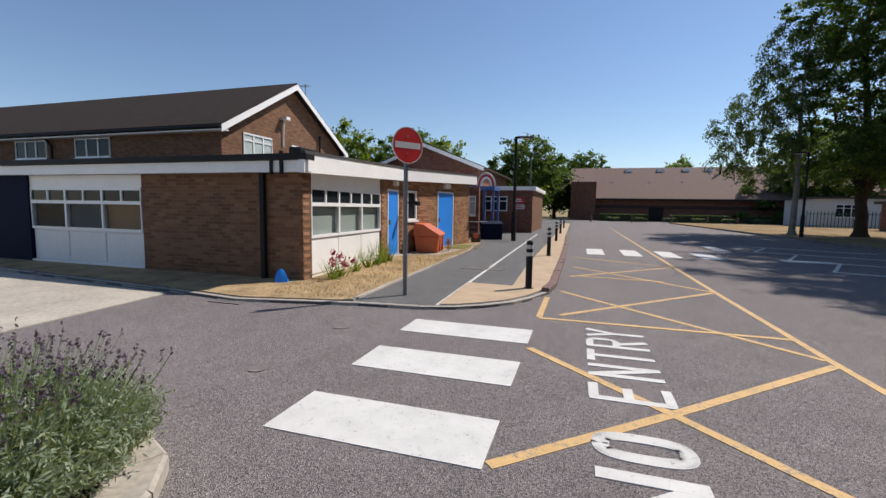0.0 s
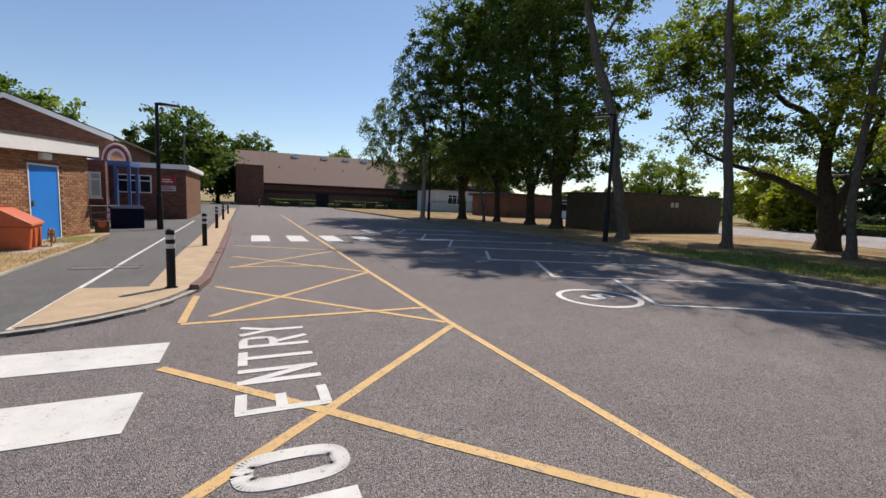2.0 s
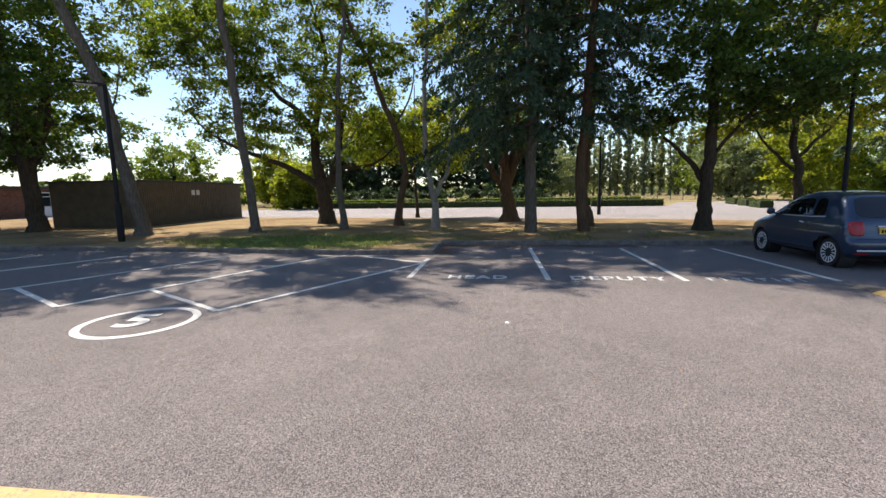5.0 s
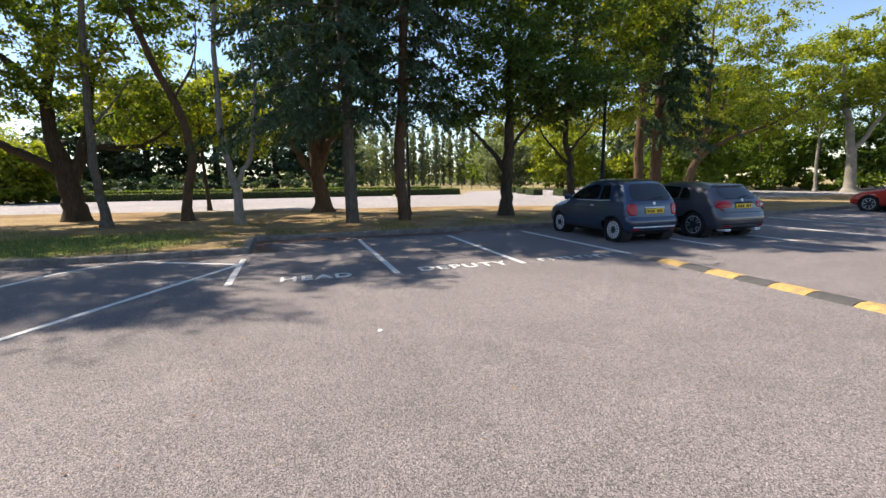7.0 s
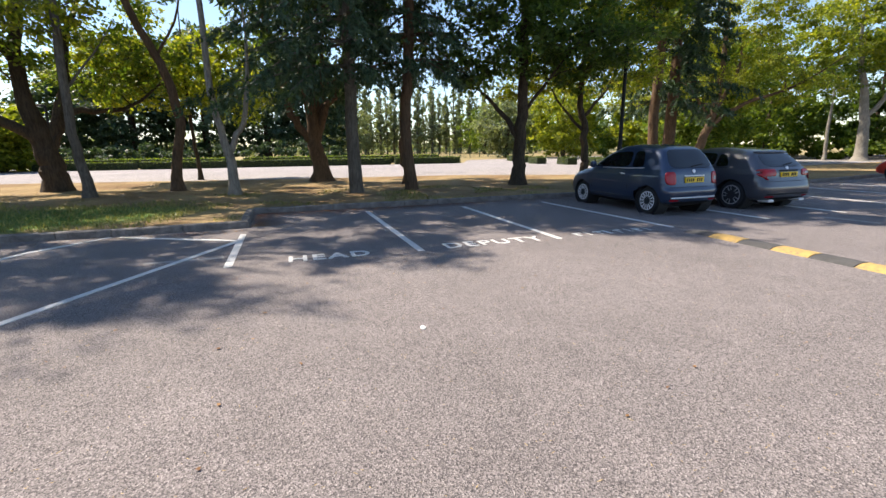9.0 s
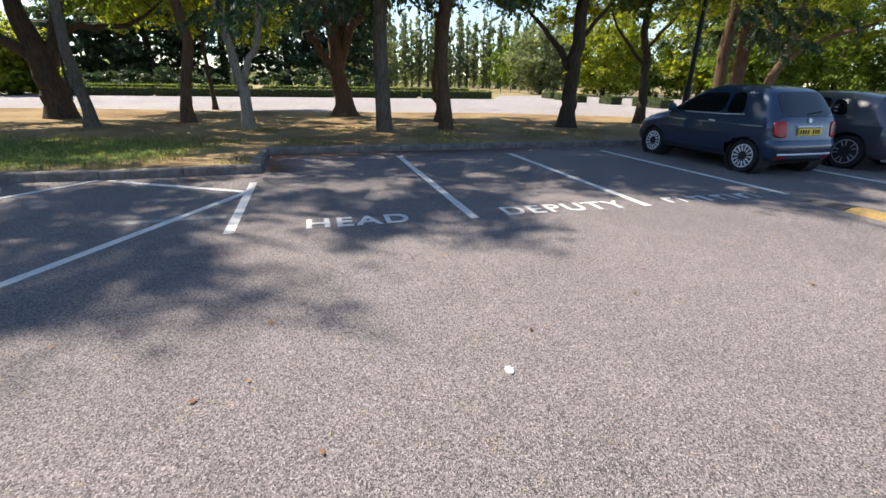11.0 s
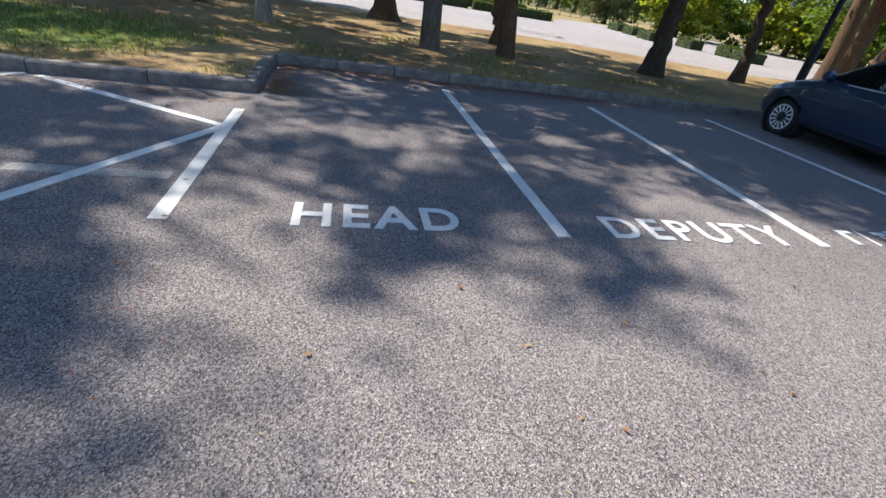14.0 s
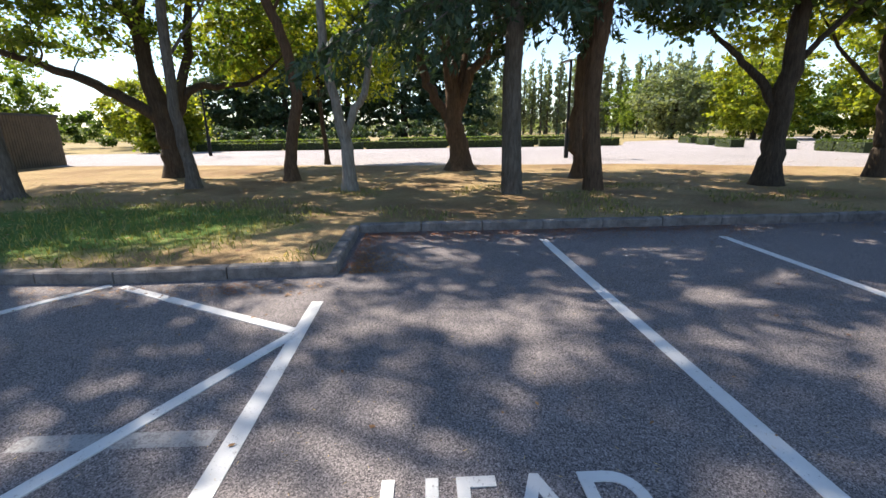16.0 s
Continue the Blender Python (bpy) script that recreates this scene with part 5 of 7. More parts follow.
# ---- cars ----
def rounded_patch(quad, power=4.5, rings=5, seg=36):
    """Points and faces of a round-cornered patch inside four corners given in a plane, anticlockwise from the lower start."""
    pts, faces = [(0.0, 0.0)], []
    for r in range(1, rings + 1):
        for j in range(seg):
            a = 2 * math.pi * j / seg
            c, s = math.cos(a), math.sin(a)
            pts.append((math.copysign(abs(c) ** (2 / power), c) * r / rings, math.copysign(abs(s) ** (2 / power), s) * r / rings))
    for j in range(seg):
        faces.append((0, 1 + j, 1 + (j + 1) % seg))
    for r in range(rings - 1):
        for j in range(seg):
            a, b = 1 + r * seg, 1 + (r + 1) * seg
            faces.append((a + j, b + j, b + (j + 1) % seg, a + (j + 1) % seg))
    q = [np.array(p, float) for p in quad]
    out = []
    for u, v in pts:
        u, v = (u + 1) / 2, (v + 1) / 2
        out.append(q[0] * (1 - u) * (1 - v) + q[1] * u * (1 - v) + q[2] * u * v + q[3] * (1 - u) * v)
    return out, faces


class Shell:
    """The skin of a hatchback, nose to +x, from its side outline (x from the tail, z) and half width by height and length."""

    def __init__(self, length, width, outline, tumble, plan, wheels, arch):
        self.length, self.hw = length, width / 2
        run = smooth_path([(x, z, 0, 0) for x, z in outline + outline[:1]], 9)[:-1]
        sil = np.array([(q[0], q[1]) for q in run])
        rings = [(0, 0.0), (0, 0.35), (0.005, 0.58), (0.014, 0.74), (0.032, 0.855), (0.06, 0.925), (0.1, 0.97), (0.15, 0.992), (0.21, 1.0)]
        half = lambda x, z: self.hw * np.interp(z, *zip(*tumble)) * np.interp(x / length, *zip(*plan))
        rows = []
        for x, z in sil:
            spine = np.array([np.clip(x, 0.55, length - 0.6), 0.6])
            p = np.array([x, z])
            far_ = np.linalg.norm(spine - p)
            row = []
            for d, f in rings:
                q = p + (spine - p) * min(1.0, d / far_)
                row.append((q[0], half(*q) * f, q[1]))
            q0 = np.array([row[-1][0], row[-1][2]])
            for k in np.linspace(0, 1, 31)[1:]:
                q = q0 + (spine - q0) * k
                row.append((q[0], half(*q), q[1]))
            rows.append(row)
        m = len(rows[0])
        grid = [[(x - length / 2, -y, z) for x, y, z in row[:0:-1]] + [(x - length / 2, y, z) for x, y, z in row] for row in rows]
        w = len(grid[0])
        v = [list(p) for row in grid for p in row]
        dead = set()
        for i, p in enumerate(v):
            if abs(p[1]) > self.hw * 0.55:
                for wx, wz in wheels:
                    d = np.array([p[0] - wx, p[2] - wz])
                    n = np.linalg.norm(d)
                    if n < arch:
                        if n < arch * 0.9:
                            dead.add(i)
                        d = d / (n + 1e-9) * arch
                        p[0], p[2] = wx + d[0], wz + d[1]
        n = len(rows)
        f = []
        for i in range(n):
            for j in range(w - 1):
                q = (i * w + j, i * w + j + 1, ((i + 1) % n) * w + j + 1, ((i + 1) % n) * w + j)
                if sum(k in dead for k in q) < 2:
                    f.append(q)
        self.geo = Geo().add(v, f)
        self.tree = BVHTree.FromPolygons([Vector(p) for p in self.geo.v], self.geo.f)

    def hit(self, start, way, off):
        place, normal, _, _ = self.tree.ray_cast(Vector(start), Vector(way).normalized())
        if place is None:
            place, normal, _, _ = self.tree.find_nearest(Vector(start) + Vector(way))
        if normal.dot(Vector(way)) > 0:
            normal = -normal
        return place + normal * off

    def on_side(self, quad, s, off=0.005, power=4.5):
        pts, f = rounded_patch(quad, power)
        return Geo().add([self.hit((x - self.length / 2, s * 2, z), (0, -s, 0), off) for x, z in pts], f if s < 0 else [q[::-1] for q in f])

    def on_end(self, quad, e, off=0.005, power=4.5, skew=0.0):
        """A patch on the tail (e = -1) or nose (e = 1), corners as (y, z)."""
        pts, f = rounded_patch(quad, power)
        way = Vector((-e, -skew, 0)).normalized()
        return Geo().add([self.hit(Vector((e * self.length / 2, y, z)) - way * 1.2, way, off) for y, z in pts], f)

    def line(self, pts, s, off=0.002):
        return [self.hit((x - self.length / 2, s * 2, z), (0, -s, 0), off) for x, z in pts]

    def tail_line(self, pts, off=0.004):
        return [self.hit((-self.length / 2 - 1, y, z), (1, 0, 0), off) for y, z in pts]


def car(label, at, turn, paint, length, width, outline, tumble, plan, axles, wheel_r, windows, belt, hatch, screen, lamps, plate_z, seams, handle, mirror, rim, spokes, twin=False, bright=True):
    """A hatchback with its glass, wheels, lamps and trim; lengths from the tail in metres."""
    ob = thing("car", label, "car", at, turn)
    hw = width / 2
    wheels = [(a - length / 2, wheel_r) for a in axles]
    sh = Shell(length, width, outline, tumble, plan, wheels, wheel_r + 0.045)
    part("body", sh.geo, paint, ob, "painted body shell", smooth=True)
    part("underside", Geo().box(-length / 2 + 0.3, -hw * 0.6, 0.16, length / 2 - 0.35, hw * 0.6, 0.4), BLACK, ob, bevel=0.02)
    for s in (-1, 1):
        for quad in windows:
            part("side_window", sh.on_side(quad, s), GLASS_CAR, ob, "dark side window", smooth=True)
        part("window_trim", Geo().tube(sh.line(belt, s, 0.006), 0.009, 6), ALLOY if bright else BLACK, ob, smooth=True)
        for seam in seams:
            part("door_seam", Geo().tube(sh.line(seam, s, -0.001), 0.0045, 5), BLACK, ob)
        hx, hz = handle
        part("door_handle", Geo().tube(sh.line([(hx, hz), (hx + 0.04, hz), (hx + 0.12, hz + 0.004), (hx + 0.16, hz + 0.004)], s, 0.018), [0.006, 0.014, 0.014, 0.006], 8), ALLOY if bright else paint, ob, smooth=True)
        m0 = sh.line([mirror], s, 0.0)[0]
        part("mirror", Geo().tube([m0, m0 + Vector((0.0, s * 0.06, 0.03)), m0 + Vector((0.0, s * 0.09, 0.06)), m0 + Vector((0, s * 0.13, 0.065)), m0 + Vector((0, s * 0.19, 0.065)), m0 + Vector((0.0, s * 0.21, 0.065))], [0.02, 0.025, 0.07, 0.085, 0.07, 0.03], 12), paint, ob, "door mirror", smooth=True)
        part("sill", Geo().tube(sh.line([(x, 0.215) for x in np.linspace(axles[0] + wheel_r + 0.1, axles[1] - wheel_r - 0.1, 8)], s, -0.01), 0.03, 8), BLACK, ob, smooth=True)
        part("rubbing_strip", Geo().tube(sh.line([(x, 0.36) for x in np.linspace(axles[0] + wheel_r + 0.12, axles[1] - wheel_r - 0.12, 10)], s, 0.0), 0.008, 6), paint, ob, smooth=True)
        y0, y1, z0, z1, skew = lamps
        lamp = part("tail_light", sh.on_end([(s * y0, z0), (s * y1, z0 + 0.01), (s * y1 * 0.98, z1), (s * y0 * 0.97, z1)], -1, 0.012, 4.0, -s * skew), LAMP_RED, ob, "red tail light", smooth=True)
        lamp.modifiers.new("thick", "SOLIDIFY").thickness = 0.02
        a0, a1, b0, b1 = y0 + (y1 - y0) * 0.3, y0 + (y1 - y0) * 0.62, z0 + (z1 - z0) * 0.3, z0 + (z1 - z0) * 0.62
        part("lens", sh.on_end([(s * a0, b0), (s * a1, b0), (s * a1, b1), (s * a0, b1)], -1, 0.0165, 4.0, -s * skew), paint if bright else GREY_SIGN, lamp, smooth=True)
        part("reflector", sh.on_end([(s * hw * 0.5, 0.315), (s * hw * 0.74, 0.315), (s * hw * 0.74, 0.35), (s * hw * 0.5, 0.35)], -1, 0.012, 5, -s * 0.3), LAMP_RED, ob, "red bumper reflector", smooth=True)
        part("headlight", sh.on_end([(s * hw * 0.5, 0.6), (s * hw * 0.8, 0.62), (s * hw * 0.78, 0.76), (s * hw * 0.55, 0.74)], 1, 0.01, 3, -s * 0.5), GREY_SIGN, ob, "clear headlight", smooth=True)
    part("rear_window", sh.on_end(hatch, -1, 0.006, 6), GLASS_CAR, ob, "dark rear window", smooth=True)
    part("windscreen", sh.on_end(screen, 1, 0.006, 6), GLASS_CAR, ob, "windscreen", smooth=True)
    for wx, wz in wheels:
        for s in (-1, 1):
            c, ax = Vector((wx, s * (hw - 0.255), wheel_r)), Vector((0, s, 0))
            part("wheel_arch", Geo().disc(Vector((wx, s * (hw - 0.36), wz)), ax, wheel_r + 0.06, 0.17, 36), RUBBER, ob, "dark wheel arch")
            part("wheel_arch", Geo().disc(Vector((wx, s * (hw - 0.2), wz)), ax, wheel_r + 0.06, 0.14, 36, wheel_r + 0.045), RUBBER, ob, "dark arch lip")
            wheel = part("wheel", Geo().tube([c, c + ax * 0.02, c + ax * 0.15, c + ax * 0.185, c + ax * 0.192, c + ax * 0.15], [wheel_r * 0.94, wheel_r, wheel_r, wheel_r * 0.95, wheel_r * 0.7, wheel_r * 0.68], 40), RUBBER, ob, "black tyre", smooth=True)
            rr = wheel_r * 0.71
            part("rim", Geo().disc(c + ax * 0.168, ax, rr, 0.024, 36, rr * 0.9), rim, wheel, "alloy rim", smooth=True)
            part("hub", Geo().tube([c + ax * 0.155, c + ax * 0.182, c + ax * 0.188], [rr * 0.3, rr * 0.28, rr * 0.2], 20), rim, wheel, smooth=True)
            for j in range(spokes):
                for q in ((-0.13, 0.13) if twin else (0.0,)):
                    a = 2 * math.pi * j / spokes + q
                    b = 2 * math.pi * j / spokes + q * 1.7
                    e0, e1 = Vector((math.cos(a), 0, math.sin(a))), Vector((math.cos(b), 0, math.sin(b)))
                    k = 0.07 if twin else 0.095
                    part("spoke", Geo().tube([c + e0 * rr * 0.24 + ax * 0.168, c + e1 * rr * 0.55 + ax * 0.18, c + e1 * rr * 0.92 + ax * 0.178], [rr * k * 0.8, rr * k, rr * k * 1.15], 6), rim, wheel, smooth=True)
    # tail
    tx = sh.tail_line([(0, plate_z)], 0.0)[0].x
    pl = part("number_plate", Geo().box(tx - 0.03, -0.26, plate_z - 0.056, tx + 0.06, 0.26, plate_z + 0.056), YELLOW_PLATE, ob, "yellow rear number plate", bevel=0.004)
    for j in range(8):
        if j != 4:
            part("plate_bar", Geo().box(tx - 0.033, 0.2 - 0.058 * j, plate_z - 0.034, tx - 0.028, 0.2 - 0.058 * j + 0.036, plate_z + 0.034), BLACK, pl)
    part("grab_strip", Geo().tube([p + Vector((-0.012, 0, 0)) for p in sh.tail_line([(y, plate_z + 0.085) for y in np.linspace(-0.28, 0.28, 7)])], 0.017, 8), ALLOY if bright else BLACK, ob, "bright strip over the plate", smooth=True)
    part("bumper_crease", Geo().tube(sh.tail_line([(y, plate_z - 0.15) for y in np.linspace(-hw * 0.78, hw * 0.78, 17)], -0.001), 0.006, 5), BLACK, ob)
    part("bumper_trim", Geo().tube(sh.tail_line([(y, 0.385) for y in np.linspace(-hw * 0.74, hw * 0.74, 17)], 0.004), 0.017, 8), ALLOY if bright else BLACK, ob, "bumper strip", smooth=True)
    part("bumper_skirt", sh.on_end([(-hw * 0.62, 0.2), (hw * 0.62, 0.2), (hw * 0.66, 0.3), (-hw * 0.66, 0.3)], -1, 0.006, 6), BLACK, ob, "black lower bumper", smooth=True)
    for z in (hatch[0][1] - 0.012,):
        part("hatch_seam", Geo().tube(sh.tail_line([(y, z) for y in np.linspace(hatch[0][0], hatch[1][0], 9)], 0.001), 0.006, 5), BLACK, ob)
    if not bright:
        for s in (-1, 1):
            part("exhaust", Geo().box(-length / 2 + 0.04, s * 0.5 - 0.09, 0.2, -length / 2 + 0.3, s * 0.5 + 0.09, 0.26), ALLOY, ob, "bright exhaust trim", bevel=0.015)
        sp = sh.tail_line([(y, hatch[2][1] + 0.03) for y in np.linspace(-hw * 0.6, hw * 0.6, 11)], 0.0)
        part("spoiler", Geo().tube([p + Vector((0.0, 0, 0.012)) for p in sp], [0.02] + [0.035] * 9 + [0.02], 8), paint, ob, "roof spoiler", smooth=True)
    bz = (hatch[0][1] + plate_z + 0.1) / 2
    part("badge", Geo().disc(sh.tail_line([(0, bz)])[0], (-1, 0, 0.3), 0.04, 0.015, 20), ALLOY, ob)
    wp = sh.tail_line([(0.02, hatch[0][1] + 0.02), (-0.3, hatch[0][1] + 0.06)], 0.015)
    part("wiper", Geo().tube(wp, 0.01, 6), BLACK, ob)
    ap = Vector((-length / 2 + 0.75, 0, max(z for x, z in outline) - 0.02))
    part("aerial", Geo().tube([ap, ap + Vector((-0.12, 0, 0.15))], 0.006, 5), BLACK, ob)
    return ob


def car_paint(name, colour):
    n = Nodes(name, 0.34, 0.4, 0.5)
    n.b.inputs["Coat Weight"].default_value = 1.0
    n.b.inputs["Coat Roughness"].default_value = 0.03
    return n.done(n.ramp(n.noise(300, 2), [(0.3, tuple(c * 0.85 for c in colour)), (0.7, tuple(c * 1.2 for c in colour))]))


LAMP_RED = plain("tail_light_red", (0.36, 0.012, 0.018), 0.15, vary=0.1, scale=9)
YELLOW_PLATE = plain("yellow_plate", (0.75, 0.5, 0.03), 0.35, vary=0.05)
ALLOY = plain("silver_alloy", (0.72, 0.72, 0.74), 0.35, 0.2, vary=0.1)
DARK_ALLOY = plain("machined_dark_alloy", (0.4, 0.4, 0.42), 0.35, 0.4, vary=0.1)
SMALL_TUMBLE = [(0.15, 0.9), (0.3, 0.965), (0.5, 0.995), (0.68, 1.0), (0.85, 0.985), (0.98, 0.95), (1.1, 0.89), (1.4, 0.745), (1.55, 0.66)]
car("small slate-blue hatchback parked nose to the kerb", (11.74, -5.93, 0), 1, car_paint("slate_blue_metallic", (0.018, 0.04, 0.085)), 3.55, 1.66,
    [(0.5, 0.2), (0.22, 0.21), (0.07, 0.27), (0.015, 0.4), (0.0, 0.52), (0.04, 0.62), (0.07, 0.76), (0.1, 0.92), (0.16, 1.05), (0.29, 1.24), (0.42, 1.4), (0.58, 1.475), (0.85, 1.515), (1.2, 1.53), (1.55, 1.515), (1.85, 1.44), (2.15, 1.28), (2.45, 1.09), (2.65, 0.99), (2.95, 0.92), (3.25, 0.82), (3.43, 0.7), (3.52, 0.55), (3.55, 0.42), (3.5, 0.28), (3.35, 0.21), (3.0, 0.2), (1.8, 0.2)],
    SMALL_TUMBLE, [(0.0, 0.9), (0.08, 0.955), (0.2, 1.0), (0.75, 1.0), (0.88, 0.95), (1.0, 0.84)], (0.56, 2.86), 0.295,
    [[(0.73, 1.03), (1.1, 1.015), (1.12, 1.375), (0.86, 1.37)], [(1.17, 1.012), (2.5, 1.0), (1.86, 1.335), (1.19, 1.38)]], [(0.7, 1.01), (1.1, 0.99), (1.8, 0.985), (2.5, 0.975)],
    [(-0.6, 1.02), (0.6, 1.02), (0.5, 1.4), (-0.5, 1.4)], [(-0.58, 1.06), (0.58, 1.06), (0.48, 1.42), (-0.48, 1.42)], (0.5, 0.69, 0.66, 0.93, 0.25), 0.76,
    [[(1.14, 0.98), (1.13, 0.8), (1.16, 0.55), (1.25, 0.34)], [(2.42, 0.97), (2.46, 0.8), (2.44, 0.5), (2.4, 0.34)], [(1.25, 0.34), (1.8, 0.33), (2.4, 0.34)]], (1.24, 0.86), (2.3, 0.99), ALLOY, 14)
LOW_TUMBLE = [(0.15, 0.9), (0.3, 0.97), (0.5, 1.0), (0.68, 1.0), (0.82, 0.985), (0.93, 0.94), (1.05, 0.87), (1.3, 0.73), (1.45, 0.64)]
LOW_PLAN = [(0.0, 0.88), (0.07, 0.95), (0.18, 1.0), (0.75, 1.0), (0.88, 0.95), (1.0, 0.8)]
LOW_OUTLINE = [(0.6, 0.2), (0.25, 0.22), (0.08, 0.28), (0.015, 0.4), (0.0, 0.52), (0.03, 0.62), (0.08, 0.76), (0.11, 0.9), (0.2, 1.0), (0.36, 1.14), (0.52, 1.27), (0.62, 1.34), (0.95, 1.4), (1.4, 1.43), (1.9, 1.42), (2.3, 1.34), (2.7, 1.14), (3.0, 1.0), (3.3, 0.93), (3.75, 0.84), (4.05, 0.72), (4.22, 0.56), (4.25, 0.42), (4.2, 0.28), (4.0, 0.21), (3.5, 0.2), (2.0, 0.2)]
LOW_WINDOWS = [[(0.95, 0.99), (1.3, 0.975), (1.3, 1.28), (1.1, 1.24)], [(1.34, 0.972), (2.05, 0.955), (2.03, 1.3), (1.36, 1.29)], [(2.1, 0.953), (2.95, 0.94), (2.35, 1.25), (2.1, 1.3)]]
LOW_SEAMS = [[(1.32, 0.95), (1.2, 0.7), (1.25, 0.5), (1.3, 0.34)], [(2.07, 0.93), (2.06, 0.6), (2.05, 0.34)], [(2.9, 0.92), (2.96, 0.7), (2.92, 0.34)]]
for label, at, turn, paint_, rim_, n_ in (("dark grey family hatchback parked beside the blue car", (11.82, -8.42, 0), 1, car_paint("grey_metallic", (0.065, 0.07, 0.085)), DARK_ALLOY, 5),
                                          ("bright red hatchback parked by the far kerb", (12.6, -21.5, 0), 2, car_paint("bright_red", (0.45, 0.02, 0.015)), DARK_ALLOY, 7)):
    car(label, at, turn, paint_, 4.25, 1.78, LOW_OUTLINE, LOW_TUMBLE, LOW_PLAN, (0.78, 3.43), 0.325, LOW_WINDOWS, [(0.95, 0.965), (1.5, 0.945), (2.2, 0.93), (2.9, 0.915)],
        [(-0.6, 1.0), (0.6, 1.0), (0.5, 1.27), (-0.5, 1.27)], [(-0.62, 1.02), (0.62, 1.02), (0.5, 1.32), (-0.5, 1.32)], (0.4, 0.78, 0.78, 0.93, 0.3), 0.82, LOW_SEAMS, (1.42, 0.83), (2.72, 0.95), rim_, n_, n_ == 5, False)


# ---- trees on the verge ----
V = VERGE_Z
tree("birch_tree", "weeping silver birch with hanging grey-green foliage", (13.4, 34.8, V), [(0, 0, 0, 0.19), (0.1, 0.1, 4, 0.16), (0, 0.2, 9, 0.1), (0.2, 0.2, 14, 0.02)],
     [(-0.4, 0.4, 11.2, 1.9, 1.9, 3.0), (-1.9, 0.9, 6.8, 2.9, 2.8, 3.0), (-1.4, 0.8, 9.0, 2.6, 2.4, 2.8)], LEAF_BIRCH, BARK_PALE, (), 110, 240, 0.13, 0.55, 0.5, 0.75, 0.2)
for at, h, g, ln in (((17.1, 34.8, V), 17.0, 0.33, (-0.4, 0.5)), ((18.6, 31.4, V), 18.5, 0.24, (-0.6, -0.3)), ((19.2, 27.6, V), 20.5, 0.33, (-1.0, 0.4)), ((18.4, 23.5, V), 21.5, 0.36, (-1.2, 0.3))):
    tree("lime_tree", "tall dense dark green tree on the verge", at, [(0, 0, 0, g), (ln[0] * 0.1, 0.08, 2.4, g * 0.88), (ln[0] * 0.4, ln[1] * 0.3, 7, g * 0.62), (ln[0], ln[1], h * 0.7, g * 0.35), (ln[0], ln[1], h * 0.96, 0.03)],
         [(-0.4, 0, h * 0.6, 4.0, 3.9, h * 0.33), (0.2, 0, 5.6, 4.6, 4.5, 2.7), (-1.2, 0, h * 0.84, 3.6, 3.6, 3.0)], LEAF_DARK, BARK_DARK,
         ([(0, 0, 2.3, g * 0.55), (0.8, 0.4, 4.6, g * 0.42), (1.8, 0.6, 8.5, 0.05)], [(0, 0, 2.6, g * 0.5), (-0.9, 0.7, 5, g * 0.36), (-1.6, 1.0, 8.5, 0.05)], [(0, 0, 2.5, g * 0.5), (0.1, -1.0, 5, g * 0.36), (0.2, -1.9, 9, 0.05)]),
         230, 200, 0.2, 0.85, 0.6, group="lime trees along the verge", start=0.15)
tree("young_tree", "thin slanting young tree with russet leaves", (16.3, 29.5, V), [(0, 0, 0, 0.1), (-0.1, 0.35, 2, 0.085), (0, 1.0, 4.6, 0.05), (0.1, 1.3, 6.4, 0.01)], [(0, 1.0, 4.8, 1.6, 1.6, 1.6)], LEAF_MID, BARK_GREY, ([(0, 0.1, 0.8, 0.06), (0.1, -0.2, 2.2, 0.045), (0.2, -0.4, 4.2, 0.01)],), 26, 150, 0.15)
tree("leaning_tree", "tall leaning grey trunk with a sparse high crown", (16.5, 16.1, V), [(0, 0, 0, 0.25), (-0.33, 0.35, 2.88, 0.235), (-0.63, 0.67, 5.85, 0.215), (-1.22, 1.3, 8.7, 0.18), (-1.6, 2.2, 12.5, 0.13), (-1.7, 2.9, 16.4, 0.04)],
     [(-1.0, 2.7, 15.2, 2.4, 2.4, 1.5), (-0.4, 1.4, 12.6, 2.5, 2.5, 1.6), (-1.6, 3.8, 12.6, 2.4, 2.6, 1.8), (1.2, 1.6, 8.2, 2.6, 2.8, 1.8), (0.6, 3.6, 6.4, 1.8, 1.8, 1.2), (-1.1, -0.5, 15.5, 1.4, 1.4, 0.7)], LEAF_MID, BARK_GREY,
     ([(-0.5, 0.5, 4.6, 0.05), (0.5, 1.0, 5.9, 0.03), (1.4, 1.6, 7.4, 0.012)], [(-1.2, 1.3, 9.0, 0.07), (0.2, 0.8, 11.8, 0.05), (-0.6, -0.4, 15.6, 0.015)]), 126, 190, 0.15, 0.75, 0.5, start=0.42)
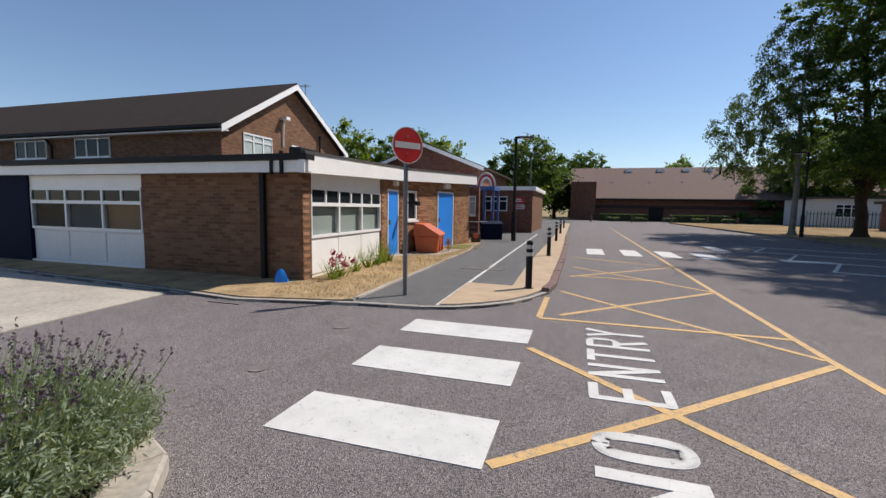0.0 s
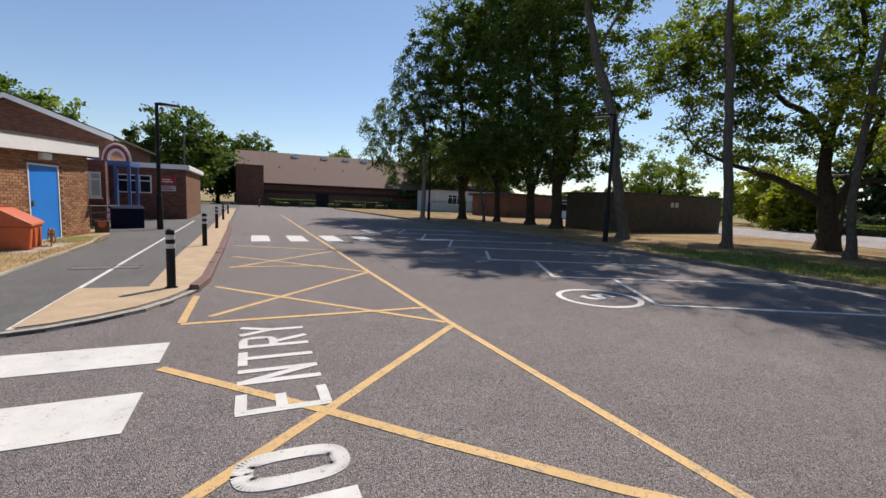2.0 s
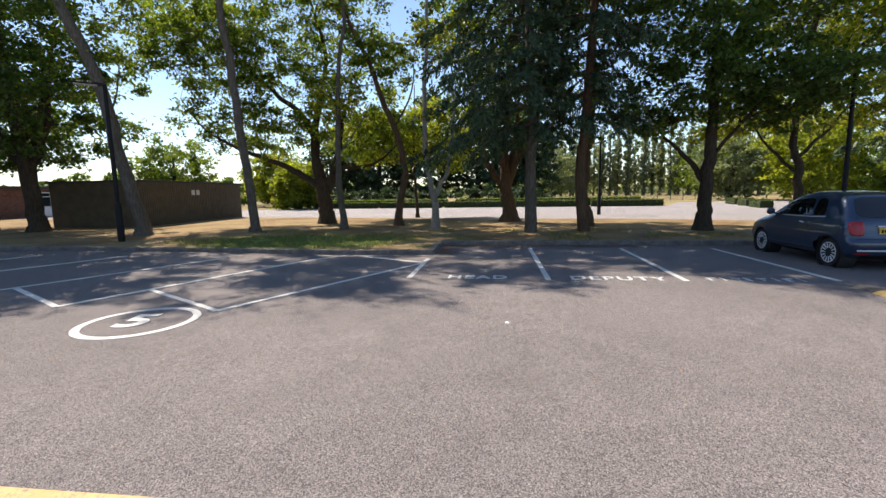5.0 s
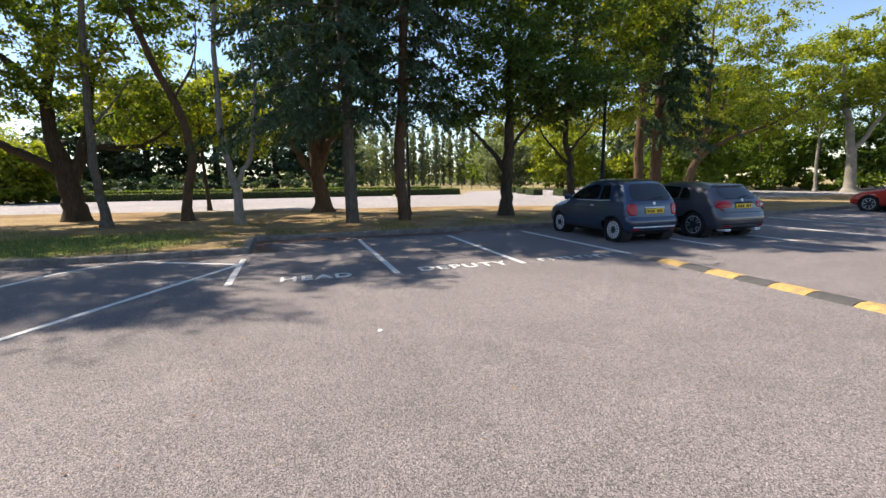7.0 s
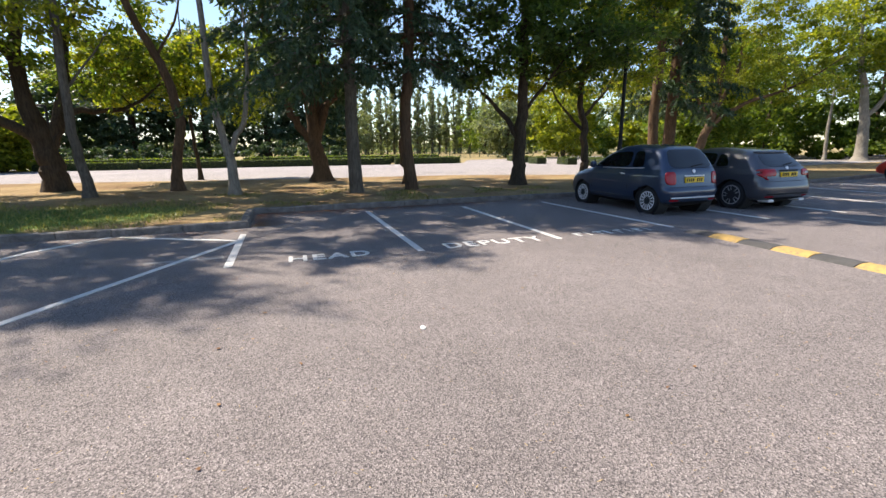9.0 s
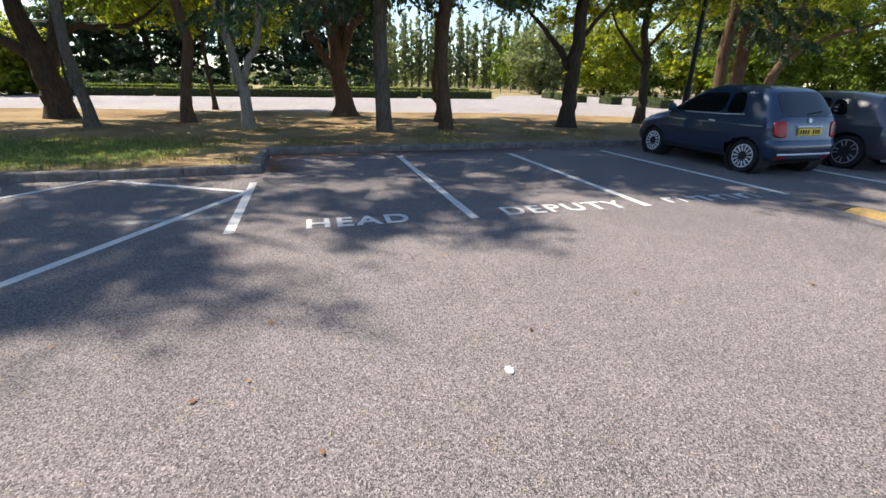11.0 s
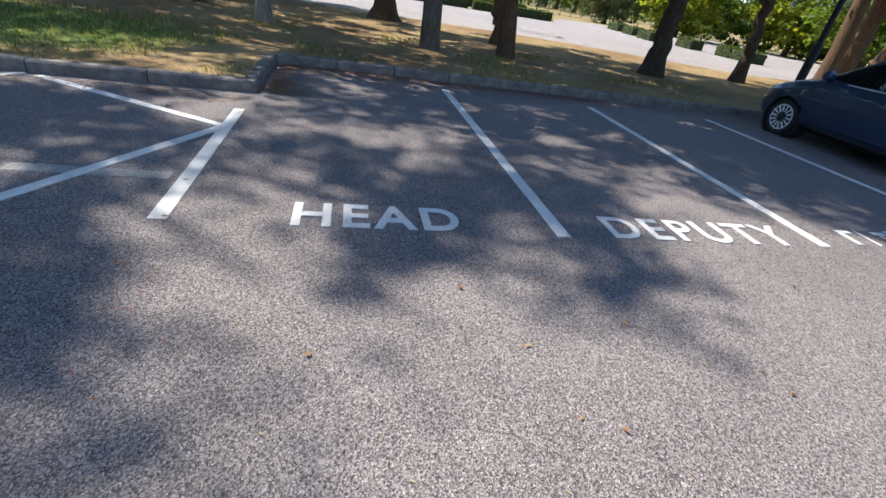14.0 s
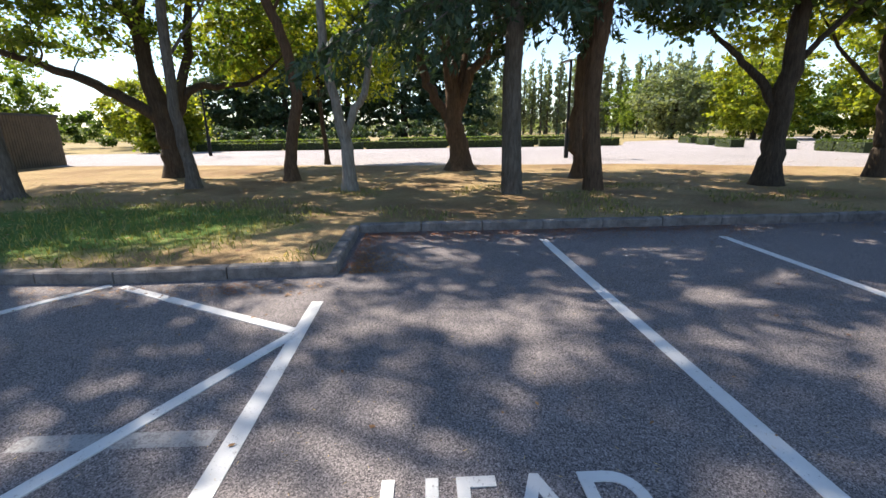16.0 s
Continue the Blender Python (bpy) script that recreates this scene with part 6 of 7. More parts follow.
tree("ash_tree", "tall slender straight ash with an airy crown", (17.9, 12.0, V), [(0, 0, 0, 0.185), (-0.13, 0.2, 3.56, 0.17), (-0.27, 0.43, 7.12, 0.15), (-0.4, 0.6, 10, 0.12), (-0.3, 0.3, 16.4, 0.03)],
     [(-0.2, 1.4, 14.6, 1.9, 1.7, 1.4), (-0.4, 0.9, 11.8, 2.0, 2.2, 1.2), (-0.9, 1.5, 16.2, 1.2, 1.2, 0.6), (-0.7, 1.3, 15.6, 1.1, 1.1, 0.6), (-0.1, -1.0, 16.1, 0.75, 0.75, 0.6), (0.2, -1.1, 15.3, 0.7, 0.7, 0.6), (1.0, 2.0, 8.7, 2.0, 2.2, 1.2)], LEAF_MID, BARK_GREY,
     ([(-0.3, 0.45, 6.0, 0.045), (0.5, 1.1, 7.2, 0.03), (1.2, 2.0, 8.6, 0.012)],), 100, 200, 0.14, 0.65, start=0.4)
tree("oak_tree", "broad spreading oak with low sweeping limbs", (22.7, 10.8, V), [(0, 0, 0, 0.4), (-0.04, 0.1, 1.3, 0.37), (-0.08, 0.2, 2.2, 0.33), (-0.2, 0.4, 3.6, 0.22), (-0.15, 0.2, 5.6, 0.17), (0.1, -0.3, 8.6, 0.1), (-0.3, 0.6, 12.6, 0.02)],
     [(-0.2, 0.6, 10.2, 3.4, 3.8, 2.4), (-1.8, 4.6, 8.2, 2.6, 3.4, 2.2), (-1.4, 3.6, 5.0, 2.2, 3.4, 1.4), (-0.4, 6.4, 10.6, 2.4, 2.6, 2.0), (-1.1, 2.0, 4.6, 1.8, 2.4, 1.1), (0.9, -1.5, 4.5, 1.6, 1.7, 0.9), (1.0, -2.6, 4.9, 2.2, 2.4, 1.3), (-1.4, 0.6, 6.6, 2.4, 3.0, 1.2), (1.2, -2.2, 8.2, 2.2, 2.4, 1.6)], LEAF_MID, BARK_DARK,
     ([(-0.1, 0.2, 1.75, 0.2), (-0.49, 0.95, 2.5, 0.17), (-0.9, 1.8, 3.05, 0.14), (-1.5, 3.1, 3.6, 0.1), (-2.2, 4.9, 4.6, 0.05), (-2.5, 6.0, 6.2, 0.015)],
      [(0.05, -0.1, 1.6, 0.17), (0.3, -0.53, 2.75, 0.13), (0.9, -1.56, 2.95, 0.1), (1.5, -2.7, 3.4, 0.06), (1.9, -3.8, 4.6, 0.015)],
      [(-0.1, 0.2, 2.1, 0.2), (-0.3, 0.66, 5.1, 0.15), (-0.95, 2.2, 6.75, 0.1), (-1.7, 3.95, 8.8, 0.03)],
      [(0.05, -0.1, 2.0, 0.18), (0.42, -0.73, 3.9, 0.14), (0.55, -1.0, 5.7, 0.11), (1.1, -2.0, 8.4, 0.03)]), 235, 190, 0.16, 0.8, 0.5, start=0.5, flare=1.6)
tree("slim_tree", "slim leaning tree with sparse yellow-green leaves", (19.3, 8.55, V), [(0, 0, 0, 0.15), (-0.05, 0.12, 2.0, 0.13), (-0.04, 0.05, 4.8, 0.11), (0.04, -0.1, 7.3, 0.09), (0.15, -0.35, 9.6, 0.07), (0.0, 0.3, 17, 0.02)],
     [(-0.4, 0.8, 14.0, 2.2, 1.9, 1.6), (0, -0.2, 10.4, 1.5, 1.6, 1.1), (0, 0.5, 5.4, 1.5, 1.6, 1.0)], LEAF_BRIGHT, BARK_GREY, ([(-0.05, 0.1, 3.2, 0.04), (0.3, -0.7, 4.4, 0.025), (0.5, -1.3, 5.4, 0.01)],), 52, 150, 0.15, 0.65, start=0.25)
tree("crooked_tree", "crooked brown-trunked tree with thin foliage", (20.8, 6.4, V), [(0, 0, 0, 0.18), (0.03, -0.12, 1.3, 0.165), (0.1, -0.34, 2.5, 0.155), (0.04, -0.1, 4.1, 0.14), (-0.06, 0.25, 4.95, 0.13), (-0.29, 1.11, 7.4, 0.1), (-0.51, 1.98, 9.5, 0.07), (-0.4, 2.6, 13, 0.02)],
     [(-0.3, 2.0, 11.4, 2.6, 2.4, 2.2), (-0.2, 0.4, 7.6, 1.5, 1.5, 0.8)], LEAF_MID, BARK_BROWN, ([(0.0, 0.1, 4.5, 0.05), (0.3, -0.7, 6.2, 0.035), (0.3, -0.9, 8.2, 0.01)],), 38, 170, 0.15, 0.7, start=0.5)
tree("forked_tree", "pale forked trunk with airy yellow-green crown", (18.2, 4.2, V), [(0, 0, 0, 0.15), (0, 0.02, 1.2, 0.14), (-0.05, 0.2, 2.1, 0.105), (-0.06, 0.33, 3.2, 0.1), (-0.06, 0.36, 5.7, 0.08), (-0.03, 0.17, 8.8, 0.06), (0.1, 0.5, 15.4, 0.02)],
     [(0.1, 0.4, 11.8, 1.9, 1.7, 1.2), (0.1, 0.6, 14.6, 1.8, 1.8, 1.2), (0.2, -0.4, 7.4, 1.4, 1.3, 0.7)], LEAF_BRIGHT, BARK_PALE, ([(0, 0.03, 1.3, 0.1), (0.06, -0.36, 2.05, 0.085), (0.12, -0.63, 2.95, 0.075), (0.2, -0.8, 5.0, 0.045), (0.3, -0.6, 7.4, 0.015)],), 66, 180, 0.15, 0.7, start=0.5)
tree("chestnut_tree", "stout many-limbed tree with flared roots", (23.4, 1.2, V), [(0, 0, 0, 0.36), (0.01, 0.17, 1.4, 0.33), (0.02, 0.24, 2.2, 0.27), (0.01, 0.24, 3.8, 0.2), (0.01, 0.13, 5.5, 0.16), (0, 0, 9, 0.09), (0, 0.2, 13, 0.02)],
     [(0, 0, 10, 3.4, 4.2, 3.4), (0, 0.4, 6.2, 2.6, 3.2, 1.3)], LEAF_DARK, BARK_BROWN,
     ([(0.02, 0.22, 1.7, 0.2), (0.05, 0.85, 2.4, 0.17), (0.08, 1.3, 3.5, 0.15), (0.1, 1.4, 4.9, 0.12), (-0.6, 2.4, 8.5, 0.03)],
      [(0, 0.1, 1.8, 0.2), (-0.02, -0.33, 2.9, 0.17), (-0.06, -0.99, 4.1, 0.14), (-0.1, -1.43, 5.5, 0.11), (0.4, -2.2, 8.8, 0.03)],
      [(0, 0.2, 2.2, 0.14), (-0.5, 0.6, 4.2, 0.11), (-1.0, 0.8, 8.5, 0.03)], [(0, 0.2, 2.3, 0.13), (0.3, -0.3, 4.4, 0.1), (0.8, -0.6, 8.6, 0.03)]), 120, 190, 0.17, 0.8, 0.5, start=0.4, flare=2.2)
tree("backlit_maple", "small bright yellow-green maple glowing in sun", (27.5, 6.9, V), [(0, 0, 0, 0.1), (0.05, 0.1, 2, 0.085), (-0.1, 0.1, 4.5, 0.06), (0, 0, 8, 0.02)], [(0, 0, 5.4, 2.7, 3.0, 2.2), (-0.6, 2.4, 4.9, 2.0, 2.2, 1.5), (0.3, -2.0, 4.2, 1.8, 1.8, 1.2)], LEAF_BRIGHT, BARK_DARK, (), 90, 170, 0.2, 0.8, 0.5)
conifer("spruce_tree", "tall spruce with drooping dark sprays", (17.2, 0.43, V), [(0, 0, 0, 0.21), (0.01, 0.04, 2.3, 0.195), (0, 0.01, 4, 0.18), (0.1, 0.2, 10, 0.12), (0.1, 0.3, 17, 0.03)], 3.9, 2.7, LEAF_FIR, BARK_GREY, 23, 0.4, 9, 19, 15, (-0.1, 0.95))
conifer("spruce_tree", "tall spruce with a rugged brown trunk", (17.5, -1.5, V), [(0, 0, 0, 0.2), (0.05, 0.14, 1.7, 0.185), (0.04, 0.11, 2.9, 0.18), (0, 0, 4, 0.17), (0.1, -0.3, 10, 0.12), (0.2, -0.5, 18, 0.03)], 4.2, 2.9, LEAF_FIR, BARK_BROWN, 22, 0.4, 9, 18, 15, (0, 0.15))
tree("twin_tree", "straight brown trunk standing close behind the spruce", (20.2, -2.1, V), [(0, 0, 0, 0.22), (0.06, 0.18, 1.1, 0.2), (0.02, 0.05, 3, 0.18), (-0.02, -0.04, 4.7, 0.16), (0, -0.2, 15, 0.03)], [(0, 0, 11.6, 2.7, 2.7, 3.0), (0.2, 0.8, 6.0, 1.8, 2.0, 0.8)], LEAF_DARK, BARK_BROWN, (), 62, 180, 0.16, 0.75, start=0.3)
tree("maple_tree", "sturdy dark-green maple with low forked limbs", (17.75, -5.75, V), [(0, 0, 0, 0.25), (-0.02, -0.02, 1.4, 0.225), (-0.05, -0.08, 2.5, 0.205), (-0.06, -0.1, 4.0, 0.17), (0, -0.1, 7.2, 0.11), (0.2, -0.4, 12.6, 0.03)],
     [(0, -0.2, 8.8, 3.2, 3.6, 2.9), (-0.7, -1.9, 4.8, 2.2, 2.2, 1.0), (0.4, 1.6, 4.7, 2.0, 1.9, 1.0), (-1.2, 0.2, 5.4, 2.0, 2.2, 1.0), (0.6, 1.4, 4.1, 1.7, 1.5, 0.6), (-0.3, -1.6, 4.3, 1.8, 1.6, 0.7)], LEAF_DARK, BARK_DARK,
     ([(0.02, 0.05, 1.75, 0.12), (0.36, 0.47, 2.55, 0.09), (0.62, 0.82, 3.0, 0.07), (0.95, 1.3, 3.7, 0.045), (1.0, 2.2, 5.2, 0.012)], [(-0.05, -0.08, 2.6, 0.075), (-0.6, -0.8, 3.7, 0.05), (-1.0, -1.9, 5.2, 0.015)]), 190, 190, 0.17, 0.75, 0.5, start=0.3)
tree("field_maple", "leaning tree with golden-green leaves", (18.9, -9.5, V), [(0, 0, 0, 0.17), (0.03, 0.0, 1.1, 0.155), (0.12, 0.05, 2.4, 0.14), (0.25, 0.2, 3.6, 0.12), (0.3, -0.3, 8, 0.08), (0.3, -1.2, 13.5, 0.02)],
     [(0, -1.0, 9.5, 3.6, 3.6, 3.6), (1.2, -1.4, 4.6, 2.6, 2.6, 1.2), (1.0, 1.6, 4.2, 1.8, 1.8, 0.9)], LEAF_BRIGHT, BARK_DARK, ([(0.08, 0.02, 2.0, 0.07), (0.6, 0.8, 3.0, 0.05), (1.0, 1.6, 4.4, 0.012)], [(0.15, 0.05, 2.6, 0.07), (0.2, -1.0, 3.7, 0.05), (0.9, -2.2, 5.0, 0.012)]), 150, 180, 0.16, 0.8, 0.5, start=0.3)
conifer("pine_tree", "broad dark pine behind the parked cars", (22.5, -17.5, V), [(0, 0, 0, 0.3), (0, 0, 5, 0.26), (0.1, 0, 10, 0.17), (0, 0, 16, 0.04)], 3.7, 3.4, LEAF_FIR, BARK_BROWN, 16, 0.22, 8, 20, 16, size=0.28)
tree("tall_pine", "tall russet-stemmed pine with a high dark crown", (21.2, -15.2, V), [(0, 0, 0, 0.26), (0.05, 0, 4, 0.22), (-0.1, 0.1, 9, 0.16), (0, 0, 15, 0.03)], [(0, 0, 11.6, 3.0, 3.2, 3.0), (-0.4, 1.4, 7.6, 2.0, 2.0, 1.2)], LEAF_DARK, BARK_BROWN, (), 110, 170, 0.2, 0.8, 0.5, start=0.45)
tree("willow_tree", "spreading tree with fine golden-green foliage", (26.5, -24.0, V), [(0, 0, 0, 0.3), (-0.2, -0.3, 2, 0.27), (-0.4, -0.9, 5, 0.2), (0.2, -1.6, 10, 0.1), (0.5, -2.0, 14, 0.03)],
     [(0, -1.6, 10, 4.8, 5.4, 3.6), (-1.4, -3.6, 5.8, 4.0, 4.4, 1.8), (0.6, 1.8, 5.4, 3.0, 2.8, 1.6)], LEAF_BRIGHT, BARK_BROWN,
     ([(-0.3, -0.5, 2.6, 0.16), (-1.6, -1.8, 4.0, 0.12), (-3.4, -3.6, 4.9, 0.07), (-5.0, -5.0, 6.4, 0.02)], [(-0.3, -0.6, 3.2, 0.15), (-0.2, -2.6, 6.4, 0.1), (1.2, -4.2, 9, 0.03)], [(-0.3, -0.4, 3.0, 0.13), (0.3, 1.2, 5.6, 0.08), (0.8, 2.4, 8.4, 0.02)]), 190, 200, 0.17, 0.85, 0.4, 0.25, 0.3)
tree("plane_tree", "pale-trunked forked tree by the far parking bays", (27.0, -42, V), [(0, 0, 0, 0.42), (0.1, 0.05, 2.4, 0.36), (0.4, 0.2, 5.2, 0.28), (1.1, 0.6, 9.4, 0.14), (1.2, 0.6, 14, 0.03)], [(0.4, 0, 10.5, 4.8, 4.8, 3.2), (-1.6, -0.8, 7.8, 2.8, 2.8, 1.4)], LEAF_BRIGHT, BARK_PALE,
     ([(0.2, 0.1, 3.2, 0.2), (-0.8, -0.5, 5.2, 0.15), (-2.0, -1.1, 8.2, 0.05)],), 120, 170, 0.24, 0.95, start=0.4)
tree("thin_tree", "thin birch stem near the far bays", (29.0, -41, V), [(0, 0, 0, 0.14), (0.05, 0.1, 3, 0.11), (0, 0.3, 7.6, 0.02)], [(0, 0, 6.5, 1.8, 1.8, 1.4)], LEAF_MID, BARK_PALE, (), 24, 120, 0.2)

# ---- woodland and hedges beyond ----
far = [((70, 22, 0), 15, 5), ((72, 14, 0), 17, 5), ((70, 6, 0), 16, 5), ((74, 30, 0), 13, 5), ((72, -1, 0), 15, 4)]
for at, h, r in far:
    far_tree("dark_conifer", "dense dark evergreen beyond the playing court", at, h, 0.5, [(0, 0, h * 0.42, r, r + 1, h * 0.42), (0, 0, h * 0.75, r * 0.6, r * 0.7, h * 0.25)], LEAF_FIR, BARK_DARK, 130, 75, 0.62, 1.3, 0.5, group="dark evergreens beyond the court")
for i in range(48):
    a = radians(-2.0 - 0.62 * i + 0.32 * math.sin(i * 2.3))
    dist = 118 + 9 * math.sin(i * 1.7)
    h = 17.8 + 1.7 * math.sin(i * 2.9)
    far_tree("poplar_tree", "slim upright poplar in a distant row", (7 + dist * math.cos(a), 2 + dist * math.sin(a), 0), h, 0.28, [(0, 0, h * 0.5, 0.95, 0.95, h * 0.44), (0, 0, h * 0.3, 1.2, 1.2, h * 0.25)], LEAF_POPLAR_HAZE, BARK_GREY, 56, 40, 0.5, 0.6, 1.6, 0.1, "row of poplars")
for i, (x, y, h, r, leafy) in enumerate(((52, -30, 9, 4.5, LEAF_BRIGHT), (60, -26, 8, 4, LEAF_POPLAR_HAZE), (44, -36, 10, 4.5, LEAF_BRIGHT), (66, -38, 9, 5, LEAF_MID), (38, -46, 13, 5, LEAF_MID), (30, -54, 16, 6.5, LEAF_DARK), (22, -56, 16, 6.5, LEAF_DARK), (12, -58, 15, 6, LEAF_DARK), (46, -52, 16, 6.5, LEAF_DARK), (36, -60, 17, 7, LEAF_DARK), (32, -30, 10, 4, LEAF_MID), (62, 36, 8, 4, LEAF_BRIGHT), (52, 44, 9, 4.5, LEAF_MID), (46, 24, 5, 2.4, LEAF_BRIGHT), (90, 48, 9, 6, LEAF_MID), (98, -8, 11, 5, LEAF_POPLAR_HAZE), (100, -40, 11, 6, LEAF_MID), (84, -54, 12, 6, LEAF_MID))):
    far_tree("woodland_tree", "leafy tree at the edge of the grounds", (x, y, 0), h, 0.25, [(0, 0, h * 0.56, r, r, h * 0.42), (0, 0, h * 0.28, r * 0.85, r * 0.85, h * 0.2)], leafy, BARK_DARK, 110, 110, 0.36, 1.05, 0.7, 0.12, "trees at the edge of the grounds")
for x, y, h, r, leafy in ((-8, 64, 11, 5, LEAF_DARK), (-2.5, 100, 12, 6, LEAF_DARK), (0.5, 97, 13, 5, LEAF_DARK), (-25, 62, 12, 6, LEAF_DARK), (-33, 55, 12, 6, LEAF_MID), (-4.5, 78, 8, 4, LEAF_DARK), (-9, 76, 8, 4, LEAF_BRIGHT), (18, 98, 11, 3, LEAF_MID), (30, 72, 13, 5, LEAF_DARK), (40, 70, 13, 5, LEAF_DARK), (-18, 50, 9, 4, LEAF_MID)):
    far_tree("background_tree", "rounded green tree behind the buildings", (x, y, 0), h, 0.3, [(0, 0, h * 0.62, r, r, h * 0.4)], leafy, BARK_DARK, 120, 130, 0.4, 1.1, 0.7, 0.25, "trees behind the buildings")

m = 26000
az = rng.uniform(radians(-40), radians(75), m)
ds = rng.uniform(150, 185, m)
tops = 4.5 + 3.0 * np.array([noise.noise(Vector((a * 14, 0.3, 0))) for a in az]) + 1.6 * np.array([noise.noise(Vector((a * 60, 2.3, 0))) for a in az])
c = np.column_stack([7 + ds * np.cos(az), 2 + ds * np.sin(az), rng.uniform(0, 1, m) ** 0.7 * np.maximum(2.0, tops)])
tagged(quads("far_woods", leaves_at(c, 1.3), LEAF_POPLAR_HAZE, kind="stuff"), "hazy line of distant trees beyond the field", "woods")



def wood_belt(label, points, deep, tall, count, leafy, size):
    """Dense understorey along a line, with an uneven top."""
    pts = [np.array(p, float) for p in points]
    lens = [np.linalg.norm(b - a) for a, b in zip(pts, pts[1:])]
    lumps = count // 150
    which = rng.choice(len(lens), lumps, p=np.array(lens) / sum(lens))
    t = rng.uniform(0, 1, lumps)
    xy = np.array([pts[i] + (pts[i + 1] - pts[i]) * k for i, k in zip(which, t)]) + rng.normal(size=(lumps, 2)).clip(-1.5, 1.5) * deep / 2
    tops = tall * (0.75 + 0.45 * np.array([noise.noise(Vector((x * 0.12, y * 0.12, 0))) + 0.6 * noise.noise(Vector((x * 0.5, y * 0.5, 3))) for x, y in xy]))
    mid = np.column_stack([xy, rng.uniform(0.04, 1, lumps) ** 0.8 * tops.clip(0.6, None)])
    wide = rng.uniform(0.5, 1.3, lumps) * min(1.0, tall / 4)
    k = np.repeat(np.arange(lumps), 150)
    d = rng.normal(size=(len(k), 3))
    d /= np.linalg.norm(d, axis=1, keepdims=True)
    c = mid[k] + d * (wide[k] * rng.uniform(0.5, 1.1, len(k)))[:, None] * np.array([1, 1, 0.6])
    c[:, 2] = c[:, 2].clip(0.05, None)
    return tagged(quads("undergrowth", leaf_quads(c, d * 0.5 + np.array([0, 0, -0.3]), size, 0.6), leafy, kind="stuff"), label, "undergrowth")


wood_belt("dense dark green undergrowth at the wood edge", [(70, -44), (46, -58), (24, -62), (2, -64)], 7, 8.5, 60000, LEAF_DARK, 0.5)
wood_belt("golden-green shrubs before the wood", [(52, -34), (40, -42), (30, -50)], 4, 4.0, 12000, LEAF_MID, 0.34)
wood_belt("leafy belt behind the classroom blocks", [(22, 76), (36, 70), (52, 56), (80, 44)], 6, 6.0, 26000, LEAF_DARK, 0.5)
wood_belt("dark shrubs beyond the court hedges", [(62, 34), (60, 20), (58, 6), (57, -4)], 3, 2.6, 16000, LEAF_FIR, 0.34)


def hedge(a, b, h, w, label="clipped low green hedge on the court edge", leafy=LEAF_HEDGE, dens=260):
    a, b = np.array(a, float), np.array(b, float)
    ln = np.linalg.norm(b - a)
    ob = thing("hedge", label, "hedge", (*a, 0.08), 0, "low hedges round the court")
    n = int(dens * ln)
    t, q = rng.uniform(0, 1, n), rng.uniform(-1, 1, (n, 2))
    edge = rng.integers(0, 3, n)
    q[edge == 0, 1] = 1
    q[edge == 1, 0] = np.sign(q[edge == 1, 0])
    dv = (b - a) / ln
    side = np.array([-dv[1], dv[0]])
    xy = np.outer(t * ln, dv) + np.outer(q[:, 0] * w / 2, side)
    z = h / 2 + q[:, 1] * h / 2
    c = np.column_stack([xy, z]) + rng.normal(size=(n, 3)) * 0.05
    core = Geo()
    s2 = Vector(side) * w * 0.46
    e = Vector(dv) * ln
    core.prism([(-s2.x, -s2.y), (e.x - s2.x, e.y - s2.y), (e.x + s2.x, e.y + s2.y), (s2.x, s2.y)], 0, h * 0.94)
    part("core", core, HEDGE_SHADE, ob)
    quads("foliage", leaves_at(c, 0.14), leafy, ob, kind="stuff")
    return ob


# dark filler for the hedge cores: the shade between the leaves as a colour
HEDGE_SHADE = plain("hedge_shade", (0.03, 0.045, 0.015), 0.95, vary=0.4, scale=6)
for a, b in (((46, 22), (45.3, 15)), ((45.2, 14.5), (44.8, 8)), ((44.8, 7.6), (44.4, 1)), ((44.4, 0.6), (43.6, -6)), ((43.5, -6.4), (42.8, -12.5))):
    hedge(a, b, 0.62, 1.0)
for a, b in (((50, 24), (49, 8)), ((49, 7), (48, -12))):
    hedge(a, b, 0.8, 1.2, leafy=LEAF_MID, dens=180)
for x, y, ln in ((36, -17.5, 2.2), (33, -18.5, 2.0), (30, -18.8, 1.4), (28.2, -18.7, 3.4), (40, -18.5, 2.0), (44, -19.5, 2.5)):
    hedge((x, y), (x + ln * 0.9, y - ln * 0.1), 0.55, 0.9, "short clipped hedge block in sun")
for x0, x1 in ((2.6, 9.0), (12, 19), (21, 30)):
    hedge((x0, 68.5), (x1, 68.3), 0.95, 1.3, "hedge in front of the long hall", LEAF_HEDGE, 200)
for k in range(7):
    hedge((3.5 + 3.6 * k, 66.8), (5.2 + 3.6 * k, 66.7), 0.5, 0.9, "pale shrub in front of the long hall", LEAF_POPLAR_HAZE, 150)

goal = thing("football_goal", "white metal goal posts on the field", "goal", (63, 16.2, 0.08))
part("frame", Geo().tube([(0, 0, 0), (0, 0, 1.3), (0, -2.9, 1.3), (0, -2.9, 0)], 0.05, 8), WHITE, goal)
copy_thing(goal, pose(64, 11.6, 0.08))
fence = thing("mesh_fence", "green wire mesh fence at the field edge", "fence", (58, -12, 0))
GREEN_WIRE = plain("green_wire", (0.03, 0.09, 0.06), 0.6, vary=0.1)
for i in range(12):
    part("post", Geo().tube([(1.2 * i, -2.0 * i, 0), (1.2 * i, -2.0 * i, 1.5)], 0.05, 6), GREEN_WIRE, fence)
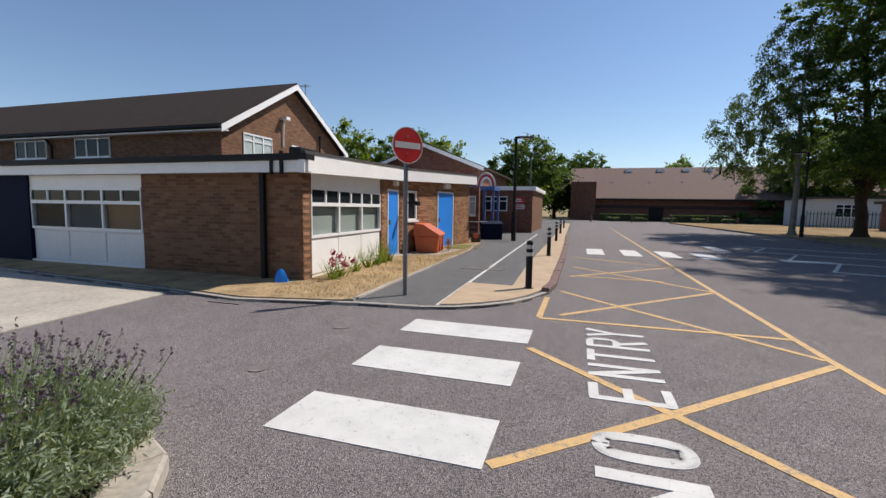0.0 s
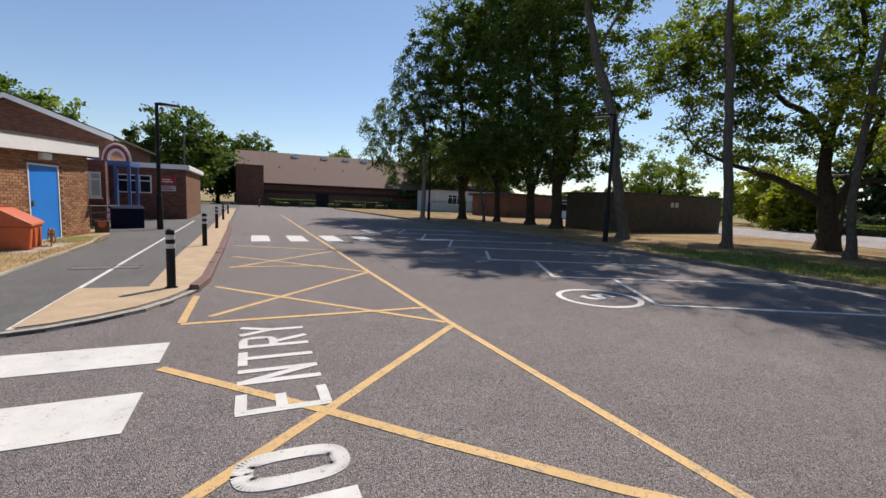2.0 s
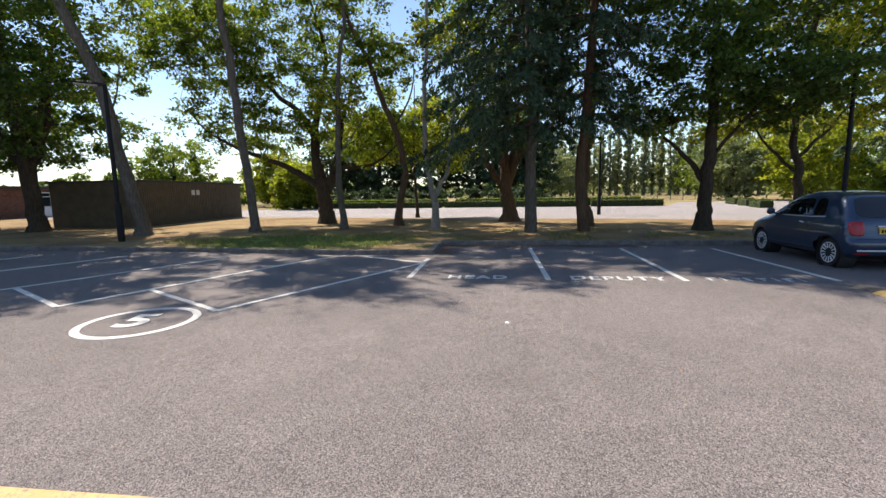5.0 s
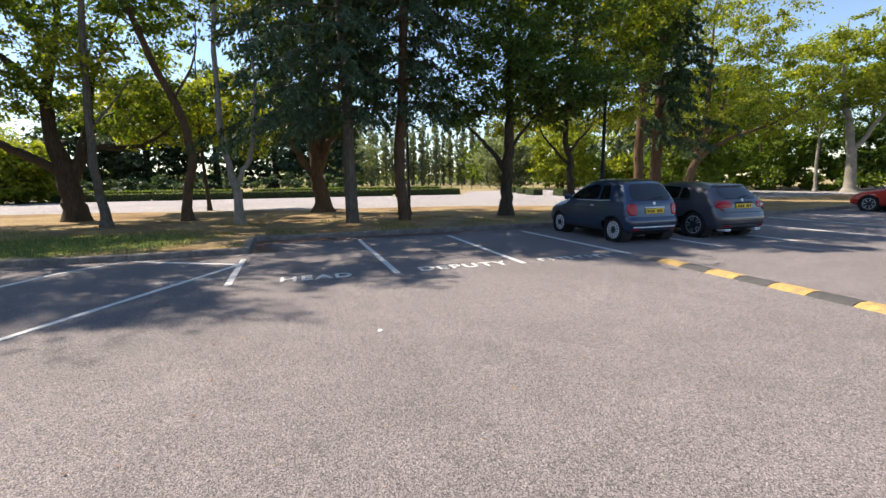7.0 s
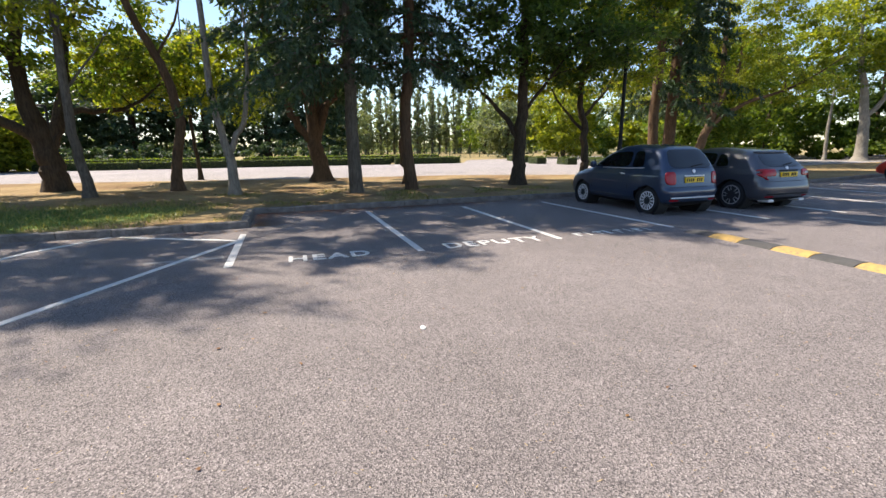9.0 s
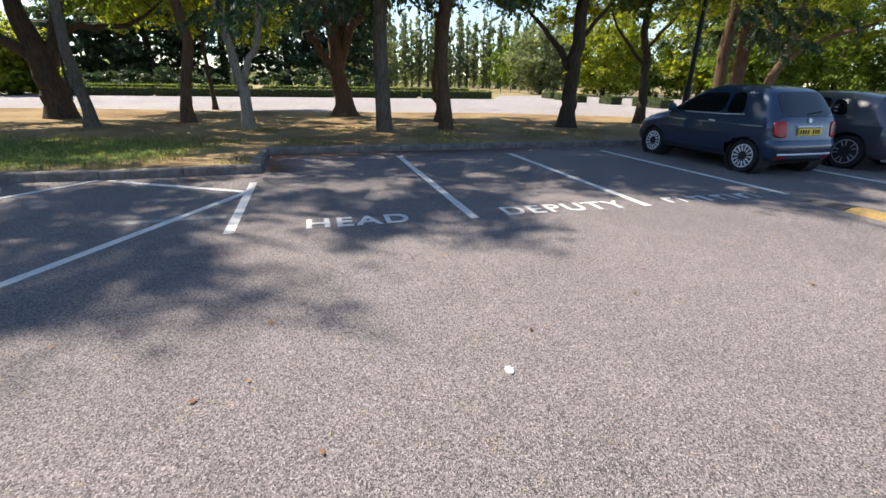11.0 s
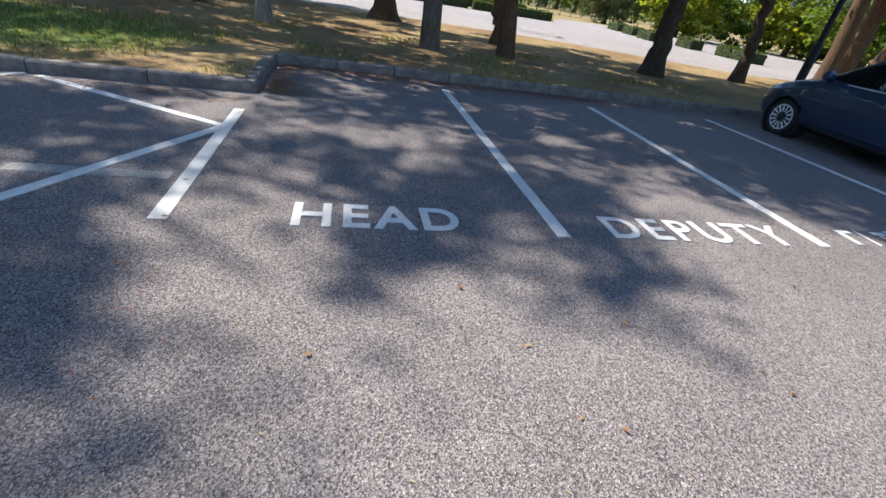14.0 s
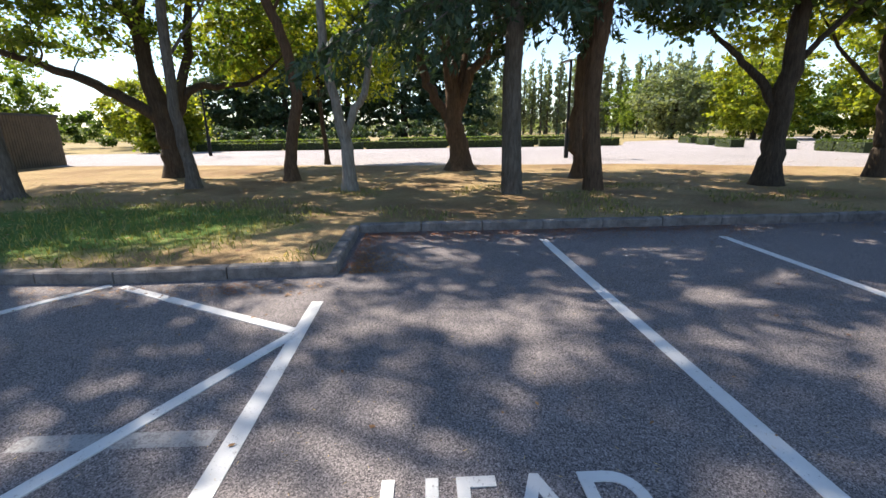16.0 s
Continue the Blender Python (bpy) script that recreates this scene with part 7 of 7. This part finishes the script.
for k in range(9):
    part("wire", Geo().tube([(0, 0, 0.15 + 0.16 * k), (13.2, -22, 0.15 + 0.16 * k)], 0.022, 4), GREEN_WIRE, fence)
fence2 = thing("palisade_fence", "dark green railing fence before the school block", "fence", (22, 54, 0))
for i in range(60):
    part("pale", Geo().box(0.3 * i, -0.02, 0, 0.3 * i + 0.05, 0.02, 1.8), GREEN_WIRE, fence2)
part("rail", Geo().box(0, -0.03, 1.5, 18, 0.03, 1.56).box(0, -0.03, 0.3, 18, 0.03, 0.36), GREEN_WIRE, fence2)


# ---- lavender bed ----
bed = thing("lavender_bush", "bushy grey-green lavender with purple flower spikes", "shrub", (-3.05, 1.25, 0.1))
n = 5200
ang, rad_ = rng.uniform(0, 2 * math.pi, n), np.sqrt(rng.uniform(0, 1, n))
foot = np.column_stack([np.cos(ang) * rad_ * 0.62, np.sin(ang) * rad_ * 0.5, rng.uniform(0.0, 0.12, n)])
out = np.column_stack([np.cos(ang) * rad_ * 0.34, np.sin(ang) * rad_ * 0.34, 0.46 - 0.24 * rad_ ** 2]) * rng.uniform(0.55, 1.0, (n, 1)) + rng.normal(size=(n, 3)) * 0.03
tip = foot + out
side = np.cross(out, rng.normal(size=(n, 3)))
side *= 0.0028 / (np.linalg.norm(side, axis=1, keepdims=True) + 1e-9)
quads("leaves", np.stack([foot - side, foot + side, tip + side * 0.4, tip - side * 0.4], 1), LEAF_LAV, bed, kind="stuff")
sub = np.repeat(np.arange(n), 13)
u = rng.uniform(0.25, 1.0, len(sub))[:, None]
quads("leaf_sprays", leaves_at(foot[sub] + out[sub] * u + rng.normal(size=(len(sub), 3)) * 0.016, 0.042, -0.4, 0.24), LEAF_LAV, bed, kind="stuff")
high = np.argsort(-tip[:, 2])[: n // 3]
sel = rng.choice(high, 420, replace=False)
stem = tip[sel]
top2 = stem + np.column_stack([out[sel][:, :2] * 0.35, rng.uniform(0.06, 0.2, 420)])
sd = np.cross(top2 - stem, rng.normal(size=(420, 3)))
sd *= 0.003 / (np.linalg.norm(sd, axis=1, keepdims=True) + 1e-9)
quads("stalks", np.stack([stem - sd, stem + sd, top2 + sd, top2 - sd], 1), LEAF_LAV, bed, kind="stuff")
fl = np.repeat(top2, 9, 0) + np.column_stack([rng.normal(size=(3780, 2)) * 0.006, rng.uniform(-0.02, 0.04, 3780)])
quads("flowers", leaves_at(fl, 0.02, -0.6, 0.6), LAV_FLOWER, bed, kind="stuff")
up("planting_bed", [(-4.4, 0.0), (-2.3, 0.2), (-2.45, 1.5), (-2.9, 1.9), (-4.6, 1.9)], 0.0, 0.1, SOIL, "dry soil of the lavender bed", "flower bed")
kerb_run("bed_kerb", "rounded pale kerb round the lavender bed", [(-1.95, -0.6), (-1.98, 0.4), (-2.03, 1.1), (-2.14, 1.5), (-2.36, 1.78), (-2.7, 1.93), (-3.4, 1.98), (-4.6, 2.0)], CONCRETE, 0.11, 0.26, 1, 0.6)

# ---- flowers and spiky plants by the wall ----
for x, y, h, fl in ((-4.95, 7.75, 0.55, 1), (-5.0, 8.1, 0.4, 1), (-5.05, 8.9, 0.5, 0), (-5.1, 9.6, 0.6, 0), (-5.1, 10.1, 0.8, 0), (-5.15, 10.6, 0.75, 0), (-5.15, 11.0, 0.6, 0)):
    pl = thing("border_plant", "spiky border plant with red flowers" if fl else "spiky green border plant by the white wall", "plant", (x, y, 0.05))
    m = 34
    a = rng.uniform(0, 2 * math.pi, m)
    ft = rng.normal(size=(m, 3)) * 0.05 * np.array([1, 1, 0])
    tp = ft + np.column_stack([np.cos(a) * 0.22, np.sin(a) * 0.22, rng.uniform(0.5, 1.0, m) * h])
    s = np.cross(tp - ft, rng.normal(size=(m, 3)))
    s *= 0.01 / (np.linalg.norm(s, axis=1, keepdims=True) + 1e-9)
    quads("blades", np.stack([ft - s, ft + s, tp + s * 0.1, tp - s * 0.1], 1), LEAF_MID, pl, kind="stuff")
    if fl:
        RED_PETAL = plain("red_petals", (0.42, 0.02, 0.06), 0.6, vary=0.2)
        hd = np.repeat(tp[::9], 22, 0)
        quads("flowers", leaves_at(hd + rng.normal(size=hd.shape) * 0.035, 0.06, 0, 0.9), RED_PETAL, pl, kind="stuff")
bag = thing("blue_bag", "crumpled blue plastic bag on the ground", "bag", (-5.7, 7.1, 0.05))
part("sheet", Geo().loft([[Vector((0.12 * r * math.cos(a) * (1 + 0.3 * math.sin(3 * a + z * 9)), 0.1 * r * math.sin(a), z)) for a in np.linspace(0, 2 * math.pi, 9)[:-1]] for r, z in ((1.2, 0), (1.0, 0.1), (0.6, 0.2), (0.2, 0.26))]), BLUE_DOOR, bag, smooth=True)

# ---- litter of leaves and grass ----
m = 5200
xy = np.column_stack([rng.uniform(12.0, 25, m), rng.uniform(-14, 15, m)])
keep = (xy[:, 0] > 14.2) | (xy[:, 1] > 3.4)
xy = xy[keep]
c = np.column_stack([xy, np.full(len(xy), VERGE_Z + 0.012)])
lf = leaves_at(c, 0.08, 0, 0.7)
lf[:, :, 2] = VERGE_Z + 0.004 + np.abs(lf[:, :, 2] - c[:, None, 2]) * 0.35
tagged(quads("leaf_litter", lf, LITTER, kind="stuff"), "brown fallen leaves on the verge", "leaf litter")
m = 2200
xy = np.column_stack([13.95 - np.abs(rng.normal(size=m)) * 0.35, rng.uniform(-9, 3.2, m)])
more = np.column_stack([12.0 + np.abs(rng.normal(size=500)) * 0.5, 3.1 - np.abs(rng.normal(size=500)) * 0.25])
some = np.column_stack([rng.uniform(4, 13.5, 170), rng.uniform(-4, 6, 170)])
side2 = np.column_stack([11.75 - np.abs(rng.normal(size=500)) * 0.25, rng.uniform(3.3, 9, 500)])
xy = np.concatenate([xy, more, some, side2])
c = np.column_stack([xy, np.full(len(xy), 0.012)])
lf = leaves_at(c, 0.042, 0, 0.7)
lf[:, :, 2] = 0.008 + np.abs(lf[:, :, 2] - c[:, None, 2]) * 0.35
tagged(quads("gutter_leaves", lf, LITTER, kind="stuff"), "brown leaves gathered along the kerb", "leaf litter")
m = 3400
xy = np.column_stack([13.98 - np.abs(rng.normal(size=m)) * 0.3, rng.uniform(-2.4, 3.2, m)])
more = np.column_stack([rng.uniform(12.05, 13.9, 900), 3.2 - np.abs(rng.normal(size=900)) * 0.22])
heaps = [np.column_stack([px + rng.normal(size=q) * 0.11, py + rng.normal(size=q) * 0.1]) for px, py, q in ((8.1, 3.02, 70), (7.7, 2.9, 30), (11.6, 4.2, 120), (10.6, -0.7, 12))]
xy = np.concatenate([xy, more] + heaps)
c = np.column_stack([xy, np.full(len(xy), 0.01)])
lf = leaves_at(c, np.where(xy[:, 0] < 11, 0.018, 0.036), 0, 0.6)
lf[:, :, 2] = 0.007 + np.abs(lf[:, :, 2] - c[:, None, 2]) * 0.4
tagged(quads("russet_leaves", lf, LITTER_RED, kind="stuff"), "russet leaf scraps drifted against the kerb", "leaf litter")
m = 5200
xy = np.column_stack([rng.uniform(3.5, 12.5, m), rng.uniform(-3.5, 7, m)])
c = np.column_stack([xy, np.full(m, 0.009)])
lf = leaves_at(c, 0.03, 0, 0.13)
lf[:, :, 2] = 0.007 + np.abs(lf[:, :, 2] - c[:, None, 2]) * 0.25
tagged(quads("straw_bits", lf, STRAW_BLADE, kind="stuff"), "pale straw bits and needles scattered on asphalt", "litter")
m = 30000
xy = np.column_stack([rng.uniform(12.1, 18.5, m), rng.uniform(-6, 13, m)])
xy = xy[(xy[:, 0] > 14.2) | (xy[:, 1] > 3.45)]
den = np.array([noise.noise(Vector((x * 0.6, y * 0.6, 0))) for x, y in xy])
near_green = ((xy[:, 0] - 14.3) / 2.4) ** 2 + ((xy[:, 1] - 8.2) / 4.4) ** 2 < 1.1
xy = xy[(den > 0.12) | (near_green & (den > -0.3))]
k = len(xy)
ft = np.column_stack([xy, np.full(k, VERGE_Z - 0.005)])
tp = ft + np.column_stack([rng.normal(size=(k, 2)) * 0.03, rng.uniform(0.03, 0.1, k)])
s = np.column_stack([rng.normal(size=(k, 2)) * 0.005, np.zeros(k)])
tagged(quads("grass", np.stack([ft - s, ft + s, tp + s * 0.2, tp - s * 0.2], 1), BLADE, kind="stuff"), "thin dry and green grass blades on the verge", "grass")
k = 9000
xy = np.column_stack([rng.uniform(-5.3, -3.7, k), rng.uniform(6.1, 16.5, k)])
ft = np.column_stack([xy, np.full(k, 0.05)])
tp = ft + np.column_stack([rng.normal(size=(k, 2)) * 0.03, rng.uniform(0.02, 0.07, k)])
s = np.column_stack([rng.normal(size=(k, 2)) * 0.003, np.zeros(k)])
tagged(quads("lawn_grass", np.stack([ft - s, ft + s, tp + s * 0.2, tp - s * 0.2], 1), STRAW_BLADE, kind="stuff"), "dry straw-coloured grass blades on the lawn strip", "grass")
scrap = thing("white_petal", "small pale scrap lying on the asphalt", "litter", (5.99, 1.275, 0.0))
part("scrap", Geo().loft([[Vector((0.035 * r * math.cos(a), 0.024 * r * math.sin(a), z)) for a in np.linspace(0, 2 * math.pi, 11)[:-1]] for r, z in ((0.9, -0.002), (1.0, 0.008), (0.7, 0.014))]), WHITE, scrap, smooth=True)
